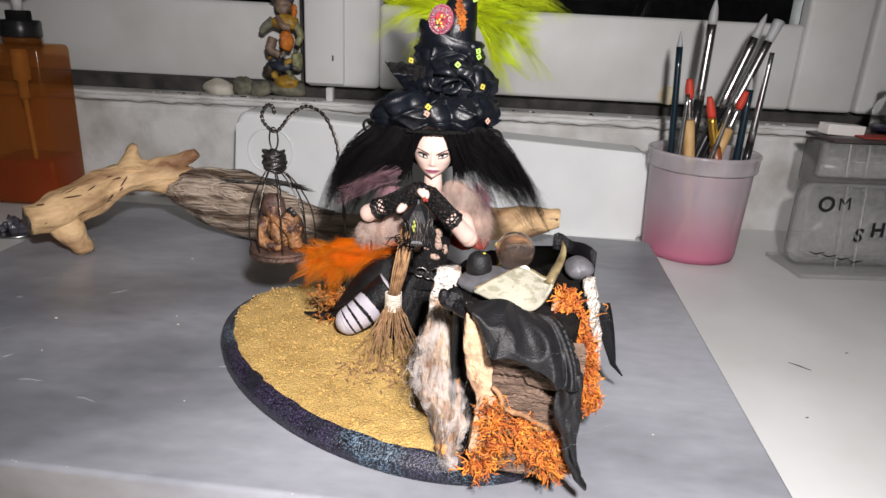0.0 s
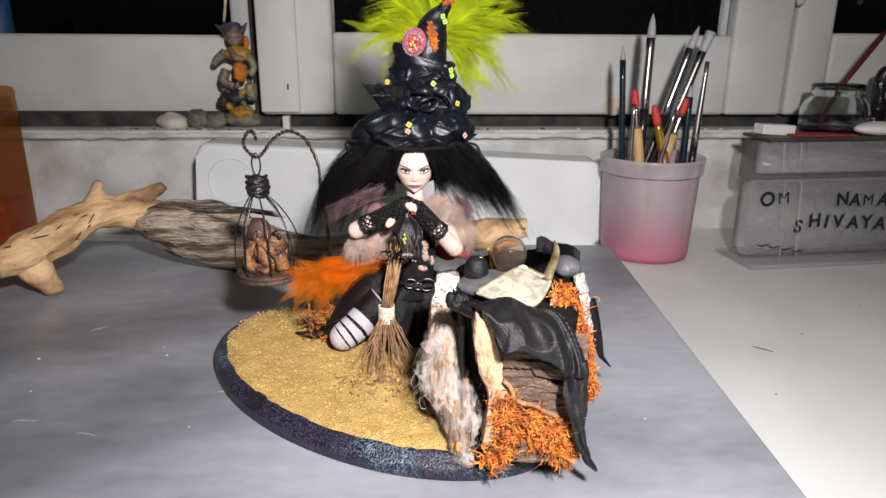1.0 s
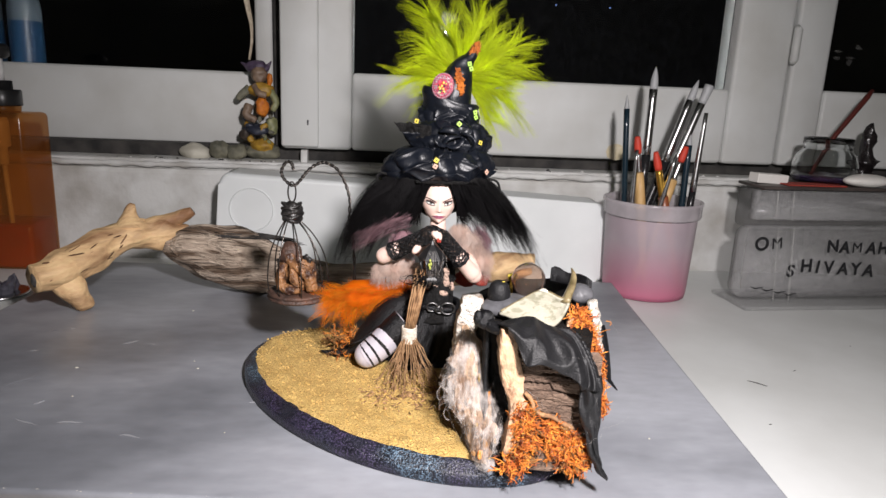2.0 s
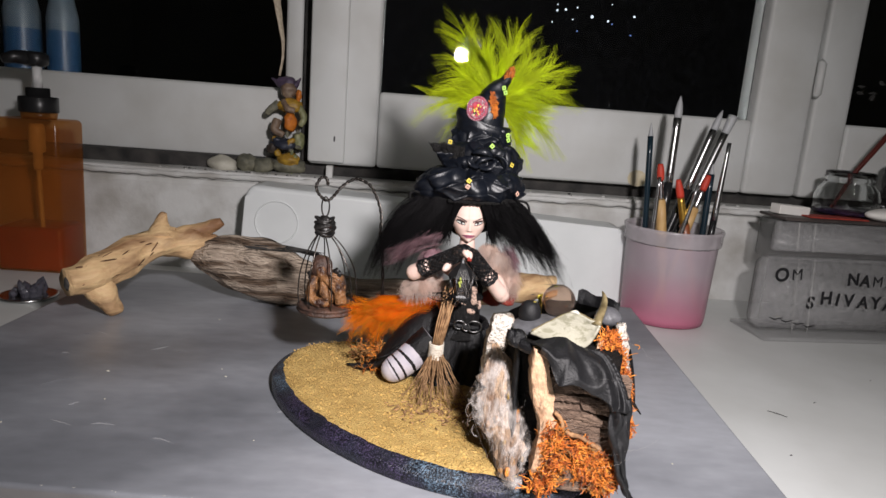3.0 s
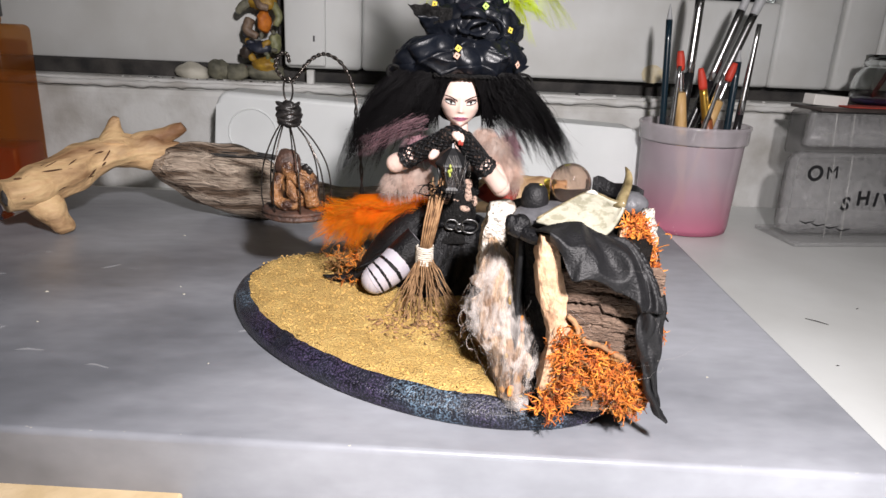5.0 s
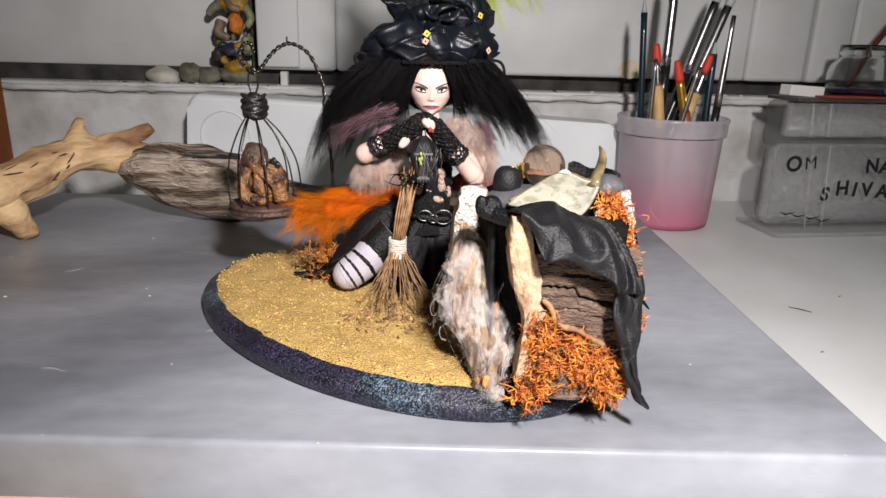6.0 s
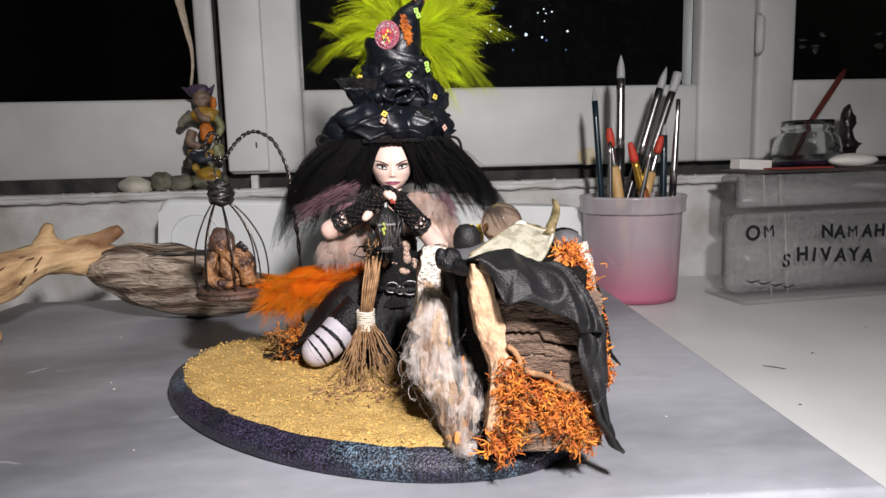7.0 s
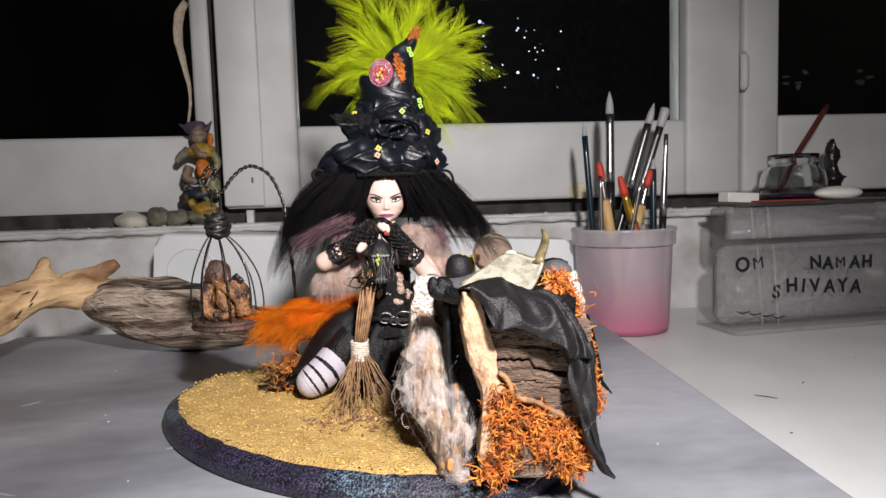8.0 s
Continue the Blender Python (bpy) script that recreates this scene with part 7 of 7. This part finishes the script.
# ---- acrylic block with handwriting ----
sign = thing("acrylic_stand", (0.42, 0.27, TOP), "grey bubbly acrylic stand with black handwriting", "stand")
bm = bmesh.new()
block(bm, (0.4195, 0.2340, TOP + 0.002), (0.209, 0.058, 0.004), 0.0008)
part("foot_plate", bm, acrylic, sign)


def plate(x0, x1, y0, y1, z0, z1, r):
    """An upright slab with rounded corners in its front view."""
    b = bmesh.new()
    ring = []
    for cx, cz, a0 in ((x1 - r, z1 - r, 0), (x0 + r, z1 - r, 90), (x0 + r, z0 + r, 180), (x1 - r, z0 + r, 270)):
        ring += [(cx + r * math.cos(radians(a0 + 15 * k)), cz + r * math.sin(radians(a0 + 15 * k))) for k in range(7)]
    fr = [b.verts.new((x, y0, z)) for x, z in ring]
    bk = [b.verts.new((x, y1, z)) for x, z in ring]
    b.faces.new(fr), b.faces.new(bk[::-1])
    n = len(ring)
    for k in range(n):
        b.faces.new((fr[k], bk[k], bk[(k + 1) % n], fr[(k + 1) % n]))
    bmesh.ops.recalc_face_normals(b, faces=b.faces)
    bmesh.ops.bevel(b, geom=[e for e in b.edges if abs(e.verts[0].co.y - e.verts[1].co.y) < 1e-5], offset=0.0012, segments=2, affect="EDGES")
    return b


part("body", plate(0.3355, 0.5260, 0.2440, 0.2740, 0.0420, 0.0830, 0.006), acrylic_dull, sign, "smoky grey block")
part("rear_block", plate(0.3420, 0.5200, 0.2445, 0.2600, TOP + 0.0045, 0.0415, 0.004), acrylic_dull, sign, "smoky grey block")
part("rear_shelf", plate(0.3850, 0.5240, 0.2745, 0.3080, 0.0600, 0.0830, 0.003), acrylic_dull, sign, "smoky grey block")
part("upper_panel", plate(0.3300, 0.5240, 0.2320, 0.2435, 0.0545, 0.0825, 0.002), acrylic, sign)
face = part("face_panel", plate(0.3180, 0.5240, 0.2290, 0.2435, TOP + 0.0045, 0.0490, 0.011), acrylic, sign, "bubbly front panel")
bm = bmesh.new()
block(bm, (0.4300, 0.2525, 0.0855), (0.192, 0.043, 0.003), 0.0008)
block(bm, (0.4560, 0.2915, 0.0855), (0.140, 0.033, 0.003), 0.0008)
part("top_plate", bm, acrylic_top, sign, "dark top plate")
for x in (0.3500, 0.3665):
    bm = bmesh.new()
    block(bm, (x + 0.0060, 0.2283, 0.0120), (0.0012, 0.0006, 0.073), 0.0002, pose(0, 0, 0, 0, -5, 0))
    part("tape_strip", bm, tape, sign)
    bm = bmesh.new()
    block(bm, (x, 0.2313, 0.0690), (0.0012, 0.0006, 0.028), 0.0002, pose(0, 0, 0, 0, -5, 0))
    part("tape_strip", bm, tape, sign)


def written(text, x, z, size, parent, turn=0.0, thin=0.0004):
    cu = bpy.data.curves.new("lettering", "FONT")
    cu.body, cu.size, cu.extrude, cu.offset = text, size, 0.0002, thin
    cu.materials.append(marker)
    ob = new("lettering", cu)
    ob.parent = parent
    ob.matrix_basis = Matrix.Translation(Vector((x, 0.2287, z - 0.0030)) - ORIGIN[parent.name]) @ pose(0, 0, 0, 90, turn, 0)
    ORIGIN[ob.name] = ORIGIN[parent.name]
    return tagged(ob, "black marker handwriting")


for text, words in (("OM", ((0.3308, 0.0300, 0.0180, 4), (0.3490, 0.0306, 0.0165, -6))), ("NAMAH", ((0.4080, 0.0278, 0.0165, -4), (0.4215, 0.0275, 0.0160, 3), (0.4350, 0.0270, 0.0160, -3), (0.4505, 0.0270, 0.0160, 4), (0.4635, 0.0266, 0.0160, 0))), ("SHIVAYA", ((0.3690, 0.0040, 0.0165, 6), (0.3832, 0.0080, 0.0175, -3), (0.3990, 0.0075, 0.0170, 5), (0.4090, 0.0065, 0.0170, -5), (0.4235, 0.0060, 0.0165, 3), (0.4385, 0.0050, 0.0170, -4), (0.4515, 0.0042, 0.0170, 5)))):
    for ch, (x, z, size, turn) in zip(text, words):
        written(ch, x, z, size * (0.92 if ch == "M" else 1.0), face, turn, 0.0 if ch == "M" else 0.0005)
bm = bmesh.new()
for k in range(4):
    z = -0.0105 - 0.0022 * k
    tube(bm, [(0.3330 + 0.012 * k, 0.2287, z + 0.001), (0.3390 + 0.012 * k, 0.2287, z - 0.0012), (0.3470 + 0.012 * k, 0.2287, z + 0.0005)], [0.0003, 0.0008, 0.0003], 5)
part("scribble", bm, marker, face)
# on top of the stand
bm = bmesh.new()
block(bm, (0.3540, 0.2560, 0.0916), (0.034, 0.014, 0.0090), 0.0008, pose(0, 0, 0, 0, 3, 4))
folded = solo("folded_paper", bm, paper, (0.354, 0.256, 0.087), "folded white paper on the acrylic stand", "paper", smooth=False)
bm = bmesh.new()
block(bm, (0.3920, 0.2450, 0.0878), (0.060, 0.022, 0.0012), 0.0004, pose(0, 0, 0, 0, 0, -3))
red_card = solo("red_card", bm, red_cloth, (0.392, 0.245, 0.087), "dark red card lying on the acrylic stand", "card", smooth=False)
gj = thing("glass_jar", (0.4225, 0.305, 0.087), "small clear glass jar with a screw rim", "jar")
bm = bmesh.new()
lathe(bm, (0.4225, 0.3050, 0), [(0.0200, 0.0872), (0.0275, 0.0885), (0.0298, 0.0930), (0.0298, 0.1060), (0.0275, 0.1140), (0.0226, 0.1195), (0.0222, 0.1215), (0.0232, 0.1225), (0.0222, 0.1240), (0.0232, 0.1255), (0.0224, 0.1270), (0.0228, 0.1300), (0.0220, 0.1312), (0.0205, 0.1305), (0.0203, 0.1195), (0.0258, 0.1130), (0.0280, 0.1055), (0.0280, 0.0935), (0.0260, 0.0905), (0.0020, 0.0900)], 48)
part("body", bm, clear("jar_glass", (0.90, 0.92, 0.92), 0.02, 1.47), gj)
bm = bmesh.new()
lathe(bm, (0.4225, 0.3050, 0), [(0.0270, 0.0902), (0.0276, 0.0915), (0.0276, 0.0935), (0.0010, 0.0936)], 40)
part("paint_water", bm, material("paint_water", (0.05, 0.03, 0.09), (0.03, 0.02, 0.05), scale=80, rough=0.1, bump=0.05), gj, "dark violet liquid")
bm = bmesh.new()
tube(bm, [(0.4040, 0.300, 0.0950), (0.4270, 0.305, 0.1320), (0.4620, 0.312, 0.1720), (0.4680, 0.3135, 0.1790)], [0.0018, 0.0024, 0.0028, 0.0018], 10)
red_brush = solo("red_handled_brush", bm, material("brush_red", (0.10, 0.016, 0.012), (0.07, 0.012, 0.009), scale=100, rough=0.35, bump=0.05), (0.404, 0.300, 0.095), "dark red brush leaning in the glass jar", "paintbrush")
bm = bmesh.new()
lathe(bm, (0.4840, 0.3300, 0), [(0.0100, 0.0872), (0.0075, 0.0900), (0.0070, 0.0980), (0.0075, 0.1020), (0.0115, 0.1045), (0.0118, 0.1085), (0.0075, 0.1110), (0.0060, 0.1150), (0.0062, 0.1220), (0.0068, 0.1285), (0.0060, 0.1340), (0.0048, 0.1385), (0.0036, 0.1425), (0.0012, 0.1465)], 28, warp=lambda a, j: 1 + 0.22 * math.sin(3 * a + j * 1.7))
rough_up(bm, 0.0016, 200)
statuette = solo("dark_statuette", bm, statuette_dark, (0.484, 0.330, 0.087), "small dark glossy statuette on the acrylic stand", "statuette")
bm = bmesh.new()
ball(bm, (0.4415, 0.2610, 0.0932), (0.0245, 0.0125, 0.0064), 28, 16, lump=0.06, freq=60)
oval_pebble = solo("white_pebble", bm, stone_white, (0.4415, 0.261, 0.087), "smooth white oval pebble on the acrylic stand", "pebble")

# the stand and what lies on it, turned a little
for ob, dx, dy in ((sign, 0, 0), (folded, 0, 0), (red_card, 0, 0), (gj, 0.002, -0.033), (red_brush, 0.002, -0.033), (statuette, -0.0025, -0.043), (oval_pebble, 0.0055, -0.021)):
    ob.matrix_basis = pose(0.325, 0.2266, 0, 0, 0, 5) @ Matrix.Translation((dx - 0.3235, dy - 0.205, 0)) @ ob.matrix_basis

# ---- soap dispenser ----
soap = thing("soap_dispenser", (-0.3895, 0.335, TOP), "amber plastic pump bottle, a quarter full of red soap", "soap bottle")
bm = bmesh.new()
block(bm, (-0.3895, 0.3350, 0.0490), (0.0660, 0.052, 0.150), 0.005, seg=3)
part("body", bm, soap_body, soap)
bm = bmesh.new()
block(bm, (-0.3895, 0.3350, -0.0030), (0.0620, 0.048, 0.044), 0.004)
part("red_soap", bm, soap_liquid, soap, "dark red liquid soap")
bm = bmesh.new()
lathe(bm, (-0.3865, 0.3350, 0), [(0.0150, 0.1235), (0.0160, 0.1270), (0.0160, 0.1300)], 28)
part("neck", bm, soap_body, soap)
bm = bmesh.new()
lathe(bm, (-0.3865, 0.3350, 0), [(0.0170, 0.1300), (0.0175, 0.1310), (0.0175, 0.1440), (0.0165, 0.1450), (0.0105, 0.1452), (0.0105, 0.1530), (0.0090, 0.1535)], 32, warp=lambda a, j: 1 + 0.012 * math.sin(24 * a))
part("collar", bm, plastic_black, soap, "black ribbed collar")
bm = bmesh.new()
lathe(bm, (-0.3865, 0.3350, 0), [(0.0045, 0.1530), (0.0045, 0.1740)], 16)
part("stem", bm, plastic_white, soap, "white pump stem")
bm = bmesh.new()
lathe(bm, (-0.3865, 0.3350, 0), [(0.0070, 0.1735), (0.0105, 0.1760), (0.0110, 0.1840), (0.0080, 0.1870)], 24)
tube(bm, [(-0.3865, 0.335, 0.1805), (-0.4005, 0.322, 0.1810), (-0.4075, 0.315, 0.1780)], [0.0075, 0.0060, 0.0042], 12)
part("pump_head", bm, plastic_black, soap, "black pump head")
bm = bmesh.new()
lathe(bm, (-0.3800, 0.3170, 0), [(0.0038, 0.0760), (0.0042, 0.0780), (0.0042, 0.0920), (0.0072, 0.0935), (0.0072, 0.1160), (0.0060, 0.1200)], 20)
tube(bm, [(-0.380, 0.317, 0.077), (-0.379, 0.320, -0.015)], 0.0022, 8)
part("dip_tube", bm, plastic_tan, soap, "tan pump chamber and dip tube")

# ---- crystal on its tray ----
gem = thing("dark_crystal", (-0.348, 0.232, TOP), "dark glittering crystal cluster on a small silver tray", "crystal")
bm = bmesh.new()
lathe(bm, (-0.348, 0.232, 0), [(0.0200, TOP + 0.0002), (0.0230, TOP + 0.001), (0.0235, TOP + 0.0025), (0.0215, TOP + 0.0028), (0.019, TOP + 0.0018)], 40)
part("tray", bm, silver, gem)
for k in range(18):
    bm = bmesh.new()
    a, r = U(0, 6.28), U(0, 0.013)
    p = Vector((-0.348 + r * math.cos(a), 0.232 + r * math.sin(a), TOP + 0.002))
    d = Vector((math.cos(a) * 0.5, math.sin(a) * 0.5, 1)).normalized() * U(0.007, 0.019) * (1.2 - r * 40)
    w = U(0.0025, 0.0045)
    tube(bm, [p, p + d * 0.7, p + d], [w, w * 0.9, 0.0002], 6)
    part("crystal_point", bm, crystal, gem, smooth=False)

# ---- on the sill: figurine and stones ----
FX, FY, FZ = -0.157, 0.402, 0.0805
bm = bmesh.new()
STONE, YELLOW, BROWN, ORANGE, GREY, PURPLE, LEAF, BLUE = range(8)
for x, y, z, rx, ry, rz, mi in ((0.002, 0, 0.008, 0.019, 0.014, 0.009, STONE), (0.003, -0.008, 0.015, 0.012, 0.008, 0.008, YELLOW), (-0.016, -0.005, 0.026, 0.006, 0.006, 0.006, BROWN), (-0.001, -0.006, 0.031, 0.012, 0.009, 0.007, BLUE),
                                (0.013, -0.004, 0.036, 0.006, 0.006, 0.010, LEAF), (0.003, -0.006, 0.056, 0.007, 0.007, 0.011, ORANGE), (0.003, -0.006, 0.073, 0.0135, 0.008, 0.0075, YELLOW), (0.012, -0.006, 0.084, 0.003, 0.003, 0.0065, ORANGE),
                                (0.0, -0.003, 0.0885, 0.0088, 0.008, 0.0088, GREY), (-0.003, 0.001, 0.0970, 0.0105, 0.008, 0.0070, PURPLE)):
    ball(bm, (FX + x, FY + y, FZ + z), (rx, ry, rz), 24, 16, mi, lump=0.28, freq=140)
for pts, rads, mi in (([(-0.005, 0, 0.093), (-0.012, 0.001, 0.097), (-0.0195, 0.002, 0.1005)], (0.0045, 0.0034, 0.0006), PURPLE), ([(0.006, 0, 0.094), (0.009, 0.001, 0.098), (0.0120, 0.002, 0.1030)], (0.0040, 0.0026, 0.0006), PURPLE),
                      ([(-0.009, -0.006, 0.075), (-0.018, -0.007, 0.067), (-0.0215, -0.006, 0.063)], (0.0042, 0.0040, 0.0028), STONE), ([(0.012, -0.006, 0.073), (0.018, -0.008, 0.062), (0.015, -0.009, 0.052)], (0.0040, 0.0038, 0.0030), LEAF),
                      ([(-0.010, -0.007, 0.057), (-0.012, -0.011, 0.047), (-0.002, -0.012, 0.041)], (0.0048, 0.0046, 0.0032), GREY), ([(-0.004, -0.010, 0.078), (0.002, -0.013, 0.070), (0.009, -0.012, 0.068)], (0.0030, 0.0034, 0.0030), GREY)):
    line = spline([(FX + x, FY + y, FZ + z) for x, y, z in pts], 5)
    tube(bm, line, [float(np.interp(i / (len(line) - 1), [0, 0.5, 1], rads)) for i in range(len(line))], 12, mi)
for k in range(16):  # small leaves and folds
    a = U(-3.0, -0.1)
    ball(bm, (FX + 0.014 * math.cos(a), FY - 0.004 + 0.008 * math.sin(a), FZ + U(0.01, 0.05)), (U(0.002, 0.005), 0.003, U(0.002, 0.004)), 10, 7, RNG.choice((STONE, LEAF, YELLOW, BLUE)), lump=0.5, freq=250)
rough_up(bm, 0.0010, 260)
solo("garden_figurine", bm, [stone_moss, paint_yellow, paint_brown, paint_orange, paint_skin, material("paint_purple", (0.10, 0.07, 0.12), (0.05, 0.035, 0.06), scale=150, rough=0.5, bump=0.5), material("paint_leaf", (0.30, 0.30, 0.16), (0.14, 0.15, 0.07), scale=150, rough=0.5, bump=0.5), material("paint_blue", (0.03, 0.035, 0.055), (0.015, 0.018, 0.03), scale=150, rough=0.45, bump=0.5)], (FX, FY, FZ), "painted resin figurine in orange and yellow on the sill", "figurine")
bm = bmesh.new()
ball(bm, (-0.2260, 0.3960, FZ + 0.006), (0.019, 0.011, 0.009), 20, 12, lump=0.35, freq=70)
solo("pale_stone", bm, stone_pale, (-0.226, 0.396, FZ), "pale rough stone on the window sill", "stone")
for x, w, h in ((-0.199, 0.012, 0.010), (-0.182, 0.014, 0.008)):
    bm = bmesh.new()
    ball(bm, (x, 0.396, FZ + h * 0.8), (w, 0.010, h), 18, 12, lump=0.45, freq=110)
    solo("mossy_stone", bm, stone_moss, (x, 0.396, FZ), "mossy grey stone on the window sill", "stone", "stones on the sill")
